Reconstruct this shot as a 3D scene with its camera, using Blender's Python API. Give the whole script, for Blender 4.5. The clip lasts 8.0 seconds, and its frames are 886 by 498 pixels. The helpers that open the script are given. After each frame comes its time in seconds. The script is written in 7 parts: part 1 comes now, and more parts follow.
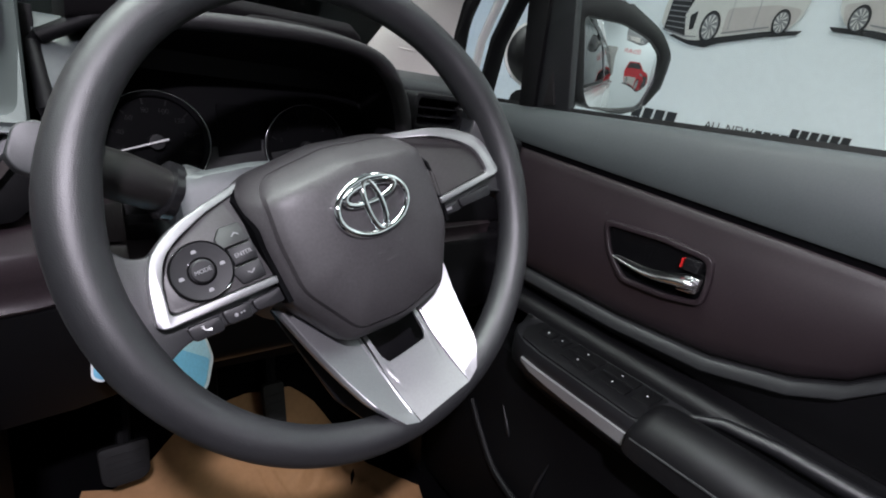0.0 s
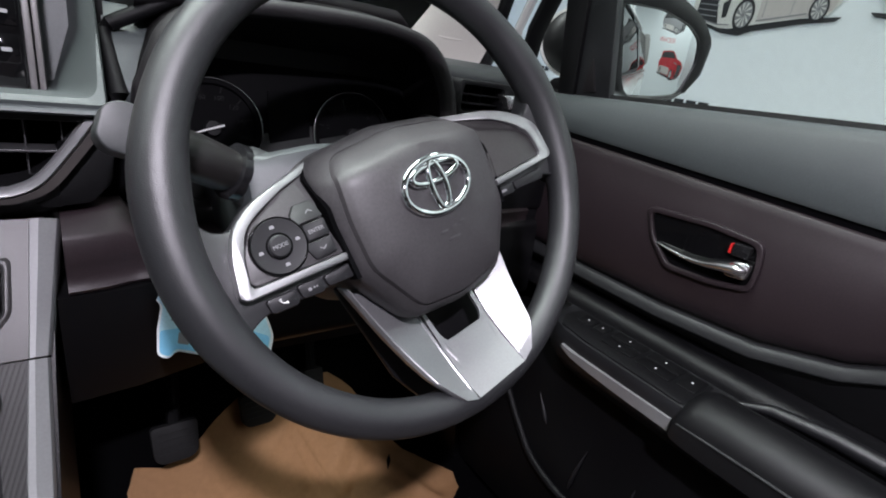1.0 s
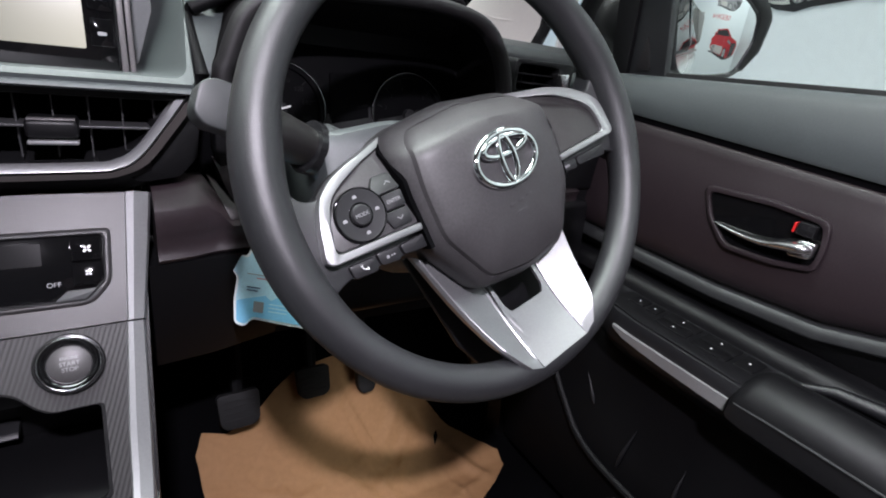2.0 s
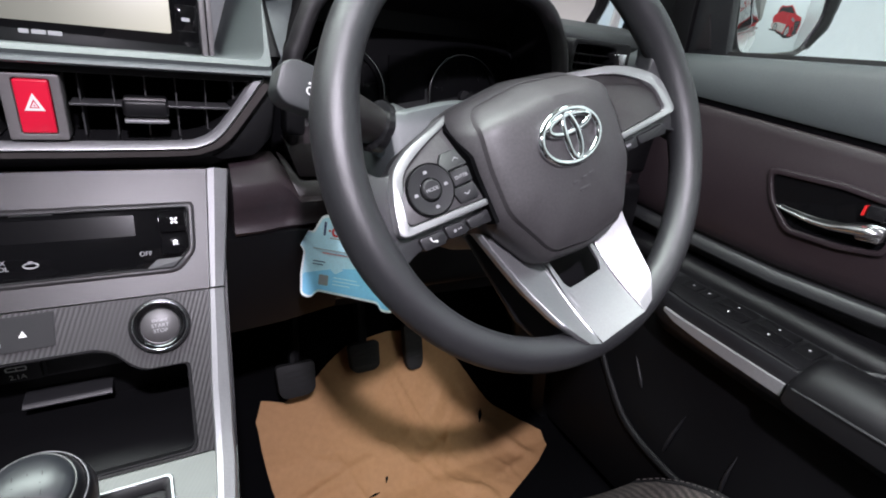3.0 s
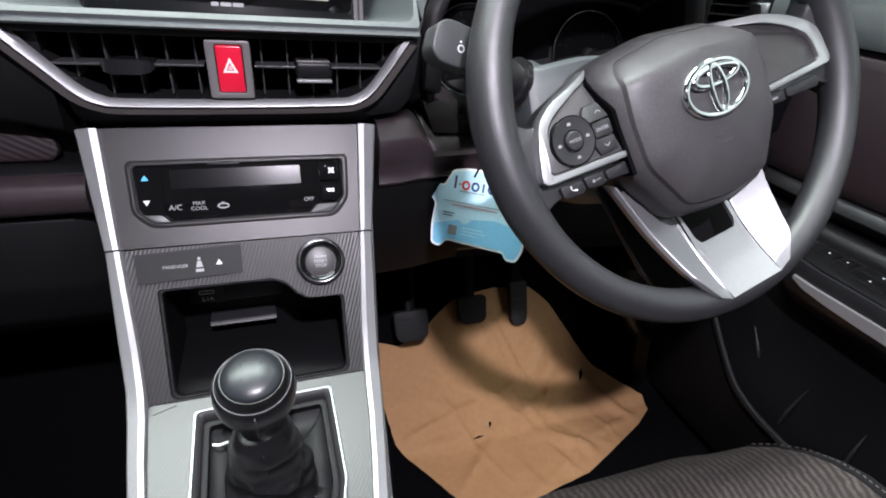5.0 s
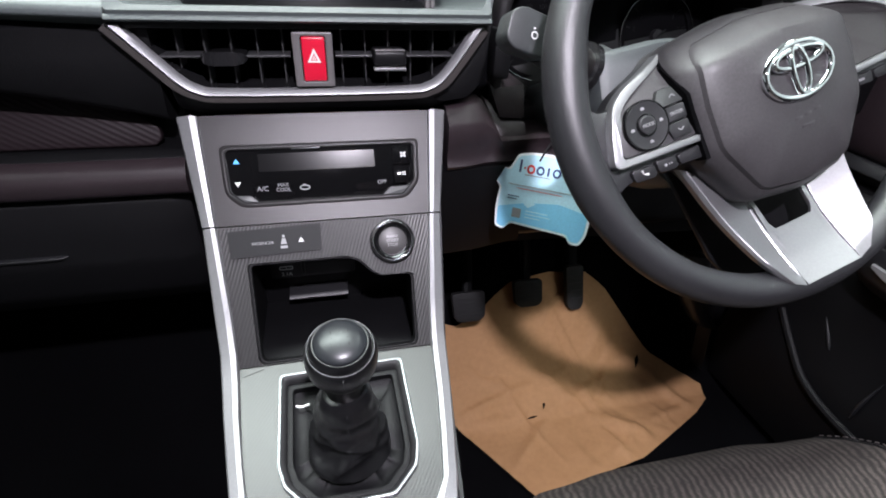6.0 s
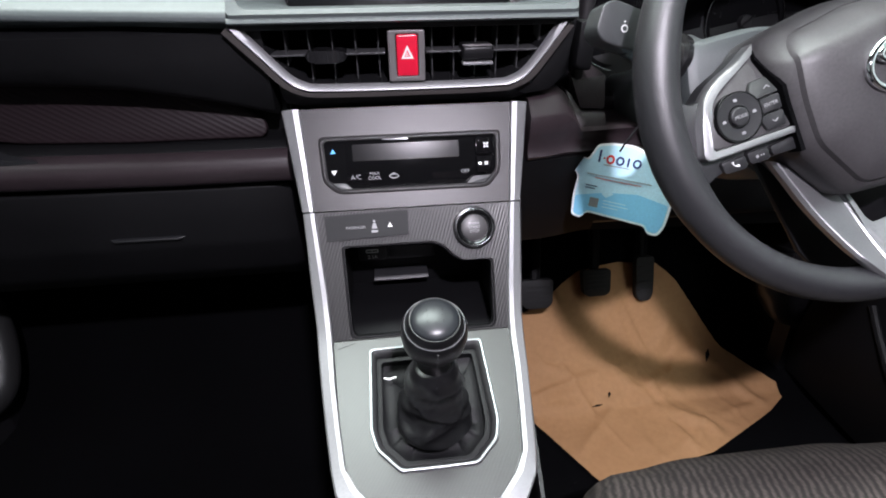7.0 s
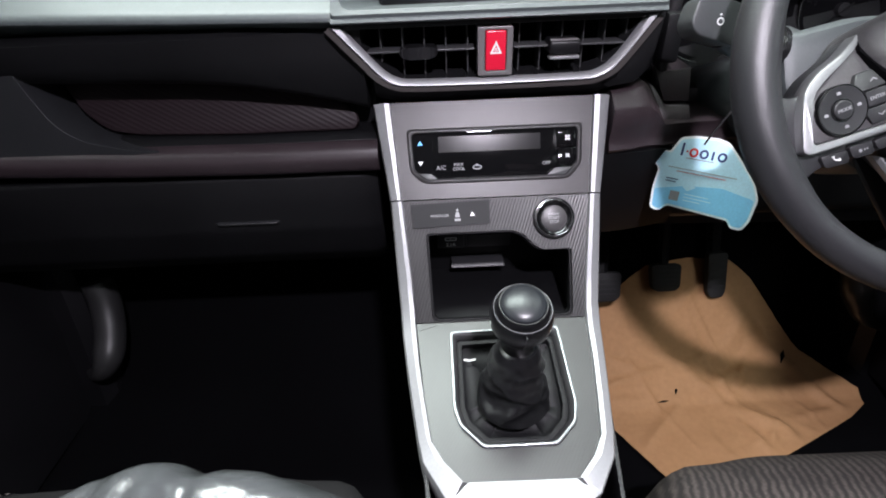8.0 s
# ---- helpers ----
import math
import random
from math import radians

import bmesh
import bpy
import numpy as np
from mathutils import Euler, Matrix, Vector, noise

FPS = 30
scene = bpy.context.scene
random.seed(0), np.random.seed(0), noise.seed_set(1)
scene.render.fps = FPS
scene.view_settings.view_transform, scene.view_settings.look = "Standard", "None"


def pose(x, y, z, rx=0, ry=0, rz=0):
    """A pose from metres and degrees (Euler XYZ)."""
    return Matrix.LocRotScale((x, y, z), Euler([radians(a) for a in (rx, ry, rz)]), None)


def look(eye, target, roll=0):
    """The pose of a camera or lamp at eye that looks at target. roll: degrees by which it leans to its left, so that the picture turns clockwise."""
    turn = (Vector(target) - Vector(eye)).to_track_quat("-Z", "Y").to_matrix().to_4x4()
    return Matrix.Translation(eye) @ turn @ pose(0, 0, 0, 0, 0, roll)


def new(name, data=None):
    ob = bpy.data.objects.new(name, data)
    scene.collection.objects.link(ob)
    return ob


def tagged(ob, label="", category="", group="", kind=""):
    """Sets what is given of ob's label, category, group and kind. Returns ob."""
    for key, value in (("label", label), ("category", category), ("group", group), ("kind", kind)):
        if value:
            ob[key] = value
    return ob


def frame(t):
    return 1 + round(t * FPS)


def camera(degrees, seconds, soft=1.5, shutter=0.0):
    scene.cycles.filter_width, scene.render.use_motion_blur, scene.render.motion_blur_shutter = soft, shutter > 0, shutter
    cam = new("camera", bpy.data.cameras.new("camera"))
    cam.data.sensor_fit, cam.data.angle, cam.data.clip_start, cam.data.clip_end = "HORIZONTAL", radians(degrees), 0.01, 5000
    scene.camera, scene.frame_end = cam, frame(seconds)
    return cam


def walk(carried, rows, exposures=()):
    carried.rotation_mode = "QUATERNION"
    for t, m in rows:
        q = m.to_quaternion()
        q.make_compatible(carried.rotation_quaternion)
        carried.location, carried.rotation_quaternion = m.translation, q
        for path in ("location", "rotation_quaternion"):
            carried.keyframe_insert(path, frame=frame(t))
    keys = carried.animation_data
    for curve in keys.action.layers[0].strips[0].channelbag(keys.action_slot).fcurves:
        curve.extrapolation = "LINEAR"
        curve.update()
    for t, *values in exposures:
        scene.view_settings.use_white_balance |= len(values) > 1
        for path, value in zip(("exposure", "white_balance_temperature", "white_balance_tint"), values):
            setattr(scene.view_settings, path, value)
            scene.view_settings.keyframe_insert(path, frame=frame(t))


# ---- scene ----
cam = camera(83.7, 8.0, 1.9)
PATH = [
    (0, (0.161, 0.047, 1.107), (1.408, 1.462, 0.444), 9.8),
    (0.5, (0.147, 0.055, 1.1), (1.375, 1.484, 0.427), 9.6),
    (1, (0.131, 0.058, 1.093), (1.32, 1.509, 0.4), 9.3),
    (1.5, (0.115, 0.06, 1.087), (1.251, 1.538, 0.363), 8.8),
    (3, (0.076, 0.056, 1.077), (1.019, 1.615, 0.251), 7.5),
    (3.5, (0.063, 0.053, 1.076), (0.927, 1.636, 0.211), 6.9),
    (4, (0.048, 0.048, 1.074), (0.81, 1.658, 0.164), 5.9),
    (4.5, (0.036, 0.044, 1.072), (0.721, 1.669, 0.129), 5.3),
    (6, (0.003, 0.027, 1.078), (0.423, 1.684, 0.04), 2.5),
    (6.5, (-0.014, 0.019, 1.083), (0.292, 1.685, 0.02), 1.1),
    (7, (-0.027, 0.01, 1.089), (0.171, 1.68, 0.006), -0.2),
    (7.5, (-0.043, 0.002, 1.094), (0.058, 1.673, -0.001), -1.4),
    (8, (-0.061, -0.008, 1.098), (-0.065, 1.659, -0.008), -2.5),
]
walk(cam, [(t, look(eye, target, roll)) for t, eye, target, roll in PATH], [(0.0, -0.25), (1.5, -0.1), (3.0, 0.22), (4.5, 0.27), (6.0, 0.20), (8.0, 0.2)])

# ---- world and lights ----
world = bpy.data.worlds.new("showroom_world")
scene.world = world
world.use_nodes = True
world.node_tree.nodes["Background"].inputs[0].default_value = (0.9, 0.95, 1.0, 1)
world.node_tree.nodes["Background"].inputs[1].default_value = 0.05


def area_lamp(name, at, to, sx, sy, watts, colour, spread=180):
    data = bpy.data.lights.new(name, "AREA")
    data.shape, data.size, data.size_y, data.energy, data.color = "RECTANGLE", sx, sy, watts, colour
    data.spread = radians(spread)
    ob = new(name, data)
    ob.matrix_basis = look(at, to)
    return ob


COOL = (0.93, 1.0, 0.98)
area_lamp("showroom_light", (-0.75, 0.98, 3.35), (-0.75, 0.98, 0), 2.6, 0.7, 76, COOL, 100)
area_lamp("showroom_light", (-2.6, 0.0, 3.35), (-2.6, 0.0, 0), 0.5, 4.0, 25, COOL)
area_lamp("showroom_light", (1.55, -2.6, 3.35), (1.55, -2.6, 0), 0.4, 8.0, 108, COOL)
# added fixed lamp, standing in for a small light that moved with the camera
area_lamp("dome_light", (0.06, -0.16, 1.512), (0.06, -0.16, 0), 0.048, 0.036, 16.0, (0.955, 0.90, 1.03))

# ---- materials ----
MATS = {}


def mat(name, base, rough=0.5, metal=0.0, vary=0.15, scale=60.0, bump=0.0, bscale=900.0, coat=0.0, spec=0.5, glow=None):
    m = bpy.data.materials.new(name)
    m.use_nodes = True
    n, l = m.node_tree.nodes, m.node_tree.links
    p = n["Principled BSDF"]
    p.inputs["Roughness"].default_value, p.inputs["Metallic"].default_value = rough, metal
    p.inputs["Specular IOR Level"].default_value = spec
    p.inputs["Coat Weight"].default_value = coat
    p.inputs["Coat Roughness"].default_value = 0.05
    tc = n.new("ShaderNodeTexCoord")
    if vary:
        big, small, mix, ramp = n.new("ShaderNodeTexNoise"), n.new("ShaderNodeTexNoise"), n.new("ShaderNodeMath"), n.new("ShaderNodeMix")
        big.inputs["Scale"].default_value, small.inputs["Scale"].default_value = scale * 0.15, scale * 8
        big.inputs["Detail"].default_value, small.inputs["Detail"].default_value = 3, 2
        mix.operation = "MULTIPLY"
        l.new(tc.outputs["Object"], big.inputs["Vector"]); l.new(tc.outputs["Object"], small.inputs["Vector"])
        l.new(big.outputs["Fac"], mix.inputs[0]); l.new(small.outputs["Fac"], mix.inputs[1])
        ramp.data_type = "RGBA"
        lo = tuple(c * (1 - vary) for c in base) + (1,)
        hi = tuple(min(1, c * (1 + 2.2 * vary)) for c in base) + (1,)
        ramp.inputs[6].default_value, ramp.inputs[7].default_value = lo, hi
        mr = n.new("ShaderNodeMapRange")
        mr.inputs[1].default_value, mr.inputs[2].default_value = 0.1, 0.45
        l.new(mix.outputs[0], mr.inputs[0]); l.new(mr.outputs[0], ramp.inputs[0])
        l.new(ramp.outputs[2], p.inputs["Base Color"])
        rr = n.new("ShaderNodeMapRange")
        rr.inputs[3].default_value, rr.inputs[4].default_value = max(0.02, rough * 0.88), min(1, rough * 1.15)
        l.new(big.outputs["Fac"], rr.inputs[0]); l.new(rr.outputs[0], p.inputs["Roughness"])
    else:
        p.inputs["Base Color"].default_value = (*base, 1)
    if bump:
        t, b = n.new("ShaderNodeTexNoise"), n.new("ShaderNodeBump")
        t.inputs["Scale"].default_value, t.inputs["Detail"].default_value = bscale, 3
        b.inputs["Strength"].default_value, b.inputs["Distance"].default_value = bump, 0.001
        l.new(tc.outputs["Object"], t.inputs["Vector"]); l.new(t.outputs["Fac"], b.inputs["Height"])
        l.new(b.outputs["Normal"], p.inputs["Normal"])
    if glow:
        p.inputs["Emission Color"].default_value, p.inputs["Emission Strength"].default_value = (*glow[0], 1), glow[1]
    MATS[name] = m
    return m


DASH_GREY = mat("soft_dash_grey", (0.064, 0.0745, 0.0755), 0.45, vary=0.06, bump=0.10, bscale=1400)
BLACK = mat("black_grained_plastic", (0.0048, 0.0047, 0.0056), 0.42, bump=0.2, bscale=1500, spec=0.36)
LEDGE = mat("satin_black_plastic", (0.0085, 0.0085, 0.0100), 0.40, bump=0.2, bscale=1500, spec=0.6)
LOW_BLACK = mat("matt_black_plastic", (0.0036, 0.0036, 0.0042), 0.52, bump=0.3, bscale=1300, spec=0.2)
SATIN_CHROME = mat("satin_chrome", (0.95, 0.95, 0.96), 0.27, metal=1.0, vary=0.0)
# carpet colour, also used to paint the shade of gaps and recesses
DEEP = mat("black_carpet_and_gap_shade", (0.0022, 0.0022, 0.0026), 0.95, bump=0.8, bscale=700, spec=0.03)
BROWN = mat("aubergine_soft_trim", (0.0222, 0.0155, 0.0180), 0.40, bump=0.2, bscale=1300)
HUB_GREY = mat("airbag_cover_grey", (0.0388, 0.0366, 0.0385), 0.44, bump=0.15, bscale=1500)
PLATE_GREY = mat("spoke_plate_grey", (0.0225, 0.0205, 0.0212), 0.44, bump=0.15, bscale=1500)
WHEEL_GRIP = mat("steering_grip_black", (0.0160, 0.0163, 0.0182), 0.42, bump=0.25, spec=0.8, bscale=1500)
SPOKE_SILVER = mat("satin_silver_spoke", (0.335, 0.335, 0.345), 0.41, metal=0.85, vary=0.04, bump=0.03, bscale=2500)
SILVER = mat("satin_silver_paint", (0.270, 0.270, 0.279), 0.44, metal=0.5, vary=0.05, bump=0.04, bscale=2500)
CHROME = mat("chrome", (0.85, 0.86, 0.88), 0.06, metal=1.0, vary=0.0)
PIANO = mat("piano_black", (0.0045, 0.0045, 0.005), 0.06, vary=0.0, coat=0.15, spec=0.35)
DARK_CHROME = mat("dark_chrome", (0.30, 0.30, 0.31), 0.14, metal=1.0, vary=0.0)
BEZEL_CHROME = mat("frame_chrome", (0.24, 0.25, 0.26), 0.40, metal=1.0, vary=0.0)
DARK_GLOSS = mat("dark_gloss_ring", (0.05, 0.05, 0.053), 0.12, metal=0.9, vary=0.0)
TRIM_CAP = mat("push_cap_grey", (0.060, 0.057, 0.059), 0.40, metal=0.3, vary=0.06, bump=0.1, bscale=2000)
DIAL_RING = mat("dial_ring_dark_chrome", (0.16, 0.16, 0.165), 0.16, metal=1.0, vary=0.0)
SLOPE_GREY = mat("satin_slope_grey", (0.030, 0.030, 0.031), 0.40, metal=0.2, vary=0.05)
# visor colour made lighter for the lip, painting in the light on it
LIP_LIT = mat("visor_lip_lit", (0.0098, 0.0084, 0.0097), 0.52, bump=0.2, bscale=1300)
SHROUD_GREY = mat("column_shroud_grey", (0.047, 0.054, 0.0555), 0.45, vary=0.06, bump=0.12, bscale=1400)
FACET_GREY = mat("knee_facet_grey", (0.034, 0.028, 0.030), 0.42, bump=0.2, bscale=1300)
DOOR_LOW = mat("coarse_black_door_plastic", (0.0026, 0.0026, 0.0031), 0.60, bump=0.4, bscale=1100, spec=0.12)
ARM_BLACK = mat("arm_pad_black", (0.0048, 0.0048, 0.0056), 0.44, bump=0.3, bscale=1500, spec=0.36)
SILL_GLOSS = mat("smooth_black_sill", (0.018, 0.018, 0.0185), 0.36, vary=0.05, bump=0.1, bscale=1500, spec=0.8)
HOOD_BLACK = mat("visor_soft_black", (0.0066, 0.0060, 0.0066), 0.85, bump=0.3, bscale=1300, spec=0.08)
STRIP_GREY = mat("satin_strip_grey", (0.023, 0.024, 0.025), 0.36, vary=0.05, bump=0.1, bscale=1800, spec=0.6)
STALK_BROWN = mat("stalk_dark_grey", (0.0135, 0.0125, 0.0125), 0.42, vary=0.06, bump=0.1, bscale=1400)
STALK_GREY = mat("stalk_end_grey", (0.034, 0.037, 0.038), 0.42, vary=0.06, bump=0.1, bscale=1400)
PANEL_GREY = mat("console_grey", (0.0178, 0.0162, 0.0170), 0.38, metal=0.1, vary=0.08, bump=0.15, bscale=1600)
TRIM_GREY = mat("trim_grey", (0.15, 0.142, 0.143), 0.42, metal=0.2, vary=0.05)
TAUPE = mat("taupe_strip", (0.085, 0.076, 0.074), 0.42, metal=0.2, vary=0.05)
SLAT = mat("vent_slat_grey", (0.042, 0.042, 0.044), 0.35, vary=0.0)
BUTTON = mat("button_black", (0.014, 0.014, 0.0155), 0.46, vary=0.05)
WHITE_MARK = mat("white_print", (0.72, 0.72, 0.72), 0.5, vary=0.0)
DIAL = mat("dial_black", (0.0028, 0.0028, 0.0033), 0.6, vary=0.0, spec=0.04)
DIM_MARK = mat("unlit_dial_print", (0.0055, 0.0055, 0.006), 0.5, vary=0.0, spec=0.15)
GREY_MARK = mat("grey_print", (0.25, 0.25, 0.26), 0.5, vary=0.0)
RED_BTN = mat("hazard_red", (0.62, 0.012, 0.04), 0.22, vary=0.0, coat=0.5)
RED_MARK = mat("red_print", (0.6, 0.02, 0.02), 0.4, vary=0.0)
BLUE_MARK = mat("blue_print", (0.05, 0.35, 0.8), 0.4, vary=0.0, glow=((0.1, 0.5, 1.0), 0.25))
RUBBER = mat("pedal_rubber", (0.006, 0.006, 0.0065), 0.75, bump=0.3, bscale=600)
LEATHER = mat("boot_leather", (0.0048, 0.0048, 0.0054), 0.28, spec=0.6, bump=0.2, bscale=900)
KNOB_CAP = mat("knob_cap_grey", (0.012, 0.0135, 0.0155), 0.34, metal=0.0, vary=0.05, spec=0.4)
GLOSS_LEATHER = mat("knob_leather", (0.0050, 0.0050, 0.0056), 0.30, bump=0.1, bscale=1500, spec=0.3)
CARD_WHITE = mat("card_white", (0.82, 0.87, 0.9), 0.3, vary=0.03)
CARD_BLUE = mat("card_blue", (0.24, 0.60, 0.84), 0.3, vary=0.05)
CARD_LIGHT = mat("card_light_blue", (0.50, 0.76, 0.88), 0.3, vary=0.06)
NAVY = mat("navy_print", (0.02, 0.03, 0.12), 0.4, vary=0.0)
BEIGE = mat("pillar_trim_beige", (0.74, 0.70, 0.66), 0.6, vary=0.03, bump=0.08, bscale=900)
ROOF_CLOTH = mat("headliner_cloth", (0.30, 0.29, 0.28), 0.9, bump=0.4, bscale=700)
BODY_WHITE = mat("white_car_paint", (0.78, 0.77, 0.76), 0.25, vary=0.02, coat=0.8)
GLOSS_BLACK = mat("gloss_black_trim", (0.012, 0.012, 0.013), 0.2, vary=0.0)
MIRROR = mat("mirror_glass", (0.9, 0.92, 0.93), 0.015, metal=1.0, vary=0.0)
WALL_WHITE = mat("showroom_wall_white", (0.79, 0.83, 0.85), 0.4, vary=0.03, scale=6)
TILE = mat("showroom_floor_tile", (0.5, 0.5, 0.5), 0.25, vary=0.08, scale=8)
CEIL = mat("showroom_ceiling_white", (0.75, 0.75, 0.75), 0.9, vary=0.04, scale=6)
SCREEN_GLASS = mat("screen_glass", (0.004, 0.004, 0.0045), 0.2, vary=0.0, spec=0.12)


def lit_screen():
    """Display whose glow paints in a pale reflection, fading to dark on one side."""
    m = mat("screen_reflection_glow", (0.02, 0.02, 0.02), 0.2, vary=0.0, glow=((1, 1, 1), 0.62))
    n, l = m.node_tree.nodes, m.node_tree.links
    tc, sp, mr, cr = n.new("ShaderNodeTexCoord"), n.new("ShaderNodeSeparateXYZ"), n.new("ShaderNodeMapRange"), n.new("ShaderNodeValToRGB")
    mr.inputs[1].default_value, mr.inputs[2].default_value = -0.125, 0.091
    e = cr.color_ramp.elements
    e[0].color, e[1].color = (0.02, 0.02, 0.022, 1), (0.95, 0.90, 0.76, 1)
    mid = e.new(0.6)
    mid.color = (0.42, 0.41, 0.36, 1)
    l.new(tc.outputs["Object"], sp.inputs[0]); l.new(sp.outputs[0], mr.inputs[0]); l.new(mr.outputs[0], cr.inputs[0])
    l.new(cr.outputs[0], n["Principled BSDF"].inputs["Emission Color"])
    return m


SCREEN_SHEEN = lit_screen()
LAMP_GLOW = mat("lamp_diffuser", (0.8, 0.8, 0.8), 0.5, vary=0.0, glow=((1, 0.97, 0.97), 8.0))
PANEL_GLOW = mat("ceiling_panel_diffuser", (0.8, 0.8, 0.8), 0.5, vary=0.0, glow=((0.95, 1, 1), 1.5))


def glass(name, tint, ior=1.45):
    m = bpy.data.materials.new(name)
    m.use_nodes = True
    n, l = m.node_tree.nodes, m.node_tree.links
    n.remove(n["Principled BSDF"])
    tr, gl, mx, fr = n.new("ShaderNodeBsdfTransparent"), n.new("ShaderNodeBsdfGlossy"), n.new("ShaderNodeMixShader"), n.new("ShaderNodeFresnel")
    tr.inputs[0].default_value = (*tint, 1)
    gl.inputs["Roughness"].default_value = 0.01
    fr.inputs[0].default_value = ior
    l.new(fr.outputs[0], mx.inputs[0]); l.new(tr.outputs[0], mx.inputs[1]); l.new(gl.outputs[0], mx.inputs[2])
    l.new(mx.outputs[0], n["Material Output"].inputs[0])
    return m


GLASS = glass("clear_glass", (0.93, 0.96, 0.95))
SIDE_GLASS = glass("side_glass", (0.97, 0.985, 0.98), 1.2)
GLASS_TINT = glass("tinted_glass", (0.35, 0.4, 0.4))


def plastic_film():
    """Clear film: mostly see-through, a thin milky veil, and sharp creased highlights."""
    m = glass("clear_plastic_film", (0.86, 0.88, 0.88))
    n, l = m.node_tree.nodes, m.node_tree.links
    g = [x for x in n if x.type == "BSDF_GLOSSY"][0]
    g.inputs["Roughness"].default_value = 0.2
    t, b, tc = n.new("ShaderNodeTexNoise"), n.new("ShaderNodeBump"), n.new("ShaderNodeTexCoord")
    t.inputs["Scale"].default_value, t.inputs["Detail"].default_value = 30, 3
    b.inputs["Strength"].default_value, b.inputs["Distance"].default_value = 0.7, 0.004
    l.new(tc.outputs["Object"], t.inputs["Vector"]); l.new(t.outputs["Fac"], b.inputs["Height"]); l.new(b.outputs["Normal"], g.inputs["Normal"])
    tr = [x for x in n if x.type == "BSDF_TRANSPARENT"][0]
    fr = [x for x in n if x.type == "FRESNEL"][0]
    fr.inputs[0].default_value = 1.6
    l.new(b.outputs["Normal"], fr.inputs["Normal"])
    mx = [x for x in n if x.type == "MIX_SHADER"][0]
    df, m2 = n.new("ShaderNodeBsdfDiffuse"), n.new("ShaderNodeMixShader")
    df.inputs[0].default_value = (0.6, 0.64, 0.66, 1)
    m2.inputs[0].default_value = 0.10
    l.new(tr.outputs[0], m2.inputs[1]); l.new(df.outputs[0], m2.inputs[2])
    l.new(m2.outputs[0], mx.inputs[1])
    return m


FILM = plastic_film()


def weave(name, dark, light, scale, rough, angle, ratio=1.0, metal=0.0, bump=0.4, spec=0.5):
    """Diagonal twill: two wave bands crossing each other."""
    m = bpy.data.materials.new(name)
    m.use_nodes = True
    n, l = m.node_tree.nodes, m.node_tree.links
    p = n["Principled BSDF"]
    p.inputs["Roughness"].default_value, p.inputs["Metallic"].default_value = rough, metal
    p.inputs["Specular IOR Level"].default_value = spec
    tc, mp, w, v = n.new("ShaderNodeTexCoord"), n.new("ShaderNodeMapping"), n.new("ShaderNodeTexWave"), n.new("ShaderNodeTexWave")
    mp.inputs["Rotation"].default_value = angle
    mp.inputs["Scale"].default_value = (scale, scale * ratio, scale)
    w.bands_direction, v.bands_direction = "X", "Y"
    for k in (w, v):
        k.inputs["Scale"].default_value = 1.0
        k.inputs["Distortion"].default_value = 0.6
        k.inputs["Detail"].default_value = 1.0
        l.new(mp.outputs[0], k.inputs["Vector"])
    l.new(tc.outputs["Object"], mp.inputs[0])
    mul, mx, b = n.new("ShaderNodeMath"), n.new("ShaderNodeMix"), n.new("ShaderNodeBump")
    mul.operation = "MULTIPLY"
    l.new(w.outputs["Fac"], mul.inputs[0]); l.new(v.outputs["Fac"], mul.inputs[1])
    mx.data_type = "RGBA"
    mx.inputs[6].default_value, mx.inputs[7].default_value = (*dark, 1), (*light, 1)
    l.new(w.outputs["Fac"], mx.inputs[0]); l.new(mx.outputs[2], p.inputs["Base Color"])
    b.inputs["Strength"].default_value, b.inputs["Distance"].default_value = bump, 0.0015
    l.new(w.outputs["Fac"], b.inputs["Height"]); l.new(b.outputs["Normal"], p.inputs["Normal"])
    return m


CARBON = weave("carbon_pattern", (0.022, 0.0213, 0.022), (0.040, 0.0385, 0.0395), 150, 0.38, (0, 0, 0.9), 0.5, 0.1, 0.25)
GEAR_TWILL = weave("gear_plate_twill", (0.0164, 0.0151, 0.0158), (0.0198, 0.0182, 0.0190), 150, 0.38, (0, 0, 0.9), 0.5, 0.1, 0.05)
HATCH = weave("hatched_aubergine", (0.0092, 0.0054, 0.0068), (0.0135, 0.0080, 0.0100), 66, 0.55, (0.0, 1.08, 0.0), 0.5, bump=0.16, spec=0.2)
DUSK = mat("corner_dark_grey", (0.0120, 0.0125, 0.0140), 0.40, bump=0.2, bscale=1400)
INDICATOR = mat("indicator_dark", (0.012, 0.012, 0.013), 0.6, vary=0.05, spec=0.25)


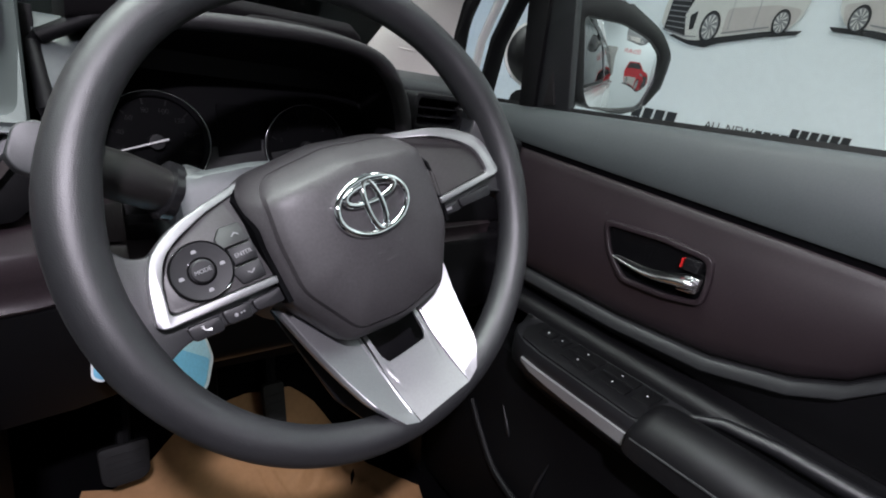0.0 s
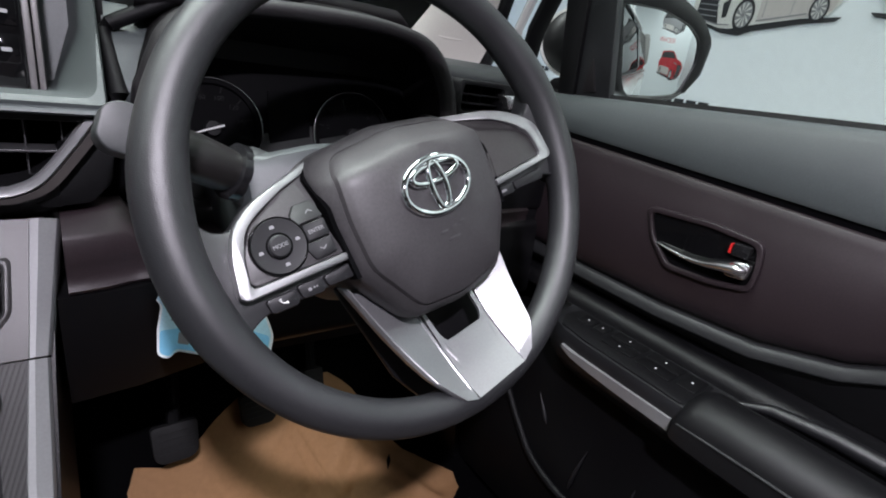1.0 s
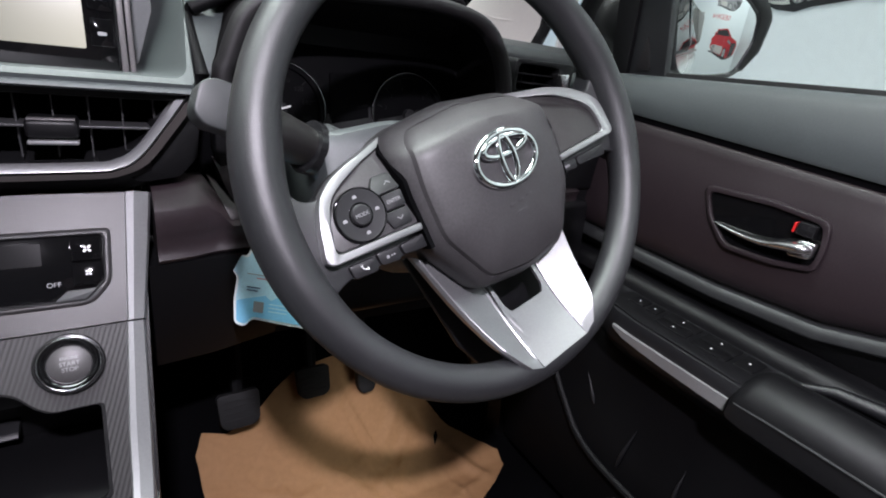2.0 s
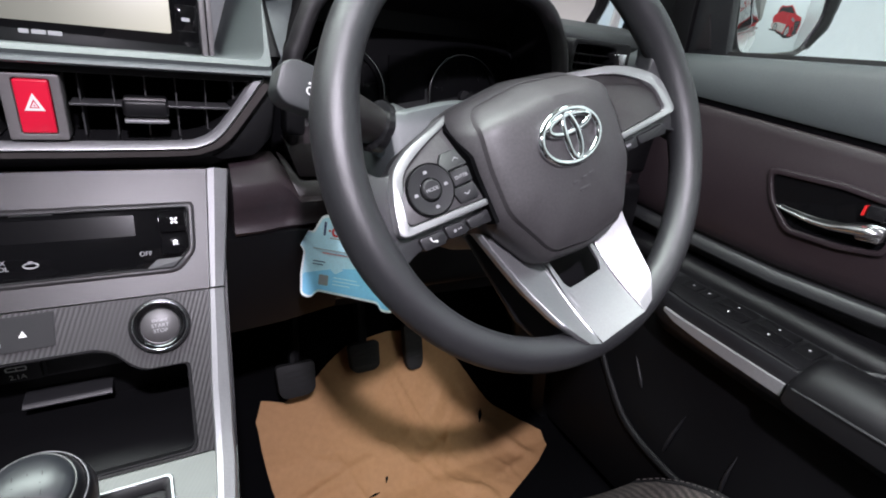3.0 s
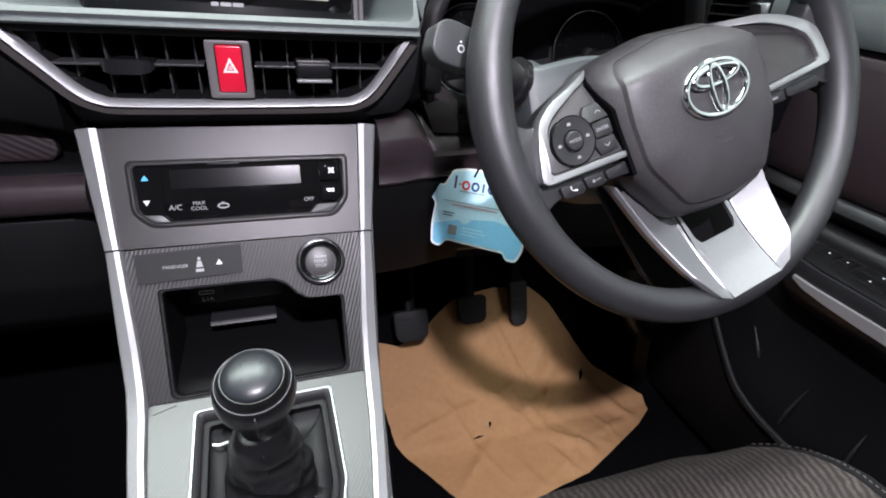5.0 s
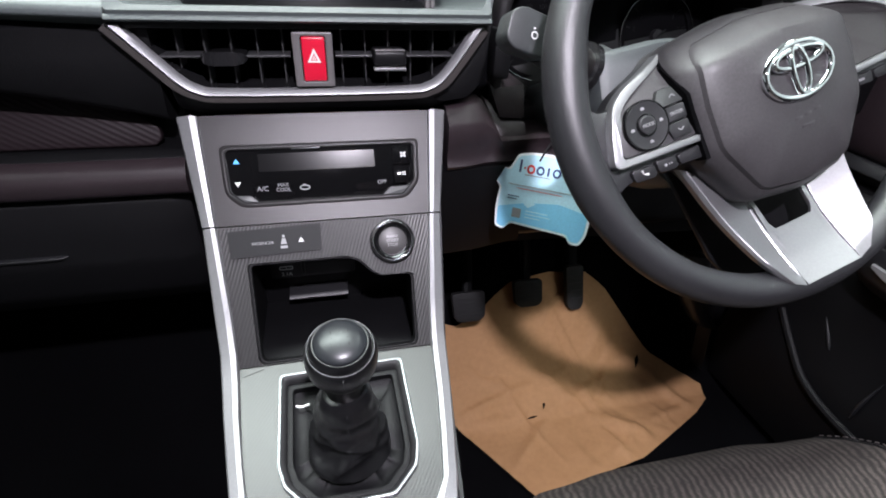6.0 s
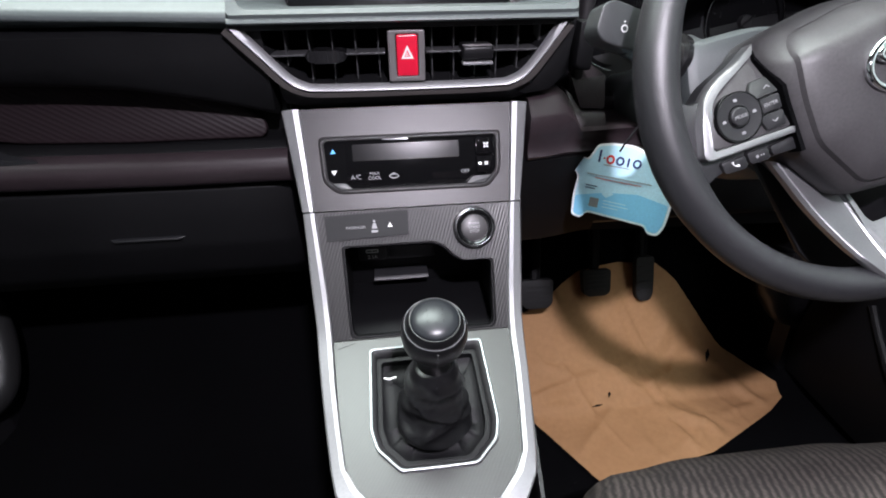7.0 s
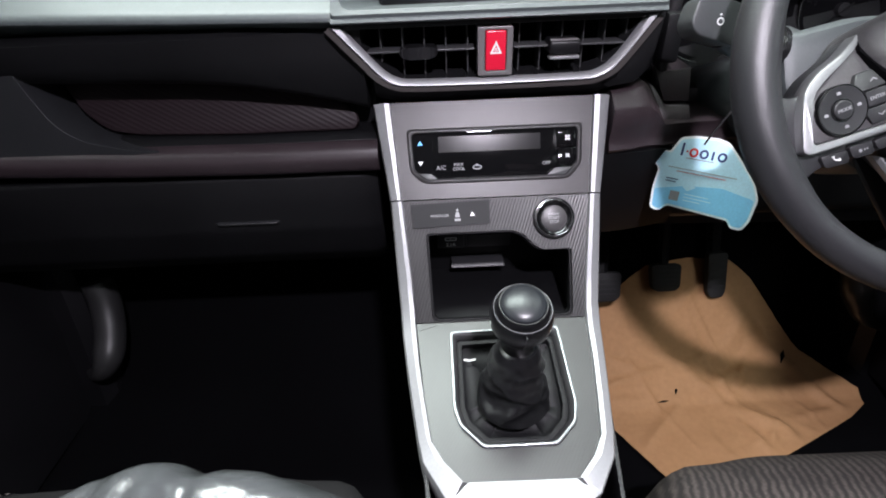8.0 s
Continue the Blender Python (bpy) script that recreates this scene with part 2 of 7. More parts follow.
def ribbed_cloth():
    """Seat cloth: wavering pale ribs over a dark ground, broken up by yarn."""
    m = bpy.data.materials.new("ribbed_seat_fabric")
    m.use_nodes = True
    n, l = m.node_tree.nodes, m.node_tree.links
    p = n["Principled BSDF"]
    p.inputs["Roughness"].default_value, p.inputs["Specular IOR Level"].default_value = 0.9, 0.25
    tc, mp, w, yarn, patch = n.new("ShaderNodeTexCoord"), n.new("ShaderNodeMapping"), n.new("ShaderNodeTexWave"), n.new("ShaderNodeTexNoise"), n.new("ShaderNodeTexNoise")
    mp.inputs["Rotation"].default_value = (0, 0, 0.42)
    l.new(tc.outputs["Object"], mp.inputs[0])
    w.bands_direction = "X"
    for key, v in (("Scale", 42.0), ("Distortion", 2.6), ("Detail", 2.0), ("Detail Scale", 1.6)):
        w.inputs[key].default_value = v
    yarn.inputs["Scale"].default_value, yarn.inputs["Detail"].default_value = 420, 2
    patch.inputs["Scale"].default_value, patch.inputs["Detail"].default_value = 45, 3
    for k in (w, yarn, patch):
        l.new(mp.outputs[0], k.inputs["Vector"])
    mul, mul2, mx, b = n.new("ShaderNodeMath"), n.new("ShaderNodeMath"), n.new("ShaderNodeMix"), n.new("ShaderNodeBump")
    mul.operation = mul2.operation = "MULTIPLY"
    l.new(w.outputs["Fac"], mul.inputs[0]); l.new(yarn.outputs["Fac"], mul.inputs[1])
    l.new(mul.outputs[0], mul2.inputs[0]); l.new(patch.outputs["Fac"], mul2.inputs[1])
    mr = n.new("ShaderNodeMapRange")
    mr.inputs[1].default_value, mr.inputs[2].default_value = 0.02, 0.30
    l.new(mul2.outputs[0], mr.inputs[0])
    mx.data_type = "RGBA"
    mx.inputs[6].default_value, mx.inputs[7].default_value = (0.0185, 0.0158, 0.0150, 1), (0.060, 0.050, 0.0455, 1)
    l.new(mr.outputs[0], mx.inputs[0]); l.new(mx.outputs[2], p.inputs["Base Color"])
    b.inputs["Strength"].default_value, b.inputs["Distance"].default_value = 0.7, 0.0015
    l.new(mul.outputs[0], b.inputs["Height"]); l.new(b.outputs["Normal"], p.inputs["Normal"])
    return m


FABRIC = ribbed_cloth()


def kraft():
    """Crumpled brown paper: flat facets between soft folds over fine fibre grain."""
    m = mat("kraft_paper", (0.345, 0.190, 0.088), 0.7, vary=0.05, scale=14, bump=0.08, bscale=300, spec=0.3)
    n, l = m.node_tree.nodes, m.node_tree.links
    fine = [x for x in n if x.type == "BUMP"][0]
    tc = [x for x in n if x.type == "TEX_COORD"][0]
    warp, mixv, cell, fold = n.new("ShaderNodeTexNoise"), n.new("ShaderNodeMix"), n.new("ShaderNodeTexVoronoi"), n.new("ShaderNodeBump")
    warp.inputs["Scale"].default_value = 7
    mixv.data_type = "VECTOR"
    mixv.inputs[0].default_value = 0.12
    l.new(tc.outputs["Object"], warp.inputs["Vector"])
    l.new(tc.outputs["Object"], mixv.inputs[4]); l.new(warp.outputs["Color"], mixv.inputs[5])
    cell.inputs["Scale"].default_value = 13
    l.new(mixv.outputs[1], cell.inputs["Vector"])
    fold.inputs["Strength"].default_value, fold.inputs["Distance"].default_value = 0.5, 0.006
    l.new(cell.outputs["Distance"], fold.inputs["Height"]); l.new(fold.outputs["Normal"], fine.inputs["Normal"])
    return m


KRAFT = kraft()

# ---- building helpers ----
WORLD = {}


def thing(name, at, label, category, group="", kind="", m=None):
    ob = new(name)
    ob.empty_display_size = 0.05
    ob.matrix_basis = m if m is not None else Matrix.Translation(at)
    WORLD[ob] = ob.matrix_basis.copy()
    return tagged(ob, label, category, group, kind)


def link(name, bm, material, parent=None, label="", sharp=35, flat=False):
    bmesh.ops.recalc_face_normals(bm, faces=bm.faces)
    me = bpy.data.meshes.new(name)
    bm.to_mesh(me)
    bm.free()
    for mm in (material if isinstance(material, (list, tuple)) else [material]):
        me.materials.append(mm)
    if not flat:
        me.shade_smooth()
        me.set_sharp_from_angle(angle=radians(sharp))
    ob = new(name, me)
    if parent is not None:
        ob.parent = parent
        ob.matrix_parent_inverse = WORLD[parent].inverted() if parent in WORLD else Matrix()
    if label:
        ob["label"] = label
    return ob


def part(name, bm, material, parent, label="", sharp=35):
    return link(name, bm, material, parent, label, sharp)


def rounded(poly, r, n=4):
    """Rounds the corners of a closed polygon. r: one radius or one for each corner."""
    out, k = [], len(poly)
    for i in range(k):
        a, b, c = Vector(poly[i - 1]), Vector(poly[i]), Vector(poly[(i + 1) % k])
        rr = r[i] if isinstance(r, (list, tuple)) else r
        u, v = (a - b), (c - b)
        d = min(rr, u.length * 0.45, v.length * 0.45)
        if d <= 1e-6:
            out.append(tuple(b)); continue
        p, q = b + u.normalized() * d, b + v.normalized() * d
        for j in range(n + 1):
            t = j / n
            out.append(tuple((1 - t) ** 2 * p + 2 * t * (1 - t) * b + t * t * q))
    return out


def rect(x0, y0, x1, y1):
    return [(x0, y0), (x1, y0), (x1, y1), (x0, y1)]


def bevel(bm, w, seg=2, angle=30):
    if w > 0:
        es = [e for e in bm.edges if len(e.link_faces) == 2 and e.calc_face_angle(0) > radians(angle)]
        bmesh.ops.bevel(bm, geom=es, offset=w, segments=seg, affect="EDGES", profile=0.5, clamp_overlap=True)
    return bm


def prism(poly, z0, z1, bev=0.0, seg=2, m=None):
    bm = bmesh.new()
    lo = [bm.verts.new((x, y, z0)) for x, y in poly]
    hi = [bm.verts.new((x, y, z1)) for x, y in poly]
    k = len(poly)
    bm.faces.new(lo[::-1]); bm.faces.new(hi)
    for i in range(k):
        bm.faces.new((lo[i], lo[(i + 1) % k], hi[(i + 1) % k], hi[i]))
    bmesh.ops.recalc_face_normals(bm, faces=bm.faces)
    bevel(bm, bev, seg)
    if m is not None:
        bm.transform(m)
    return bm


def ring(outer, inner, z0, z1, bev=0.0, m=None, seg=2):
    bm = bmesh.new()
    k = len(outer)
    v = [[bm.verts.new((x, y, z)) for x, y in lp] for lp in (outer, inner) for z in (z0, z1)]
    for i in range(k):
        j = (i + 1) % k
        bm.faces.new((v[0][i], v[0][j], v[1][j], v[1][i]))
        bm.faces.new((v[2][j], v[2][i], v[3][i], v[3][j]))
        bm.faces.new((v[1][i], v[1][j], v[3][j], v[3][i]))
        bm.faces.new((v[0][j], v[0][i], v[2][i], v[2][j]))
    bmesh.ops.recalc_face_normals(bm, faces=bm.faces)
    bevel(bm, bev, seg)
    if m is not None:
        bm.transform(m)
    return bm


def loft(sections, closed=True, cap=True, loop=False):
    bm = bmesh.new()
    rows = [[bm.verts.new(p) for p in s] for s in sections]
    k = len(sections[0])
    pairs = list(zip(rows, rows[1:])) + ([(rows[-1], rows[0])] if loop else [])
    for a, b in pairs:
        for i in range(k if closed else k - 1):
            j = (i + 1) % k
            bm.faces.new((a[i], a[j], b[j], b[i]))
    if cap and closed and not loop:
        bm.faces.new(rows[0][::-1]); bm.faces.new(rows[-1])
    bmesh.ops.recalc_face_normals(bm, faces=bm.faces)
    return bm


def box(x0, y0, z0, x1, y1, z1, bev=0.003, m=None, seg=2):
    return prism(rect(x0, y0, x1, y1), z0, z1, bev, seg, m)


def tube(path, radius, n=12, closed=False, flat=1.0):
    """A round bar along a path; flat squeezes it along the second normal."""
    pts = [Vector(p) for p in path]
    k, secs, ref = len(pts), [], Vector((0.013, 0.021, 1))
    for i, p in enumerate(pts):
        a = pts[i - 1] if (i or closed) else p
        b = pts[(i + 1) % k] if (i < k - 1 or closed) else p
        d = (b - a).normalized()
        u = d.cross(ref)
        u = (u if u.length > 1e-4 else d.cross(Vector((1, 0, 0)))).normalized()
        v = d.cross(u).normalized()
        r = radius[i] if isinstance(radius, (list, tuple)) else radius
        secs.append([p + r * (math.cos(2 * math.pi * j / n) * u + flat * math.sin(2 * math.pi * j / n) * v) for j in range(n)])
    return loft(secs, True, not closed, closed)


def lathe(profile, n=32, m=None):
    """Turns (radius, height) about z."""
    secs = [[(max(r, 1e-5) * math.cos(2 * math.pi * j / n), max(r, 1e-5) * math.sin(2 * math.pi * j / n), z) for j in range(n)] for r, z in profile]
    bm = loft(secs, True, True)
    if m is not None:
        bm.transform(m)
    return bm


def curve(pts, n=6):
    """A smooth line through points (Catmull-Rom)."""
    p = [Vector(q) for q in pts]
    p = [2 * p[0] - p[1]] + p + [2 * p[-1] - p[-2]]
    out = []
    for i in range(1, len(p) - 2):
        for j in range(n):
            t = j / n
            out.append(0.5 * ((2 * p[i]) + (p[i + 1] - p[i - 1]) * t + (2 * p[i - 1] - 5 * p[i] + 4 * p[i + 1] - p[i + 2]) * t * t + (3 * p[i] - p[i - 1] - 3 * p[i + 1] + p[i + 2]) * t ** 3))
    return out + [p[-2]]


def frame_m(o, xd, yd):
    x, y = Vector(xd).normalized(), Vector(yd).normalized()
    z = x.cross(y).normalized()
    y = z.cross(x)
    return Matrix(((x[0], y[0], z[0], o[0]), (x[1], y[1], z[1], o[1]), (x[2], y[2], z[2], o[2]), (0, 0, 0, 1)))


def lettering(name, text, size, m, material, parent, label="", thick=0.0002, align="CENTER", squash=1.0):
    c = bpy.data.curves.new(name, "FONT")
    c.body, c.size, c.extrude, c.align_x, c.align_y = text, size, thick, align, "CENTER"
    tmp = bpy.data.objects.new(name, c)
    scene.collection.objects.link(tmp)
    me = bpy.data.meshes.new_from_object(tmp.evaluated_get(bpy.context.evaluated_depsgraph_get()))
    bpy.data.objects.remove(tmp)
    me.transform(m @ Matrix.Diagonal((squash, 1, 1, 1)))
    me.materials.clear()
    me.materials.append(material)
    ob = new(name, me)
    if parent is not None:
        ob.parent = parent
        ob.matrix_parent_inverse = WORLD[parent].inverted() if parent in WORLD else Matrix()
    if label:
        ob["label"] = label
    return ob


def swept(profile, xs, shape=None):
    """A closed (y, z) profile carried along x; shape(x, y, z) may move each point."""
    return loft([[(shape(x, y, z) if shape else (x, y, z)) for y, z in profile] for x in xs])


def strip(pts, thick):
    """Turns an open (y, z) line into a closed profile by adding thickness towards the front of the car."""
    return list(pts) + [(y + thick, z) for y, z in reversed(pts)]


def oval(a, b, n=48, cx=0.0, cy=0.0, a0=0.0, a1=2 * math.pi):
    return [(cx + a * math.cos(a0 + (a1 - a0) * i / n), cy + b * math.sin(a0 + (a1 - a0) * i / n)) for i in range(n)]

# ======== the place: showroom and car shell ========
def plain(name, bm, material, label, category, kind="structure"):
    return tagged(link(name, bm, material), label, category, kind=kind)


plain("ground", box(-6, -7, -0.06, 3.2, 7, 0.0, 0), TILE, "pale polished showroom floor under the car", "floor")
plain("wall_east", box(2.1, -7, 0, 2.25, 7, 3.45, 0), WALL_WHITE, "white showroom wall printed with car pictures", "wall")
plain("wall_west", box(-6.15, -7, 0, -6, 7, 3.45, 0), WALL_WHITE, "plain white showroom wall", "wall")
plain("wall_north", box(-6, 7, 0, 2.1, 7.15, 3.45, 0), WALL_WHITE, "plain white showroom wall ahead of the car", "wall")
plain("wall_south", box(-6, -7.15, 0, 2.1, -7, 3.45, 0), WALL_WHITE, "plain white showroom wall behind the car", "wall")
plain("ceiling", box(-6, -7, 3.45, 2.1, 7, 3.55, 0), CEIL, "plain white showroom ceiling", "ceiling")
for x0, y0, x1, y1 in ((-2.10, 0.60, 0.60, 1.36), (-2.9, -2.0, -2.3, 2.0), (1.3, -6.6, 1.8, 1.4)):
    lamp = thing("ceiling_light", ((x0 + x1) / 2, (y0 + y1) / 2, 3.45), "long white showroom ceiling light panel", "lamp", "showroom ceiling lights")
    part("frame", ring(rect(x0, y0, x1, y1), rect(x0 + 0.03, y0 + 0.03, x1 - 0.03, y1 - 0.03), 3.40, 3.448), SILVER, lamp)
    part("diffuser", box(x0 + 0.031, y0 + 0.031, 3.42, x1 - 0.031, y1 - 0.031, 3.44, 0), PANEL_GLOW, lamp)


def floor_z(y):
    return float(np.interp(y, [0, 0.56, 0.64, 0.80, 0.92], [0.362, 0.362, 0.402, 0.60, 0.75]))


# car floor and firewall: one carpeted pan
ys = [-1.9, -0.5, 0.2, 0.5, 0.56, 0.60, 0.64, 0.72, 0.80, 0.92]
prof = [(y, floor_z(y) - 0.004) for y in ys] + [(0.96, 1.02)] + [(1.0, 1.02)] + [(y + 0.03, floor_z(y) - 0.05) for y in reversed(ys)]
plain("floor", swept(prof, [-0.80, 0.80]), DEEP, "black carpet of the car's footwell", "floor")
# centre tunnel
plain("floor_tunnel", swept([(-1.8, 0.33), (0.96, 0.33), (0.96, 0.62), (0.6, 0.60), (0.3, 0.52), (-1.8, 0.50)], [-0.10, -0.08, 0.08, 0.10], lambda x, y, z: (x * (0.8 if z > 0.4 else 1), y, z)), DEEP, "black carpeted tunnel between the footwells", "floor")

# roof, pillars, body side
plain("roof", swept([(0.16, 1.50), (0.0, 1.535), (-0.5, 1.56), (-2.0, 1.54), (-2.0, 1.60), (-0.5, 1.63), (0.0, 1.605), (0.17, 1.57)], [-0.62, -0.5, 0.5, 0.62], lambda x, y, z: (x, y, z - (0.03 if abs(x) > 0.6 else 0))), ROOF_CLOTH, "pale cloth headliner of the car", "ceiling")
# unseen lamp body, added round that stand-in light
dome = thing("dome_lamp", (0.06, -0.16, 1.535), "added white cabin lamp in the headliner, standing in for a light carried at the camera", "lamp")
part("housing", ring(rounded(rect(-0.015, -0.24, 0.135, -0.08), 0.02), rounded(rect(0.018, -0.197, 0.102, -0.123), 0.01), 1.510, 1.55, 0.002), ROOF_CLOTH, dome)
part("lens", box(0.019, -0.196, 1.518, 0.101, -0.124, 1.53, 0.001), LAMP_GLOW, dome, "glowing white lens")


def pillar(s):
    """Broad moulded trim between windscreen and door seal; rows of height, screen edge, door edge."""
    rows = [(1.02, 0.605, 0.86, 0.695, 0.760), (1.09, 0.588, 0.83, 0.702, 0.750), (1.13, 0.582, 0.815, 0.712, 0.738), (1.17, 0.577, 0.79, 0.700, 0.722), (1.21, 0.568, 0.74, 0.686, 0.695), (1.30, 0.556, 0.58, 0.662, 0.560), (1.42, 0.540, 0.33, 0.630, 0.320), (1.53, 0.525, 0.13, 0.605, 0.120)]
    secs = []
    for z, xl, yl, xr, yr in rows:
        q = [(xl, yl), (xl + (xr - xl) * 0.22, yl + (yr - yl) * 0.22 - 0.004), (xl + (xr - xl) * 0.34, yl + (yr - yl) * 0.34 - 0.016), (xl + (xr - xl) * 0.65, yl + (yr - yl) * 0.65 - 0.022), (xr - 0.006, yr - 0.010), (xr, yr), (xr + 0.02, yr + 0.04), (xl + 0.05, yl + 0.04)]
        secs.append([Vector((s * x, y, z)) for x, y in q])
    return loft(secs)


for s, nm in ((1, "pillar_right"), (-1, "pillar_left")):
    plain(nm, pillar(s), BEIGE, "pale beige windscreen pillar trim", "pillar")
    seal = [(0.705, 0.752, 1.03), (0.714, 0.742, 1.10), (0.722, 0.730, 1.14), (0.710, 0.714, 1.18), (0.695, 0.685, 1.22), (0.668, 0.555, 1.31), (0.636, 0.315, 1.43), (0.612, 0.115, 1.53)]
    part("door_seal", tube([(s * x, y, z) for x, y, z in seal], 0.012, 10), GLOSS_BLACK, bpy.data.objects[nm], "black rubber door seal")
groove = curve([(0.628, 0.772, 1.146), (0.629, 0.770, 1.136), (0.640, 0.762, 1.133), (0.665, 0.744, 1.134), (0.672, 0.740, 1.139)], 5)
part("groove", tube(groove, 0.0022, 8), BEIGE, bpy.data.objects["pillar_right"])

# windscreen, side glass
win = thing("window_1", (0, 0.6, 1.3), "clear windscreen of the car", "windscreen", kind="structure")
ws = [[(x, 0.93 - 0.10 * (x / 0.7) ** 2, 1.06) for x in np.linspace(-0.575, 0.575, 9)], [(x * 0.90, 0.15, 1.52) for x in np.linspace(-0.575, 0.575, 9)]]
pane = part("pane", loft([[Vector(p) for p in r] + [Vector(p) + Vector((0, 0.004, 0.004)) for p in reversed(r)] for r in ws]), GLASS, win)
pane.visible_shadow = False


def body_side(s):
    """Outer side of the car: lower skin, window frame bars, rear glass."""
    side = thing("car_side", (0.86 * s, -0.6, 0.3), "white painted side of the car with dark window frames", "car body", kind="structure")
    xo = 0.865
    skin = [(0.80, 0.30), (xo, 0.32), (xo + 0.02, 0.6), (xo + 0.01, 0.95), (0.83, 1.062), (0.80, 1.062)]
    part("skin", loft([[(x * s, y, z) for x, z in skin] for y in (-1.95, -0.8, 0.0, 0.9)]), BODY_WHITE, side)
    bars = [((-0.80, 1.07), (-0.80, 1.53), 0.07), ((-1.9, 1.07), (-1.7, 1.50), 0.08)]
    for (ya, za), (yb, zb), w in bars:
        part("window_post", loft([[(x * s, y + dy, z) for x, dy in ((xx - 0.02, -w), (xx + 0.015, -w), (xx + 0.015, w), (xx - 0.02, w))] for y, z, xx in ((ya, za, 0.81), (yb, zb, 0.68))]), GLOSS_BLACK, side)
    part("roof_rail", tube([(0.615 * s, 0.14, 1.53), (0.66 * s, -0.2, 1.55), (0.67 * s, -0.9, 1.56), (0.64 * s, -2.0, 1.52)], 0.045, 10), BODY_WHITE, side)
    part("belt_trim", tube([(0.835 * s, 0.62, 1.068), (0.84 * s, -0.1, 1.078), (0.835 * s, -1.95, 1.09)], 0.012, 8), GLOSS_BLACK, side)
    part("upper_frame", tube([(0.682 * s, 0.02, 1.512), (0.690 * s, -0.85, 1.512), (0.690 * s, -1.72, 1.488)], 0.026, 8), GLOSS_BLACK, side, "black frame over the side windows")
    pane = part("rear_pane", loft([[(0.822 * s, -1.86, 1.085), (0.822 * s, -0.88, 1.085), (0.70 * s, -0.88, 1.5), (0.70 * s, -1.7, 1.48)], [(0.818 * s, -1.86, 1.085), (0.818 * s, -0.88, 1.085), (0.696 * s, -0.88, 1.5), (0.696 * s, -1.7, 1.48)]]), GLASS_TINT, side)
    pane.visible_shadow = False
    return side


for s in (1, -1):
    body_side(s)
plain("wall_rear", box(-0.80, -2.02, 0.3, 0.80, -1.96, 1.55, 0.01), ROOF_CLOTH, "plain trim closing the rear of the cabin", "panel")

# ======== steering wheel ========
TILT_W, TURN_W = radians(25.7), radians(18.3)
HUB = Vector((0.3444, 0.3639, 1.0022))
ux, up = Vector((1, 0, 0)), Vector((0, math.sin(TILT_W), math.cos(TILT_W)))
wx = math.cos(TURN_W) * ux + math.sin(TURN_W) * up
wy = -math.sin(TURN_W) * ux + math.cos(TURN_W) * up
MW = frame_m(HUB, wx, wy)
wheel = thing("steering_wheel", HUB, "dark grey three-spoke car steering wheel with satin silver spokes", "steering wheel", m=MW)
RR, RT = 0.1722, 0.0142


def wheel_rim():
    secs = []
    for i in range(96):
        a = 2 * math.pi * i / 96
        d = Vector((math.cos(a), math.sin(a), 0))
        # the grip swells a little where the side spokes meet it
        sw = 1 + 0.10 * math.exp(-((abs(math.cos(a)) - 1) / 0.05) ** 2) + 0.12 * math.exp(-((math.degrees(math.atan2(math.sin(a), abs(math.cos(a)))) - 22) / 9) ** 2)
        secs.append([d * RR + RT * sw * (math.cos(b) * d + math.sin(b) * Vector((0, 0, 1.06))) for b in [2 * math.pi * j / 20 for j in range(20)]])
    bm = loft(secs, True, False, True)
    bm.transform(MW)
    return bm


part("rim", wheel_rim(), WHEEL_GRIP, wheel, "dark grained grip")


def mirrored(poly, s):
    return poly if s < 0 else [(-x, y) for x, y in reversed(poly)]


def dip(bm):
    """The upper inner ends of the side spokes sink towards the column."""
    for v in bm.verts:
        u, w = abs(v.co.x), v.co.y
        if w > 0.008:
            fade = max(0, min(1, (0.158 - u) / 0.022))
            v.co.z -= fade * (0.45 * (w - 0.008) + 0.023 * max(0, (0.10 - u) / 0.042) * min(1, max(0, (w - 0.010) / 0.030)))
    return bm


def cut(bm, n=3):
    bmesh.ops.subdivide_edges(bm, edges=[e for e in bm.edges if e.calc_length() > 0.012], cuts=n, use_grid_fill=True)
    return bm


def flow(pts, n=4):
    return [(p.x, p.y) for p in curve([(a, b, 0) for a, b in pts], n)]


L_OUT = flow([(-0.0584, 0.0482), (-0.080, 0.0425), (-0.102, 0.0368), (-0.122, 0.0300), (-0.1375, 0.0195), (-0.1460, 0.0050), (-0.1515, -0.0160)], 5) + [(-0.1518, -0.0195), (-0.1495, -0.0222), (-0.1460, -0.0232), (-0.0755, -0.0262), (-0.0755, -0.0212), (-0.1395, -0.0178), (-0.1420, -0.0172), (-0.1430, -0.0150)] + flow([(-0.1430, -0.0140), (-0.1390, 0.0035), (-0.1285, 0.0185), (-0.102, 0.0312), (-0.080, 0.0372), (-0.0605, 0.0425)], 5)
R_OUT = L_OUT[:31] + [(-0.1518, -0.0195), (-0.1495, -0.0222), (-0.1460, -0.0232), (-0.0755, -0.0262), (-0.0755, -0.0212), (-0.1340, -0.0182), (-0.1365, -0.0176), (-0.1378, -0.0150)] + flow([(-0.1378, -0.0135), (-0.1330, 0.0020), (-0.1215, 0.0165), (-0.100, 0.0288), (-0.080, 0.0362), (-0.0605, 0.0425)], 5)
L_IN = [(-0.0665, 0.0405), (-0.080, 0.0368), (-0.102, 0.0308), (-0.1283, 0.0180), (-0.1386, 0.0033), (-0.1425, -0.0142), (-0.1392, -0.0174), (-0.0755, -0.0208)]
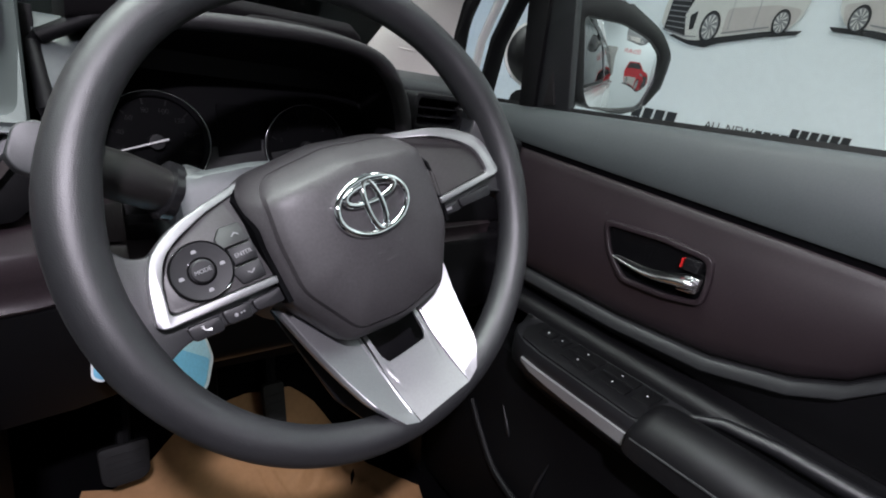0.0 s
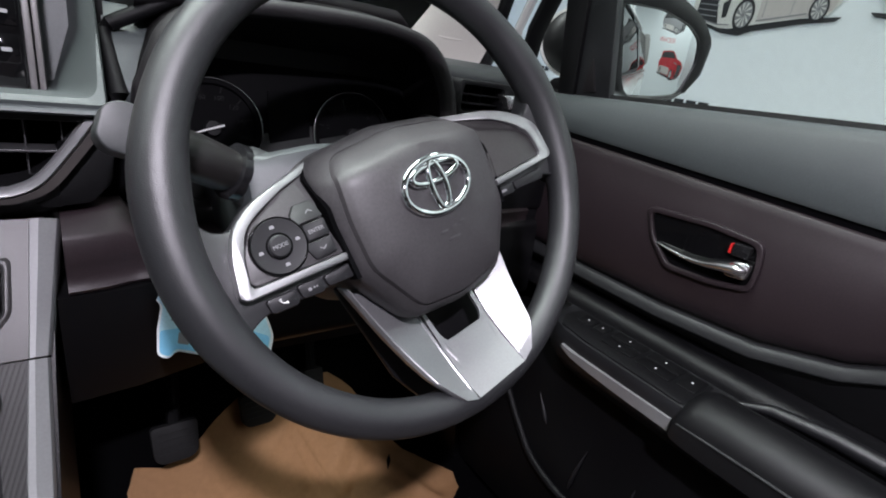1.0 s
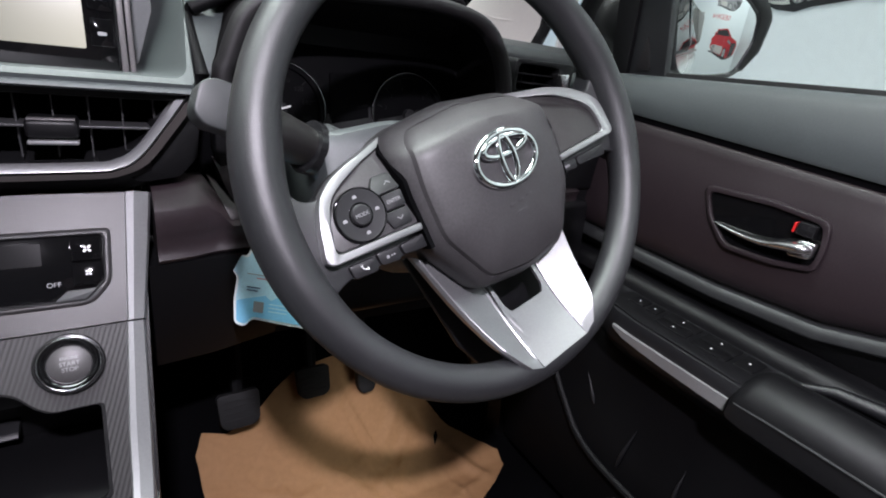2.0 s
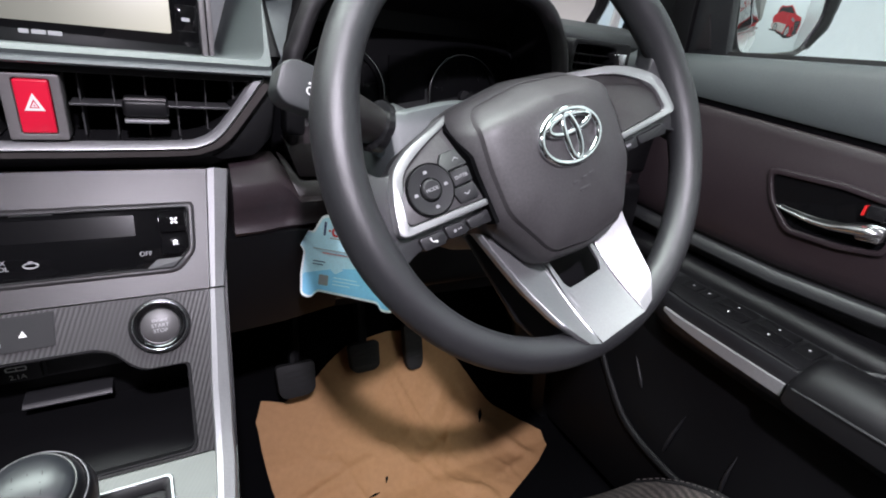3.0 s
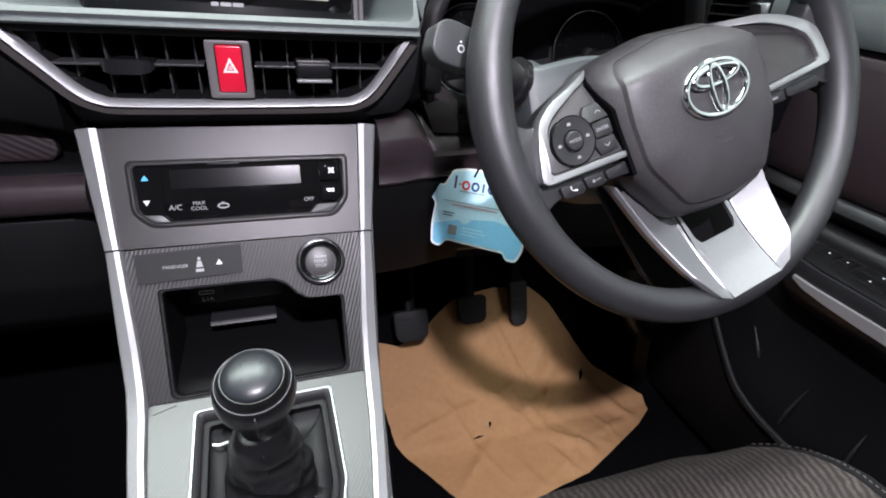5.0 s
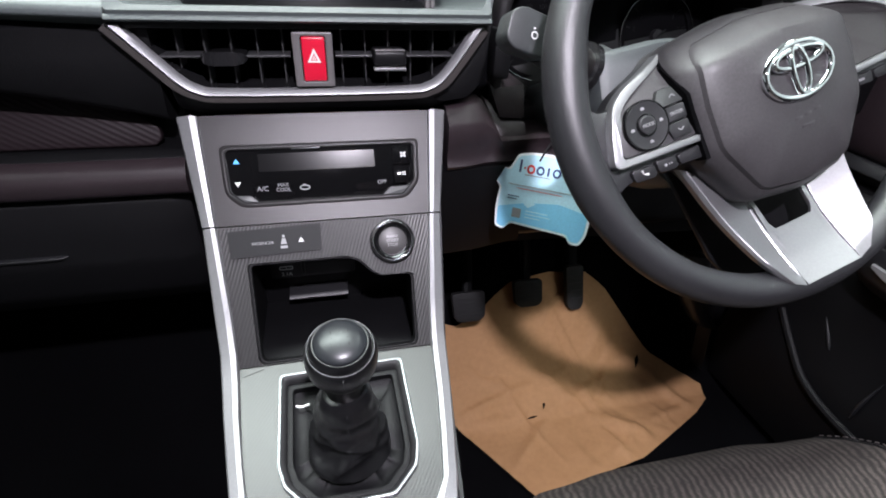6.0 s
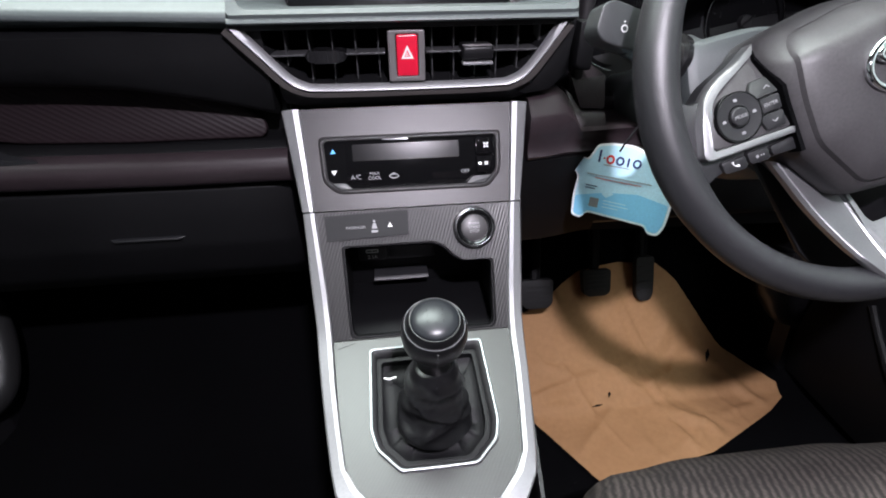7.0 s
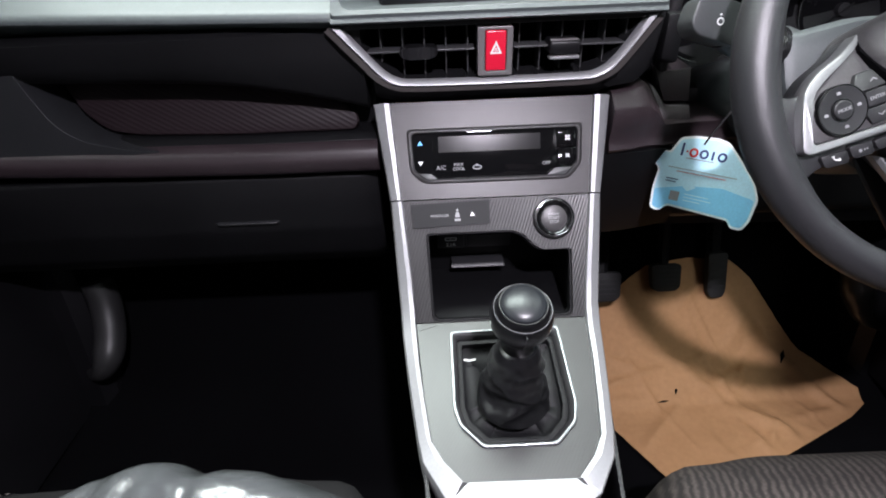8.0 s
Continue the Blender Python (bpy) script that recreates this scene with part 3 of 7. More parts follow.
WEB = [(-0.058, 0.0470), (-0.080, 0.0415), (-0.102, 0.0362), (-0.122, 0.0295), (-0.1375, 0.0195), (-0.148, 0.022), (-0.158, 0.036), (-0.168, 0.052), (-0.178, 0.030), (-0.180, -0.020), (-0.170, -0.055), (-0.154, -0.042), (-0.140, -0.036), (-0.070, -0.040)]
for s in (-1, 1):
    web = cut(prism(rounded(mirrored(WEB, s), 0.006), -0.020, 0.0012, 0.004))
    part("spoke_core", (dip(web), web.transform(MW))[0], WHEEL_GRIP, wheel)
    sil = cut(prism(mirrored(L_OUT if s < 0 else R_OUT, s), -0.004, 0.0085, 0.0010), 1)
    part("spoke_trim", (dip(sil), sil.transform(MW))[0], SPOKE_SILVER, wheel, "satin silver spoke trim")
    inn = cut(prism(rounded(mirrored(L_IN, s), 0.004), -0.004, 0.0055, 0.001), 4)
    plate = part("switch_plate" if s < 0 else "blank_plate", (dip(inn), inn.transform(MW))[0], HUB_GREY if s < 0 else PLATE_GREY, wheel, "dark plastic plate")
    # lower row of keys
    cells = [(-0.1385, -0.1180), (-0.1170, -0.0990), (-0.0980, -0.0750)] if s < 0 else [(0.0750, 0.0960), (0.0970, 0.1370)]
    for a, b in cells:
        key = rounded([(a, -0.0275 - 0.002 * (abs(a) < 0.11)), (a + 0.001, -0.0375), (b - 0.001, -0.0385 - 0.0005), (b, -0.0290)], 0.003)
        part("key", prism(key, -0.006, 0.0045, 0.0012, 2, MW), BUTTON, wheel)
    gap = 0.0087 if s < 0 else 0.0058
    seam = cut(prism(mirrored([(-0.0692, 0.0420), (-0.0772, 0.0345), (-0.0797, -0.002), (-0.0780, -0.0415), (-0.0745, -0.0415), (-0.0765, -0.002), (-0.0735, 0.033), (-0.0660, 0.0405)], s), -0.004, gap), 2)
    part("cover_gap", (dip(seam), seam.transform(MW))[0], DEEP, wheel, "dark gap beside the cover")
    if s < 0:
        dial = part("dial", lathe([(0.0001, 0.002), (0.0172, 0.002), (0.0178, 0.0062), (0.0172, 0.0072), (0.0098, 0.0062), (0.0001, 0.0062)], 40, MW @ Matrix.Translation((-0.1172, 0.0003, 0.001))), BUTTON, wheel, "round dial with four touch points")
        part("dial_ring", ring(oval(0.0186, 0.0186, 40, -0.1172, 0.0003), oval(0.0176, 0.0176, 40, -0.1172, 0.0003), 0.002, 0.0080, 0.0003, MW), PIANO, dial)
        part("dial_ring", ring(oval(0.0086, 0.0086, 32, -0.1172, 0.0003), oval(0.0074, 0.0074, 32, -0.1172, 0.0003), 0.002, 0.0076, 0.0002, MW), PIANO, dial)
        part("centre_key", lathe([(0.0001, 0.004), (0.0072, 0.004), (0.0070, 0.0078), (0.0062, 0.0084), (0.0001, 0.0086)], 28, MW @ Matrix.Translation((-0.1172, 0.0003, 0.001))), BUTTON, dial)
        lettering("print", "MODE", 0.0036, MW @ Matrix.Translation((-0.1172, 0.0003, 0.0098)), GREY_MARK, dial)
        for k in range(4):
            a = math.pi / 2 * k
            p = Vector((-0.1172 + 0.0124 * math.cos(a), 0.0003 + 0.0124 * math.sin(a), 0.0088))
            d = 0.0017
            part("print", prism(rounded([(p.x - d, p.y - d * 0.6), (p.x + d, p.y - d * 0.6), (p.x + d * 0.7, p.y + d * 0.7), (p.x - d * 0.7, p.y + d * 0.7)], 0.0008), 0.0076, 0.0080, 0, 1, MW), GREY_MARK, dial)
        for i, (v0, v1) in enumerate(((0.0075, 0.0205), (-0.0050, 0.0065), (-0.0178, -0.0060))):
            left = -0.1005 - (0.002 if i != 1 else -0.002)
            sh = [(left + (0.006 if i == 0 else 0), v1), (left, v1 - (0.006 if i == 0 else 0)), (left + (0.004 if i == 2 else 0), v0), (-0.0825, v0), (-0.0825, v1)]
            cap = dip(prism(rounded(sh[::-1], 0.0012, 2), 0.003, 0.0075, 0.0008, 2))
            key = part("key", (cap.transform(MW), cap)[1], BUTTON, wheel)
            mid = (v0 + v1) / 2
            if i == 1:
                lettering("print", "ENTER", 0.0038, MW @ Matrix.Translation((-0.0908, mid, 0.0077)), GREY_MARK, key)
            else:
                g = 1 if i == 0 else -1
                for q in (-1, 1):
                    part("print", prism([(-0.0908, mid + 0.0012 * g), (-0.0908, mid + 0.0004 * g), (-0.0908 + q * 0.0024, mid - 0.0014 * g), (-0.0908 + q * 0.0024, mid - 0.0006 * g)], 0.0074, 0.0078, 0, 1, MW), GREY_MARK, key)
        # handset and voice marks on the lower keys
        hs = curve([(-0.1305, -0.0300, 0), (-0.1295, -0.0330, 0), (-0.1262, -0.0342, 0)], 4)
        part("print", tube([MW @ Vector((p.x, p.y, 0.0052)) for p in hs], [0.0011, 0.0008, 0.0006, 0.0005, 0.0005, 0.0005, 0.0006, 0.0008, 0.0011], 6), WHITE_MARK, wheel)
        for du in (0, 0.0032, 0.0052):
            part("print", lathe([(0.0001, 0), (0.0013 if du == 0 else 0.0007, 0), (0.0001, 0.0003)], 12, MW @ Matrix.Translation((-0.1100 + du, -0.0332, 0.0050))), GREY_MARK, wheel)
    else:
        part("print", prism(rect(0.080, -0.0345, 0.086, -0.0325), 0.0046, 0.0049, 0, 1, MW), GREY_MARK, wheel)


def airbag_cover():
    base = [(-0.060, 0.0495), (0.0, 0.0565), (0.060, 0.0495), (0.0745, 0.034), (0.0775, -0.002), (0.0755, -0.042), (0.0470, -0.0890), (0.0, -0.0960), (-0.0470, -0.0890), (-0.0755, -0.042), (-0.0775, -0.002), (-0.0745, 0.034)]
    base = rounded(base, 0.009, 3)
    c = Vector((0, -0.018))
    secs = []
    for k, z in ((1.0, -0.060), (1.015, -0.012), (1.008, -0.001), (0.985, 0.0045), (0.925, 0.0098), (0.902, 0.0116), (0.896, 0.0108), (0.890, 0.0122), (0.878, 0.0148), (0.84, 0.0168), (0.80, 0.0184), (0.75, 0.0198), (0.70, 0.0210), (0.64, 0.0222), (0.55, 0.0238), (0.42, 0.0253), (0.3, 0.0262), (0.12, 0.0270), (0.02, 0.0271)):
        secs.append([(c.x + (x - c.x) * k, c.y + (y - c.y) * k, z) for x, y in base])
    bm = loft(secs)
    for v in bm.verts:
        # above a soft crease the brow leans back towards the column
        crease = 0.026 - 0.10 * abs(v.co.x + 0.004)
        k = max(0, v.co.y - crease)
        v.co.z -= min(k * k / 0.016, 1.10 * k - 0.0048 if k > 0.0088 else 1) * (1 if v.co.z > -0.03 else 0)
    bm.transform(MW)
    return bm


cover = part("airbag_cover", airbag_cover(), HUB_GREY, wheel, "dark grey grained airbag cover", 25)
# chrome badge: plain oval rings
EM = MW @ Matrix.Translation((0.0, -0.0030, 0.0262))


def hoop(a, b, cy, r, lift=0.0):
    """A rounded oval wire of the badge; lift raises it in the middle."""
    return tube([EM @ Vector((x, y, 0.0012 + lift * (1 - (y - cy) ** 2 / b ** 2))) for x, y in oval(a, b, 48, 0, cy)], r, 12, True)


badge = part("badge", hoop(0.0300, 0.0197, 0, 0.0029), CHROME, wheel, "chrome oval badge", 80)
part("badge_ring", hoop(0.0066, 0.0176, -0.0002, 0.0027, 0.0012), CHROME, badge, "", 80)
part("badge_ring", hoop(0.0214, 0.0064, 0.0090, 0.0027, 0.0018), CHROME, badge, "", 80)
# faint moulded mark on the cover
for i in range(3):
    part("emboss", prism(rounded(rect(-0.012 + 0.009 * i, -0.0385 + 0.001 * i, -0.005 + 0.009 * i, -0.0355 + 0.001 * i), 0.001), 0.019, 0.02655, 0.0003, 2, MW), HUB_GREY, cover)
part("emboss", prism(rounded(rect(-0.007, -0.0455, 0.005, -0.0425), 0.001), 0.018, 0.02605, 0.0003, 2, MW), HUB_GREY, cover)


WING_IN = [(0.0300, -0.085, -0.0240), (0.0276, -0.120, -0.0120), (0.0272, -0.145, 0.0012), (0.0272, -0.160, 0.0110), (0.0275, -0.1685, 0.0158)]
WING_OUT = [(0.0790, -0.047, -0.0210), (0.0680, -0.096, -0.0080), (0.0595, -0.128, 0.0060), (0.0545, -0.1410, 0.0125), (0.0430, -0.1605, 0.0158)]


def spoke_wing(s):
    """Side face of the lower spoke: a raised inner ridge, a leaning face and a chamfered outer edge."""
    secs = []
    for p, q in zip(curve(WING_IN, 3), curve(WING_OUT, 3)):
        d = (q - p).normalized()
        e = min(1, max(0, (p.y + 0.168) / 0.012))
        row = [p - Vector((0, 0, 0.008)), p + Vector((0, 0, -0.0008)), p + Vector((0, 0, 0.0012 * e)) + d * 0.0008, p + Vector((0, 0, 0.0014 * e)) + d * 0.0024, p + d * 0.0040, q - d * 0.0042 + Vector((0, 0, 0.0008)), q - d * 0.0030, q + Vector((0, 0, -0.0040)), q + Vector((0, 0, -0.010))]
        secs.append([MW @ Vector((s * v.x, v.y, v.z)) for v in row])
    return loft(secs)


for s in (-1, 1):
    part("lower_spoke_wing", spoke_wing(s), SPOKE_SILVER, wheel, "satin silver spoke face", 20)


def spoke_face():
    """Dished middle of the lower spoke with a rounded opening under the cover."""
    lip = lambda v: float(np.interp(v, [-0.169, -0.160, -0.148, -0.130, -0.115, -0.092], [0.0145, 0.0080, -0.0005, -0.0100, -0.0150, -0.0240]))
    hole = lambda u: -0.1250 + 0.010 * max(0, (abs(u) - 0.0175) / 0.006) ** 2
    us = [-0.0272, -0.0250, -0.0240, -0.0225, -0.0205, -0.0185, -0.012, -0.006, 0, 0.006, 0.012, 0.0185, 0.0205, 0.0225, 0.0240, 0.0250, 0.0272]
    bm = bmesh.new()
    cols = []
    for u in us:
        top = -0.092 if abs(u) > 0.0235 else hole(u)
        cols.append([bm.verts.new((u, -0.169 + (top + 0.169) * j / 12, lip(-0.169 + (top + 0.169) * j / 12))) for j in range(13)])
    for a, b in zip(cols, cols[1:]):
        for j in range(12):
            bm.faces.new((a[j], b[j], b[j + 1], a[j + 1]))
    bmesh.ops.recalc_face_normals(bm, faces=bm.faces)
    bmesh.ops.solidify(bm, geom=bm.faces[:], thickness=0.0025)
    bm.transform(MW)
    return bm


part("lower_spoke_face", spoke_face(), SPOKE_SILVER, wheel, "satin silver spoke face", 40)
core = prism([(-0.075, -0.050), (-0.058, -0.140), (-0.042, -0.172), (0.042, -0.172), (0.058, -0.140), (0.075, -0.050)], -0.052, -0.046, 0.002, 2, MW)
part("spoke_back", core, BLACK, wheel)

# ======== steering column and stalks ========
col = thing("steering_column", HUB - 0.1 * MW.col[2].to_3d(), "dark steering column shroud with two control stalks", "steering column")
MC = frame_m(HUB, ux, up)


def shroud():
    sec = rounded([(-0.108, 0.037), (-0.045, 0.051), (0.045, 0.051), (0.108, 0.037), (0.104, -0.012), (0.072, -0.050), (0.035, -0.085), (-0.035, -0.085), (-0.072, -0.050), (-0.104, -0.012)], 0.012, 3)
    return loft([[MC @ Vector((x * k, y * k + dy, -d)) for x, y in sec] for d, k, dy in ((0.066, 0.90, 0), (0.070, 0.97, 0), (0.078, 1.0, 0), (0.12, 1.0, 0), (0.15, 0.95, 0.0), (0.30, 0.90, 0.02))])


part("shroud", shroud(), SHROUD_GREY, col, "dark grey column shroud")
wst = [Vector((0.236, 0.456, 0.990)), Vector((0.225, 0.453, 0.994)), Vector((0.205, 0.445, 1.004)), Vector((0.182, 0.438, 1.014))]
part("stalk_collar", tube([Vector((0.262, 0.459, 0.980)), Vector((0.244, 0.457, 0.987)), Vector((0.240, 0.4565, 0.9885))], [0.0240, 0.0240, 0.0215], 28), STALK_GREY, col, "grey collar of the stalk", )
part("stalk_ring", tube([Vector((0.2400, 0.4565, 0.9885)), Vector((0.2330, 0.4555, 0.9910)), Vector((0.2310, 0.4550, 0.9920))], [0.0225, 0.0225, 0.0200], 28), GLOSS_BLACK, col)
part("wiper_stalk", tube(wst, [0.0170, 0.0190, 0.0195, 0.0180], 20, flat=0.9), STALK_BROWN, col, "dark wiper stalk")
tipm = frame_m((0.1665, 0.436, 1.0215), (-0.93, 0.02, 0.30), (0.26, 0.32, 0.90))
tip = prism(rounded([(-0.028, -0.0165), (0.011, -0.0170), (0.0190, -0.010), (0.0190, 0.010), (0.010, 0.0160), (-0.028, 0.0150)], 0.006, 3), -0.012, 0.012, 0.005, 3, tipm)
paddle = part("stalk_end", tip, STALK_GREY, col, "grey stalk end with small mark")
part("print", ring(oval(0.0030, 0.0030, 20, -0.0045, -0.0025), oval(0.0021, 0.0021, 20, -0.0045, -0.0025), -0.0126, -0.0119, 0, tipm), WHITE_MARK, paddle, "white ring mark")
part("print", prism(oval(0.0008, 0.0008, 12, -0.0030, 0.0025), -0.0126, -0.0119, 0, 1, tipm), WHITE_MARK, paddle)
part("signal_stalk", tube([MC @ Vector((0.070, 0.0, -0.085)), Vector((0.470, 0.455, 1.020)), Vector((0.520, 0.462, 1.030))], [0.013, 0.010, 0.009], 14, flat=0.7), BLACK, col, "black signal stalk")

# ======== instrument cluster ========
YZ = Matrix(((1, 0, 0, 0), (0, 0, -1, 0), (0, 1, 0, 0), (0, 0, 0, 1)))  # plane (x, z), height towards the cabin
clu = thing("instrument_cluster", (0.343, 0.63, 0.93), "unlit black instrument cluster with two round dials under a hood", "instrument cluster")
CF = frame_m((0.343, 0.632, 0.992), (1, 0, 0), (0, 0.22, 0.975))
part("face", prism(rounded([(-0.165, -0.075), (0.165, -0.075), (0.175, 0.02), (0.145, 0.082), (-0.145, 0.082), (-0.175, 0.02)], 0.02), -0.012, -0.004, 0.001, 2, CF), DIAL, clu)
for cx, nm in ((-0.083, "speedometer"), (0.081, "tachometer")):
    g = part(nm, prism(oval(0.046, 0.046, 64, cx, 0), -0.004, 0.0, 0, 1, CF), DIAL, clu, "unlit round dial")
    part("dial_wall", ring(oval(0.051, 0.051, 64, cx, 0), oval(0.0455, 0.0455, 64, cx, 0), -0.004, 0.004, 0.001, CF), DIAL, g)
    part("bezel", ring(oval(0.0525, 0.0525, 64, cx, 0), oval(0.0507, 0.0507, 64, cx, 0), -0.002, 0.0052, 0.0007, CF), DIAL_RING, g, "thin dark chrome bezel ring")
    for k in range(9):
        a = radians(225 - 30 * k)
        m2 = CF @ Matrix.Translation((cx, 0, 0)) @ pose(0, 0, 0, 0, 0, math.degrees(a))
        part("tick", prism(rect(0.0385, -0.0007, 0.0445, 0.0007), 0.0002, 0.0006, 0, 1, m2), DIM_MARK, g)
        lettering("numeral", str(k * 20 if cx < 0 else k), 0.0072, CF @ Matrix.Translation((cx + 0.0325 * math.cos(a), 0.0325 * math.sin(a), 0.0004)), DIM_MARK, g)
    nm2 = CF @ Matrix.Translation((cx, 0, 0.0082)) @ pose(0, 0, 0, 0, 0, 197 if cx < 0 else 215)
    part("needle", prism([(-0.011, -0.0010), (0.042, -0.0005), (0.042, 0.0005), (-0.011, 0.0010)], 0, 0.0012, 0, 1, nm2), WHITE_MARK if cx < 0 else DIM_MARK, g, "white needle" if cx < 0 else "dark needle")
    part("needle_cap", lathe([(0.0001, -0.006), (0.0080, -0.006), (0.0075, 0.001), (0.0001, 0.0015)], 24, CF @ Matrix.Translation((cx, 0, 0.006))), INDICATOR, g)
part("display", prism(rounded(rect(-0.022, -0.042, 0.026, 0.045), 0.003), -0.004, -0.001, 0, 2, CF), DIAL, clu, "dark centre display")


HOOD_ARC = [(-0.160, -0.075), (-0.159, 0.012), (-0.153, 0.034), (-0.146, 0.054), (-0.137, 0.073), (-0.118, 0.090), (-0.08, 0.104), (0.0, 0.111), (0.07, 0.111), (0.125, 0.100), (0.158, 0.068), (0.175, 0.02), (0.18, -0.06)]


def hood():
    """Arched visor over the dials: a thick bent lip that runs back to the dash."""
    arc = [(p.x, p.y) for p in curve([(a, b, 0) for a, b in HOOD_ARC], 5)]
    secs = []
    for (x, z) in arc:
        n = Vector((x, z * 1.4)).normalized()
        o = Vector((x, z))
        i0 = o - n * 0.010
        r = lambda q, y: (0.343 + q.x, y, 1.012 + q.y)
        secs.append([r(i0, 0.66), r(i0 + n * 0.002, 0.58), r(i0 + n * 0.004, 0.556), r(o, 0.549), r(o + n * 0.003, 0.556), r(o + n * (0.003 if x < 0 else 0.010), 0.60), r(o + n * (0.001 if x < 0 else 0.012), 0.69)])
    return loft(secs, True, True)


def hood_lip():
    """Thick rounded front edge of the visor."""
    secs = []
    for x, z in ((p.x, p.y) for p in curve([(a, b, 0) for a, b in HOOD_ARC], 5)):
        n, o = Vector((x, z * 1.4)).normalized(), Vector((x, z))
        row = ((-0.0125, 0.562), (-0.0115, 0.5505), (-0.0080, 0.5462), (-0.0015, 0.5452), (0.0030, 0.5490), (0.0040, 0.5620))
        secs.append([(0.343 + o.x + n.x * d, y, 1.012 + o.y + n.y * d) for d, y in row])
    return loft(secs, True, True)


part("hood", hood(), HOOD_BLACK, clu, "dark grained visor", 50)
part("hood_lip", hood_lip(), LIP_LIT, clu, "soft front edge of the visor, coloured lighter where light falls", 60)
back_line = [(-0.152, -0.075), (-0.150, 0.030), (-0.136, 0.068), (-0.085, 0.094), (0.0, 0.101), (0.07, 0.101), (0.12, 0.092), (0.155, 0.062), (0.172, 0.015), (0.175, -0.06)]
part("hood_back", prism(rounded([(0.343 + x, 1.012 + z) for x, z in back_line], 0.01, 3), -0.660, -0.652, 0, 1, YZ), LOW_BLACK, clu, "dark rear wall under the visor")
slab = swept(rounded([(0.590, 1.106), (0.582, 1.134), (0.60, 1.142), (0.80, 1.135), (0.80, 1.06), (0.66, 1.08)], 0.006, 3), [0.19, 0.22, 0.450, 0.458], lambda x, y, z: (x, y, z - (0.006 if x in (0.19, 0.458) else 0)))
part("visor_top", slab, HOOD_BLACK, clu, "black visor slab")

# ======== dashboard ========
dash = thing("dashboard", (0, 0.6, 0.7), "two-tone car dashboard, grey top over dark and aubergine trim", "dashboard")
# passenger side grey pad
pad = rounded([(0.503, 1.0205), (0.490, 1.0215), (0.4925, 1.030), (0.53, 1.048), (0.62, 1.083), (0.72, 1.095), (0.94, 1.040), (0.94, 1.0), (0.53, 1.0)], 0.006, 3)
part("upper_pad", swept(pad, [-0.745, -0.73, -0.5, -0.30, -0.20, -0.1580], lambda x, y, z: (x, y + (0.01 if x < -0.74 else 0) + 0.0062 * max(0, (x + 0.30) / 0.147) + 0.02 * max(0, (-x - 0.5) / 0.25), z + 0.010 * (-x - 0.158) / 0.3)), DASH_GREY, dash, "grey soft upper dash pad")
seam = [(-0.440, 0.63, 1.0915), (-0.405, 0.532, 1.0575), (-0.400, 0.528, 1.0555), (-0.275, 0.528, 1.0510), (-0.270, 0.532, 1.0525), (-0.290, 0.63, 1.0875)]
part("airbag_seam", tube(seam, 0.0012, 6), BLACK, dash, "fine airbag lid seam")


def surround():
    """Grey frame that flares from the screen out to the front edge of the dash."""
    def loop(x0, x1, z0, z1, y0, y1, r, xm=0.0):
        pts = rounded([(x0, z0), (x1, z0), (x1, z1), (x0, z1)], r, 4)
        pts.insert(len(pts) // 2, (x1, 1.0740))
        pts = [(x + xm if x > 0 and z > 1.07 else x, z) for x, z in pts]
        return [(x, y0 + (y1 - y0) * (z - z0) / (z1 - z0), z) for x, z in pts]
    return loft([loop(-0.1585, 0.1605, 1.0205, 1.19, 0.70, 0.74, 0.01), loop(-0.1585, 0.1605, 1.0205, 1.182, 0.507, 0.625, 0.006), loop(-0.1585, 0.1600, 1.0205, 1.180, 0.4985, 0.618, 0.003), loop(-0.1575, 0.1585, 1.0280, 1.179, 0.4962, 0.616, 0.004), loop(-0.150, 0.1550, 1.0315, 1.178, 0.500, 0.618, 0.012, 0.003), loop(-0.121, 0.1325, 1.0240, 1.174, 0.585, 0.625, 0.006, 0.0185), loop(-0.121, 0.1310, 1.0240, 1.174, 0.650, 0.680, 0.006, 0.0140)], True, True)


part("screen_surround", surround(), DASH_GREY, dash, "grey flared frame round the screen")
part("surround_lip", swept(rounded([(0.4965, 1.0195), (0.4935, 1.0215), (0.497, 1.0255), (0.506, 1.0205)], 0.001, 2), [-0.158, 0.158]), DASH_GREY, dash, "grey edge strip under the screen frame")
# right of the screen, round the instrument cluster
hood_edge = lambda z: float(np.interp(z, [0.99, 1.03, 1.045, 1.065, 1.085, 1.10], [0.184, 0.187, 0.192, 0.199, 0.208, 0.216]))
part("driver_top", swept(rounded([(0.585, 0.99), (0.565, 1.03), (0.596, 1.075), (0.640, 1.100), (0.94, 1.07), (0.94, 0.95), (0.66, 0.95)], 0.008, 3), [0.1675, 0.1695, 0.21], lambda x, y, z: (hood_edge(z) if x > 0.2 else x, y, z)), DASH_GREY, dash, "grey dash face beside the cluster")
# dark bar: shade of the gap beside the screen surround, given a shape
part("brow_edge", tube([(0.1735, 0.5700, 1.005), (0.1725, 0.5680, 1.028), (0.1700, 0.583, 1.050), (0.1675, 0.602, 1.0765), (0.172, 0.598, 1.0820), (0.195, 0.597, 1.0950), (0.222, 0.597, 1.1110)], [0.0085, 0.0080, 0.0065, 0.0060, 0.0062, 0.0065, 0.0065], 12), LOW_BLACK, dash, "dark bar for the visor's edge and the shaded gap below it")
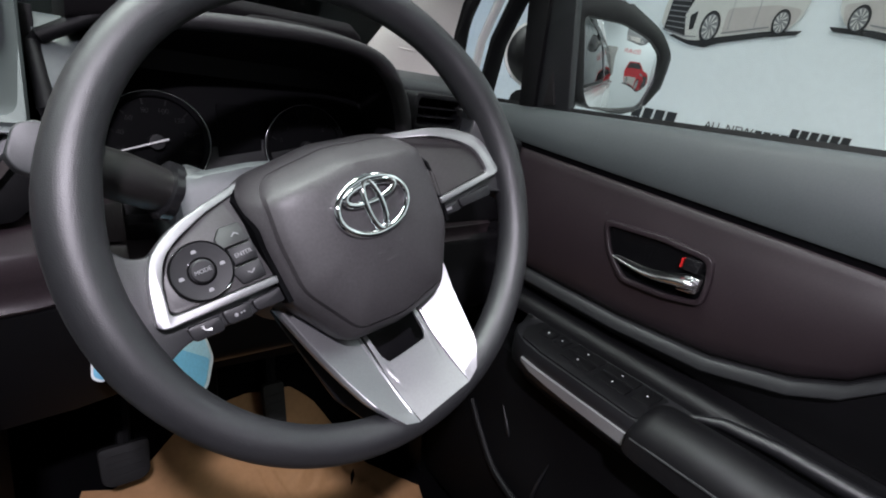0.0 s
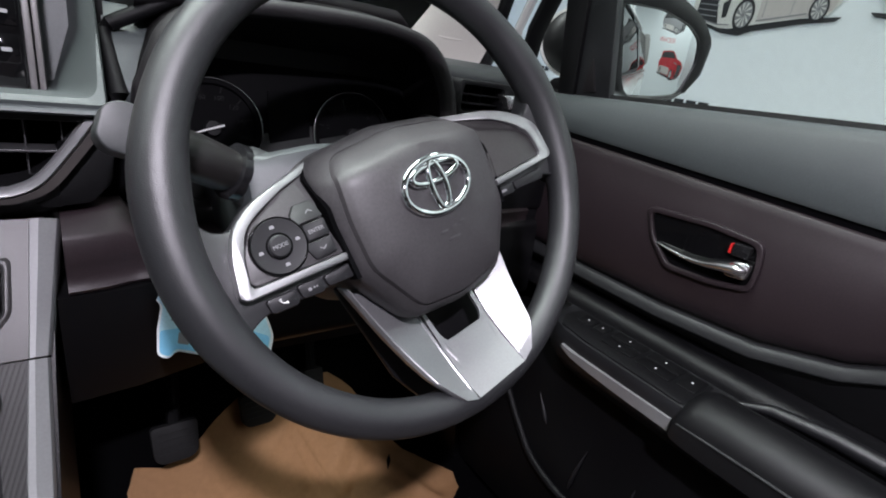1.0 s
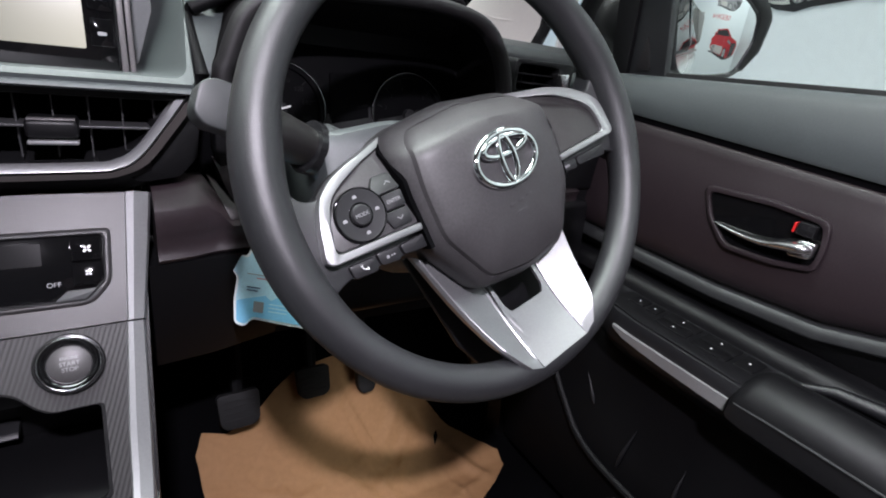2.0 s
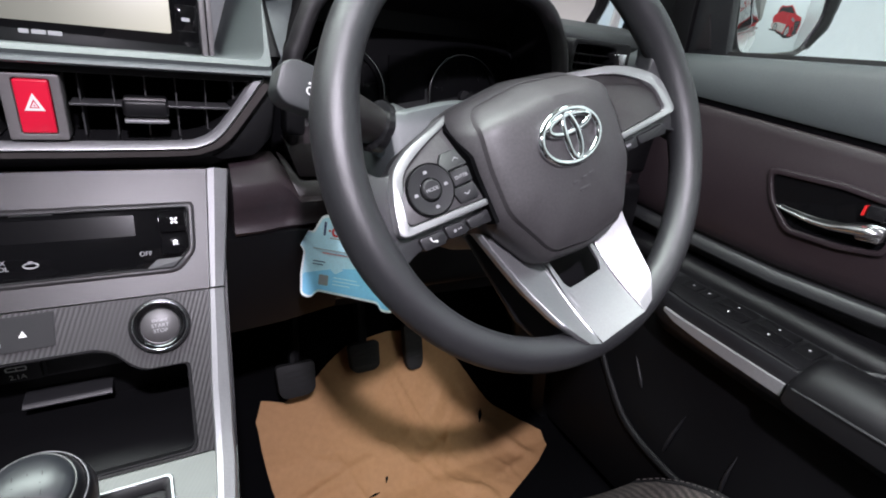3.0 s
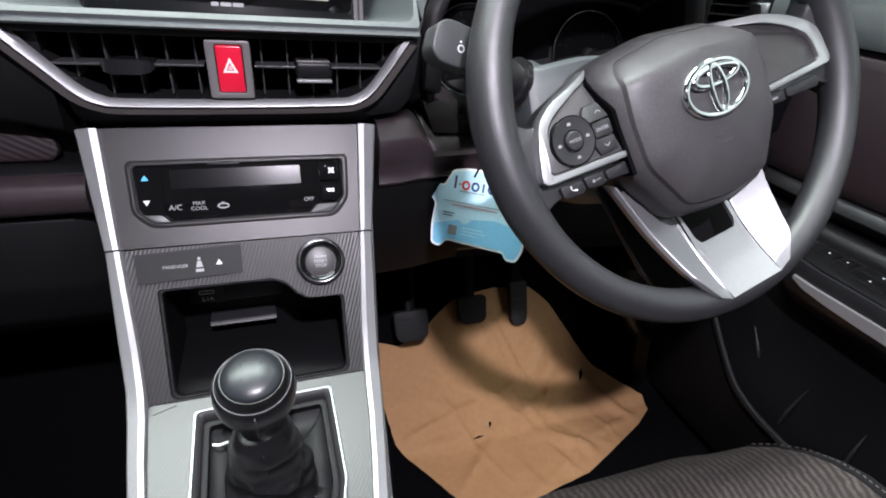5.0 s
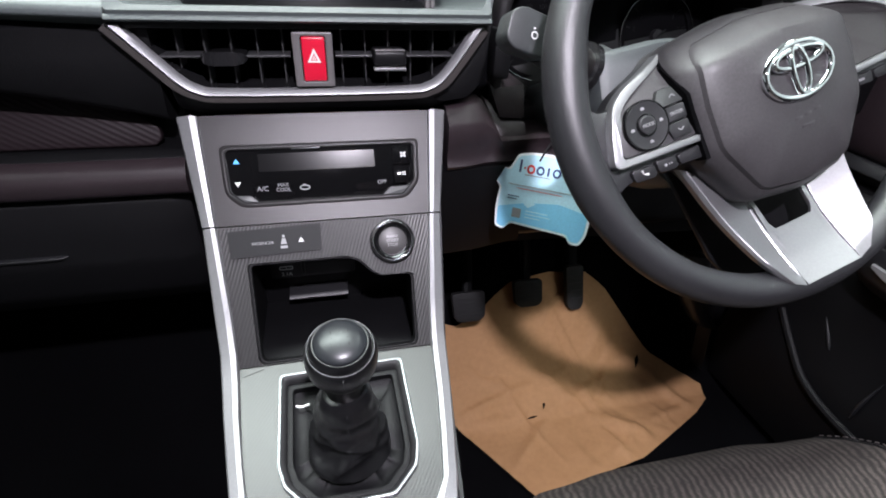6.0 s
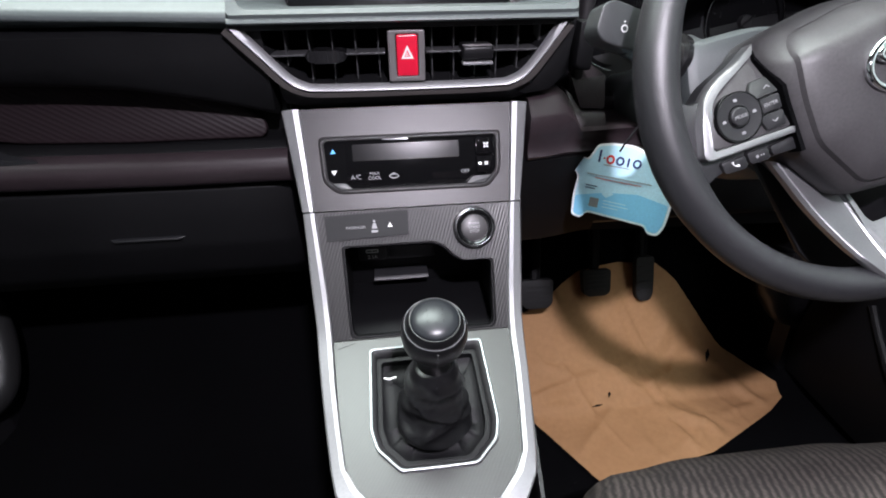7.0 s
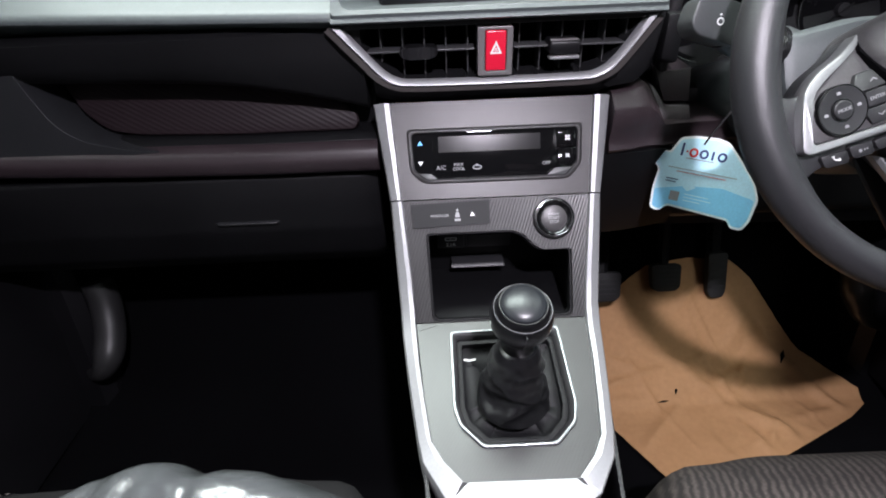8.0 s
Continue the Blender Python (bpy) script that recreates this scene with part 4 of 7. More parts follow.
part("driver_side_top", swept(rounded([(0.585, 1.076), (0.588, 1.092), (0.62, 1.102), (0.94, 1.06), (0.94, 1.0), (0.62, 1.06)], 0.008, 3), [0.505, 0.60, 0.690, 0.700], lambda x, y, z: (x, y + 0.022 * (x - 0.5) / 0.24 + (0.006 if x > 0.695 else 0), z)), STALK_GREY, dash, "dark grey dash end at the driver's door")
part("base", swept([(0.56, 0.72), (0.55, 0.90), (0.60, 1.0), (0.72, 1.03), (0.94, 1.03), (0.94, 0.70)], [-0.73, -0.14, 0.14, 0.73], lambda x, y, z: (x, y + 0.02 + (0.03 if abs(x) < 0.2 else 0), z)), BLACK, dash)

# driver's corner vent
cv = part("corner_vent", ring(rounded(rect(0.526, 1.036, 0.628, 1.080), 0.008), rounded(rect(0.533, 1.042, 0.602, 1.074), 0.006), -0.600, -0.558, 0.002, YZ), LOW_BLACK, dash, "black corner air vent")
for k in range(2):
    part("louvre", box(0.534, 0.566, 1.0505 + 0.011 * k, 0.601, 0.590, 1.0518 + 0.011 * k, 0.0004), LOW_BLACK, cv)
for k in range(2):
    part("louvre", box(0.556 + 0.022 * k, 0.578, 1.043, 0.5571 + 0.022 * k, 0.592, 1.073, 0.0003), LOW_BLACK, cv)
part("vent_back", box(0.525, 0.597, 1.02, 0.645, 0.62, 1.08), DEEP, cv)
part("vent_tab", prism(rounded([(0.5965, 1.0665), (0.6060, 1.0490), (0.6125, 1.0520), (0.6125, 1.0680)], 0.002), -0.566, -0.549, 0.002, 2, YZ), SATIN_CHROME, cv, "pale satin end piece of the vent")
part("corner_panel", swept(rounded([(0.565, 0.90), (0.56, 1.03), (0.60, 1.03), (0.62, 0.90)], 0.01), [0.50, 0.735]), BLACK, dash)


def fascia(y):
    return YZ @ Matrix.Translation((0, 0, -y))


# centre vent group
U_OUT = [(-0.1625, 1.0165), (-0.135, 0.9865), (-0.118, 0.9680), (-0.104, 0.9600), (-0.085, 0.9575), (0.0, 0.9568), (0.085, 0.9575), (0.104, 0.9600), (0.118, 0.9680), (0.133, 0.9865), (0.1545, 1.0165)]
U_IN = [(-0.1515, 1.0165), (-0.129, 0.9905), (-0.113, 0.9735), (-0.101, 0.9665), (-0.084, 0.9640), (0.0, 0.9632), (0.084, 0.9640), (0.101, 0.9665), (0.113, 0.9735), (0.127, 0.9905), (0.1445, 1.0165)]


def smooth2(pts, n=4):
    return [(p.x, p.y) for p in curve([(a, b, 0) for a, b in pts], n)]


uo, ui = smooth2(U_OUT), smooth2(U_IN)
vents = part("vent_recess", loft([[(x, 0.512, z) for x, z in ui] + [(0, 0.512, 1.0165)], [(x * 0.97, 0.560, 0.992 + (z - 0.992) * 0.95) for x, z in ui] + [(0, 0.560, 1.012)]], True, False), GLOSS_BLACK, dash, "black recess of the centre air vents")
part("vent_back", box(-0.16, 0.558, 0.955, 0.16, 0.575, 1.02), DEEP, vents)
trim = loft([[(a[0], 0.518, a[1]), (a[0] * 0.96 + b[0] * 0.04, 0.5050, a[1] * 0.96 + b[1] * 0.04), (a[0] * 0.66 + b[0] * 0.34, 0.5010, a[1] * 0.66 + b[1] * 0.34), (a[0] * 0.12 + b[0] * 0.88, 0.5028, a[1] * 0.12 + b[1] * 0.88), (b[0], 0.5110, b[1]), (b[0], 0.520, b[1])] for a, b in zip(uo, ui)], True, True)
part("vent_trim", trim, SILVER, vents, "satin silver vent surround strip", 60)
# second, dull outer strip
flare = lambda x: max(0.0, min(1.0, (abs(x) - 0.092) / 0.022))
U2 = [(x + math.copysign(0.0048 * flare(x), x), z - 0.0052 + 0.0012 * flare(x)) for x, z in U_OUT]
u2 = smooth2(U2)
part("vent_outer_trim", loft([[(a[0], 0.516, a[1]), (a[0], 0.5060, a[1]), (b[0], 0.5040, b[1]), (b[0], 0.516, b[1])] for a, b in zip(u2, uo)], True, True), TAUPE, vents, "dull taupe outer strip", 60)
part("vent_top_bar", box(-0.158, 0.506, 1.0135, 0.153, 0.540, 1.0205, 0.001), BLACK, vents)
hz = part("hazard_bezel", ring(rounded(rect(-0.0195, 0.9655, 0.0150, 1.0115), 0.002), rounded(rect(-0.0125, 0.9700, 0.0090, 1.0085), 0.002), -0.530, -0.505, 0.0008, YZ), TRIM_GREY, vents, "grey hazard switch bezel")
btn = part("hazard_button", prism(rounded(rect(-0.0118, 0.9705, 0.0083, 1.0080), 0.002), -0.525, -0.5035, 0.0015, 3, YZ), RED_BTN, hz, "glossy red hazard button")
tri_o, tri_i = [(-0.0076, 0.9868), (0.0041, 0.9868), (-0.0017, 0.9988)], [(-0.0048, 0.9884), (0.0013, 0.9884), (-0.0017, 0.9948)]
part("print", ring(tri_o, tri_i, -0.5036, -0.5030, 0, YZ), WHITE_MARK, btn, "white triangle outline")
tri_s = [(-0.0036, 0.9892), (0.0001, 0.9892), (-0.0017, 0.9930)]
part("print", ring([(x, z) for x, z in tri_s], [(-0.0025, 0.9898), (-0.001, 0.9898), (-0.0017, 0.9914)], -0.5036, -0.5030, 0, YZ), WHITE_MARK, btn)


def louvres(x0, x1, tab, bright):
    part("vane", prism(rounded([(-0.012, -0.0010), (0.012, -0.0008), (0.012, 0.0008), (-0.012, 0.0010)], 0.0008), x0, x1, 0, 1, Matrix(((0, 0, 1, 0), (1, 0, 0, 0.524), (0, 1, 0, 0.9905), (0, 0, 0, 1)))), SLAT, vents, "grey horizontal vane")
    n = int((x1 - x0) / 0.022)
    for k in range(n + 1):
        x = x0 + 0.006 + (x1 - x0 - 0.012) * k / n
        lo = max(0.9655, 0.9655 + (abs(x) - 0.105) * 1.25)
        if lo > 0.988:
            lo = 0.9915
        part("slat", prism(rounded(rect(-0.0005, lo, 0.0005, 1.012), 0.0003, 1), -0.545, -0.522, 0, 1, Matrix.Translation((x, 0, 0)) @ YZ), SLAT, vents)
    if bright:
        t = part("vane_tab", box(tab - 0.0155, 0.502, 0.9835, tab + 0.0155, 0.530, 0.9965, 0.003, None, 3), BLACK, vents, "black vane slider with bright edges")
        part("tab_edge", box(tab - 0.0150, 0.5005, 0.9795, tab + 0.0150, 0.512, 0.9822, 0.001), SILVER, t)
        part("tab_edge", box(tab - 0.0140, 0.5045, 0.9950, tab + 0.0140, 0.512, 0.9972, 0.0008), TRIM_GREY, t)
    else:
        part("vane_tab", loft([[(tab + u * 0.019, 0.515 - 0.012 * k, 0.9895 + 0.0062 * k), (tab + u * 0.019, 0.515 - 0.013 * k, 0.9895 - 0.0050 * k), (tab + u * 0.019, 0.532, 0.9895 - 0.0040 * k), (tab + u * 0.019, 0.532, 0.9895 + 0.0045 * k)] for u, k in ((-1, 0.35), (-0.85, 0.75), (-0.5, 1.0), (0.5, 1.0), (0.85, 0.75), (1, 0.35))]), GLOSS_BLACK, vents, "black rounded vane slider", 50)


louvres(-0.144, -0.0225, -0.078, False)
louvres(0.0175, 0.137, 0.066, True)

# dark chin below the vents, sweeping to both sides
chin = [(0.512, 0.952), (0.5085, 0.962), (0.540, 0.962), (0.57, 0.945), (0.57, 0.930), (0.535, 0.9335), (0.520, 0.942)]
part("chin", swept(rounded(chin, 0.005, 3), [-0.126, -0.114, -0.10, 0.10, 0.114, 0.126], lambda x, y, z: (x, y + 0.012 * max(0, (abs(x) - 0.10) / 0.1), z + 0.028 * max(0, (abs(x) - 0.10) / 0.1) ** 1.3)), BLACK, dash, "black curved chin under the vents")
for s in (-1, 1):
    side = [(s * 0.1600, 1.0205), (s * 0.118, 0.9640), (s * 0.100, 0.9545), (s * 0.118, 0.9460), (s * 0.146, 0.9500), (s * 0.160, 0.966), (s * 0.166, 1.0205)]
    if s > 0:
        part("chin_side", prism(rounded(side, 0.004), -0.560, -0.516, 0.003, 2, YZ), LOW_BLACK, dash)

# passenger side: dark upper panel, hatched pocket, band, glove box
xsp = [-0.735, -0.60, -0.48, -0.40, -0.32, -0.26, -0.20, -0.16, -0.135]


def curve_down(x):
    """The dark panel's lower edge falls towards the console."""
    return 0.969 + 0.010 * max(0, (-x - 0.30) / 0.25) - 0.035 * max(0, (x + 0.30) / 0.165) ** 1.4


secs = []
for x in xsp:
    zl = curve_down(x)
    bulge = 0.010 * max(0, (x + 0.25) / 0.12)
    back_off = 0.016 * max(0, min(1, (x + 0.27) / 0.10))
    line = [(0.570, 1.018), (0.507 + back_off, 1.0185), (0.499 + back_off, 1.012), (0.5005 + back_off, 0.99), (0.506 + bulge, zl + 0.006), (0.512 + bulge, zl), (0.520 + bulge, zl - 0.003), (0.565, zl - 0.002)]
    secs.append([(x, y, z) for y, z in line])
part("upper_panel", loft(secs, True, True), LOW_BLACK, dash, "dark panel over the passenger's pocket", 50)
# pocket: leaning hatched pad over a dark shelf, closed by a rounded corner
PADM = frame_m((0, 0.531, 0.9055), (1, 0, 0), (0, 0.024, 0.07))
pad_line = rounded([(-0.156, 0.001), (-0.150, 0.008), (-0.152, 0.020), (-0.20, 0.050), (-0.32, 0.066), (-0.47, 0.070), (-0.466, 0.056), (-0.455, 0.032), (-0.430, 0.0105), (-0.395, 0.0045), (-0.290, 0.0008)][::-1], 0.012, 4)
part("pocket_pad", prism(pad_line, -0.010, 0.0, 0.0028, 3, PADM), HATCH, dash, "hatched aubergine pad in the dash pocket", 60)
part("pocket_back", box(-0.60, 0.556, 0.89, -0.13, 0.575, 1.0, 0.002), LOW_BLACK, dash)
part("pocket_shelf", swept(rounded([(0.518, 0.8960), (0.518, 0.8990), (0.528, 0.9040), (0.560, 0.9060), (0.560, 0.8960)], 0.003, 3), [-0.60, -0.45, -0.30, -0.130], lambda x, y, z: (x, y, z + 0.010 * max(0, (-x - 0.3) / 0.3))), LOW_BLACK, dash, "dark shelf under the hatched pad")
band = rounded([(0.530, 0.8990), (0.514, 0.8985), (0.504, 0.8935), (0.4990, 0.882), (0.5020, 0.869), (0.511, 0.8640), (0.545, 0.8640)], 0.004, 3)
part("band", swept(band, [-0.735, -0.55, -0.40, -0.25, -0.129], lambda x, y, z: (x, y + 0.012 * max(0, (-x - 0.45) / 0.28), z + 0.012 * max(0, (-x - 0.3) / 0.4))), BROWN, dash, "smooth aubergine trim band")
corner = rounded([(-0.735, 0.884), (-0.735, 0.993), (-0.482, 0.990), (-0.473, 0.959), (-0.462, 0.932), (-0.440, 0.914), (-0.395, 0.902), (-0.36, 0.8985), (-0.40, 0.893), (-0.50, 0.888)][::-1], [0.004, 0.03, 0.02, 0.02, 0.03, 0.03, 0.02, 0.006, 0.004, 0.004], 5)
cs = prism(corner, -0.56, -0.502, 0.006, 4, YZ)
for v in cs.verts:
    v.co.y += 0.012 * max(0, (-v.co.x - 0.45) / 0.28) + 0.006 * max(0, (v.co.x + 0.46) / 0.1)
part("corner_surround", cs, DUSK, dash, "dark grey surround of the passenger's corner", 60)
glove = thing("glove_box", (-0.40, 0.56, 0.72), "closed black glove box with a slim pull handle", "glove box")
gl = [(0.514, 0.8620), (0.512, 0.83), (0.5135, 0.79), (0.528, 0.745), (0.555, 0.715), (0.62, 0.70), (0.62, 0.85)]
part("lid", swept(rounded(gl, 0.006, 3), [-0.69, -0.675, -0.15, -0.135], lambda x, y, z: (x, y + (0.008 if x in (-0.69, -0.135) else 0), z)), LOW_BLACK, glove, "black grained lid")
part("pull_handle", swept(rounded([(0.512, 0.8005), (0.5085, 0.8012), (0.5080, 0.8035), (0.512, 0.8045), (0.53, 0.8045), (0.53, 0.8000)], 0.001, 3), [-0.337, -0.330, -0.262, -0.255], lambda x, y, z: (x, y + (0.006 if x in (-0.337, -0.255) else 0), z)), LEDGE, glove, "slim pull handle")

# driver's knee trim: a ridged aubergine band and two stacked facets beside the column
KNEE_ROWS = [(0.124, 0.0, 0.9395, 0.928), (0.150, 0.004, 0.9420, 0.928), (0.166, 0.010, 0.9430, 0.927), (0.176, 0.012, 0.930, 0.920), (0.186, 0.012, 0.9080, 0.9070), (0.225, 0.020, 0.9065, 0.9055), (0.70, 0.060, 0.9065, 0.9055)]
secs = []
for x, d, zt, zr in KNEE_ROWS:
    line = [(0.620, zt), (0.519 + d, zt), (0.516 + d, zt - 0.002), (0.502 + d * 1.1, zr), (0.4995 + d, zr - 0.003), (0.5005 + d, min(0.903, zr - 0.006)), (0.5035 + d, 0.892), (0.501 + d, 0.8845), (0.4985 + d, 0.8815), (0.5010 + d, 0.8780), (0.520 + d, 0.8770), (0.620, 0.8770)]
    secs.append([Vector((x, y, z)) for y, z in line])
part("knee_band", loft(secs), BROWN, dash, "ridged aubergine knee trim", 50)


def facet(outline, depth):
    """A leaning front polygon (x, y, z) pushed back along the car, with soft edges."""
    bm = bmesh.new()
    a = [bm.verts.new(p) for p in outline]
    b = [bm.verts.new((x + 0.004, y + depth, z)) for x, y, z in outline]
    n = len(a)
    bm.faces.new(a); bm.faces.new(b[::-1])
    for i in range(n):
        bm.faces.new((a[i], b[i], b[(i + 1) % n], a[(i + 1) % n]))
    bmesh.ops.recalc_face_normals(bm, faces=bm.faces)
    return bevel(bm, 0.0022, 2)


part("knee_facet", facet([(0.170, 0.5400, 0.9430), (0.178, 0.5390, 0.9370), (0.191, 0.5320, 0.9185), (0.218, 0.5320, 0.9180), (0.218, 0.5215, 0.9050), (0.186, 0.5190, 0.9060)], 0.07), FACET_GREY, dash, "grey-brown facet beside the column")
part("knee_facet", facet([(0.1755, 0.5440, 0.9595), (0.183, 0.5440, 0.9510), (0.217, 0.5440, 0.9560), (0.218, 0.5345, 0.9205), (0.189, 0.5340, 0.9220)], 0.07), FACET_GREY, dash, "grey-brown facet beside the column")
part("cluster_cheek", box(0.177, 0.535, 0.962, 0.196, 0.560, 1.012, 0.004), LOW_BLACK, dash, "dark cheek beside the cluster")
part("surround_joint", box(0.1595, 0.618, 0.99, 0.1695, 0.640, 1.105, 0.001), LOW_BLACK, dash)
# solid near-black block: shade of the open gap put into colour
part("column_void", box(0.150, 0.556, 0.925, 0.192, 0.572, 1.018, 0.004), DEEP, dash, "near-black block painting in the shade between vents and column")
part("column_gap", box(0.22, 0.575, 0.86, 0.70, 0.61, 0.925, 0.01), BLACK, dash)
part("knee_panel", swept(rounded([(0.555, 0.888), (0.552, 0.86), (0.548, 0.81), (0.545, 0.765), (0.62, 0.735), (0.62, 0.886)], 0.012, 3), [0.116, 0.120, 0.45, 0.72]), BLACK, dash, "black knee panel")

part("knee_side", loft([[(x, 0.5000 + d, 0.8765), (x, 0.60, 0.8765), (x, 0.60, 0.74), (x, 0.530 + d, 0.755), (x, 0.513 + d, 0.80)] for x, d in ((0.116, 0.0), (0.170, 0.006), (0.235, 0.022))]), LOW_BLACK, dash, "black lower knee panel")

# ======== touch screen ========
scr = thing("touch_screen", (0, 0.6, 1.02), "black dashboard touch screen with a pale painted reflection", "screen")
SM = frame_m((0, 0.588, 1.026), (1, 0, 0), (0, 0.20, 0.98))
part("bezel", prism(rounded(rect(-0.120, -0.003, 0.1143, 0.150), 0.005), -0.02, 0.003, 0.0015, 2, SM), PIANO, scr, "glossy black bezel")
part("display", prism(rounded(rect(-0.115, 0.0135, 0.091, 0.142), 0.002), 0.002, 0.0036, 0.0003, 1, SM), SCREEN_SHEEN, scr, "display with a pale reflection painted into its glow")
for k in range(4):
    part("touch_key", prism(rounded(rect(0.0945, 0.016 + 0.028 * k, 0.1115, 0.038 + 0.028 * k), 0.002), 0.002, 0.0042, 0.0005, 2, SM), PIANO, scr)
    part("print", prism(rounded(rect(0.0997, 0.0245 + 0.028 * k, 0.1063, 0.0275 + 0.028 * k), 0.001), 0.0042, 0.0046, 0, 1, SM), GREY_MARK, scr)
for a, b, h in ((0.1146, 0.1194, 0.0018), (0.1206, 0.1248, 0.0)):
    part("side_strip", prism(rect(a, -0.0035, b, 0.148), -0.055, h, 0.0006, 2, SM), TRIM_GREY, scr, "pale satin strip on the screen's side")
for a, b in ((-0.016, -0.0095), (-0.008, 0.0015), (0.0025, 0.012)):
    part("print", prism(rounded(rect(a, 0.0040, b, 0.0073), 0.0008), 0.0028, 0.0034, 0, 1, SM), GREY_MARK, scr)

# ======== centre console ========
con = thing("center_console", (0, 0.4, 0.362), "grey car centre console with silver side rails", "console")
TOP, KNEE = Vector((0, 0.52, 0.936)), Vector((0, 0.393, 0.737))
DOWN = (KNEE - TOP).normalized()
REAR = (Vector((0, 0.262, 0.706)) - KNEE).normalized()
MA = frame_m(TOP, (1, 0, 0), -DOWN)      # (x, -s), height out of the face
MG = frame_m(KNEE, (1, 0, 0), -REAR)
SA = (KNEE - TOP).length


def fa(poly):
    return [(x, -s) for x, s in reversed(poly)]


def rail(s, upper):
    """Silver side rail: a folded strip, in an upper and a lower piece."""
    sg = s
    rows = [(0, 0.0, 0.1085, 0.1270), (0, 0.103, 0.1005, 0.1130)] if upper else [(0, 0.1045, 0.1000, 0.1125), (0, 0.187, 0.0930, 0.1085), (0, 0.222, 0.0915, 0.1065), (1, 0.014, 0.0900, 0.1050), (1, 0.050, 0.0868, 0.1005), (1, 0.0915, 0.0815, 0.0945), (1, 0.130, 0.0755, 0.0885), (1, 0.148, 0.0650, 0.0845), (1, 0.166, 0.0485, 0.0660), (1, 0.1665, 0.0460, 0.0600)]
    secs = []
    for pl, q, xi, xo in rows:
        m = MG if pl else MA
        xm = xi + (xo - xi) * 0.34
        e = 0.012 if (pl and q > 0.16) else 0.0
        pts = [(xi, 0.0, -0.010), (xi, 0, 0.0015), (xi + 0.0008, 0, 0.0050), (xm, 0, 0.0060), (xo - 0.0015, e, 0.002), (xo, e, -0.001), (xo + 0.001, e, -0.034)]
        secs.append([m @ Vector((sg * x - 0.0035, -q - d, h)) for x, d, h in pts])
    return loft(secs)


for s in (-1, 1):
    part("upper_rail", rail(s, True), SILVER, con, "satin silver rail", 30)
    part("lower_rail", rail(s, False), SILVER, con, "satin silver rail", 30)
part("rail_end", prism(rounded([(-0.0485, -0.186), (0.0485, -0.186), (0.062, -0.178), (0.0488, -0.166), (-0.0488, -0.166), (-0.062, -0.178)], 0.002), -0.015, 0.004, 0.002, 2, MG), SILVER, con)

AC_O = [(-0.0895, 0.0310), (0.0870, 0.0310), (0.0885, 0.0345), (0.0865, 0.0690), (0.0730, 0.0835), (-0.0760, 0.0835), (-0.0900, 0.0720), (-0.0925, 0.0345)]
ac_hole = rounded(fa(AC_O), 0.003, 3)


def window_ring(outer, inner, z0, z1, m, bev=0.0):
    """Plate with an opening: both loops are resampled by angle so that they pair up."""
    c = Vector((sum(p[0] for p in inner) / len(inner), sum(p[1] for p in inner) / len(inner)))
    k = 96

    def cast(poly, a):
        d = Vector((math.cos(a), math.sin(a)))
        best = 1e9
        for i in range(len(poly)):
            p, q = Vector(poly[i]) - c, Vector(poly[(i + 1) % len(poly)]) - c
            e = q - p
            den = d.x * e.y - d.y * e.x
            if abs(den) < 1e-12:
                continue
            t, u = (p.x * e.y - p.y * e.x) / den, (p.x * d.y - p.y * d.x) / den
            if t > 0 and -1e-6 <= u <= 1 + 1e-6:
                best = min(best, t)
        return c + d * best
    angles = sorted({round(math.atan2(p[1] - c.y, p[0] - c.x), 6) for p in list(outer) + list(inner)} | {round(-math.pi + 2 * math.pi * i / k, 6) for i in range(k)})
    o, i2 = [cast(outer, a) for a in angles], [cast(inner, a) for a in angles]
    return ring([tuple(p) for p in o], [tuple(p) for p in i2], z0, z1, bev, m)


face = fa([(-0.1120, -0.001), (0.1085, -0.001), (0.1008, 0.1030), (-0.1043, 0.1030)])
part("face_plate", window_ring(face, ac_hole, -0.012, 0.0, MA), PANEL_GREY, con, "grey satin console face")
MB = MA @ Matrix.Translation((0, -0.031, 0)) @ pose(0, 0, 0, 2.8, 0, 0) @ Matrix.Translation((0, 0.031, 0))   # the glass leans in at its foot
ac = part("climate_panel", prism([(x * 0.992, y) for x, y in rounded(fa(AC_O), 0.003, 3)], -0.012, -0.0012, 0.0008, 2, MB), PIANO, con, "glossy black climate control panel")
part("panel_edge", ring(rounded(fa(AC_O), 0.003, 3), [(x * 0.982, -0.057 + (y + 0.057) * 0.955) for x, y in rounded(fa(AC_O), 0.003, 3)], -0.003, 0.0008, 0.0004, MA), LOW_BLACK, ac)
wide = [(-0.0020 + (x + 0.0020) * 1.055, -0.0575 + (y + 0.0575) * 1.17) for x, y in rounded(fa(AC_O), 0.006, 3)]
mid_ = [(-0.0020 + (x + 0.0020) * 1.012, -0.0575 + (y + 0.0575) * 1.035) for x, y in rounded(fa(AC_O), 0.006, 3)]
near = [(p[0] * 0.3 + q[0] * 0.7, p[1] * 0.3 + q[1] * 0.7) for p, q in zip(wide, mid_)]
part("panel_shoulder", loft([[MA @ Vector((x, y, h)) for x, y in line] for line, h in ((wide, -0.0006), (near, 0.0010), (mid_, 0.0011), (mid_, -0.0040))], True, False), PANEL_GREY, con, "raised grey shoulder round the climate panel", 60)
# short chrome bar standing in for a reflection on the panel's top edge
part("chrome_line", prism(rounded(rect(-0.0314, -0.0332, -0.0050, -0.0320), 0.0003, 1), -0.0012, 0.0006, 0, 1, MB), CHROME, ac)
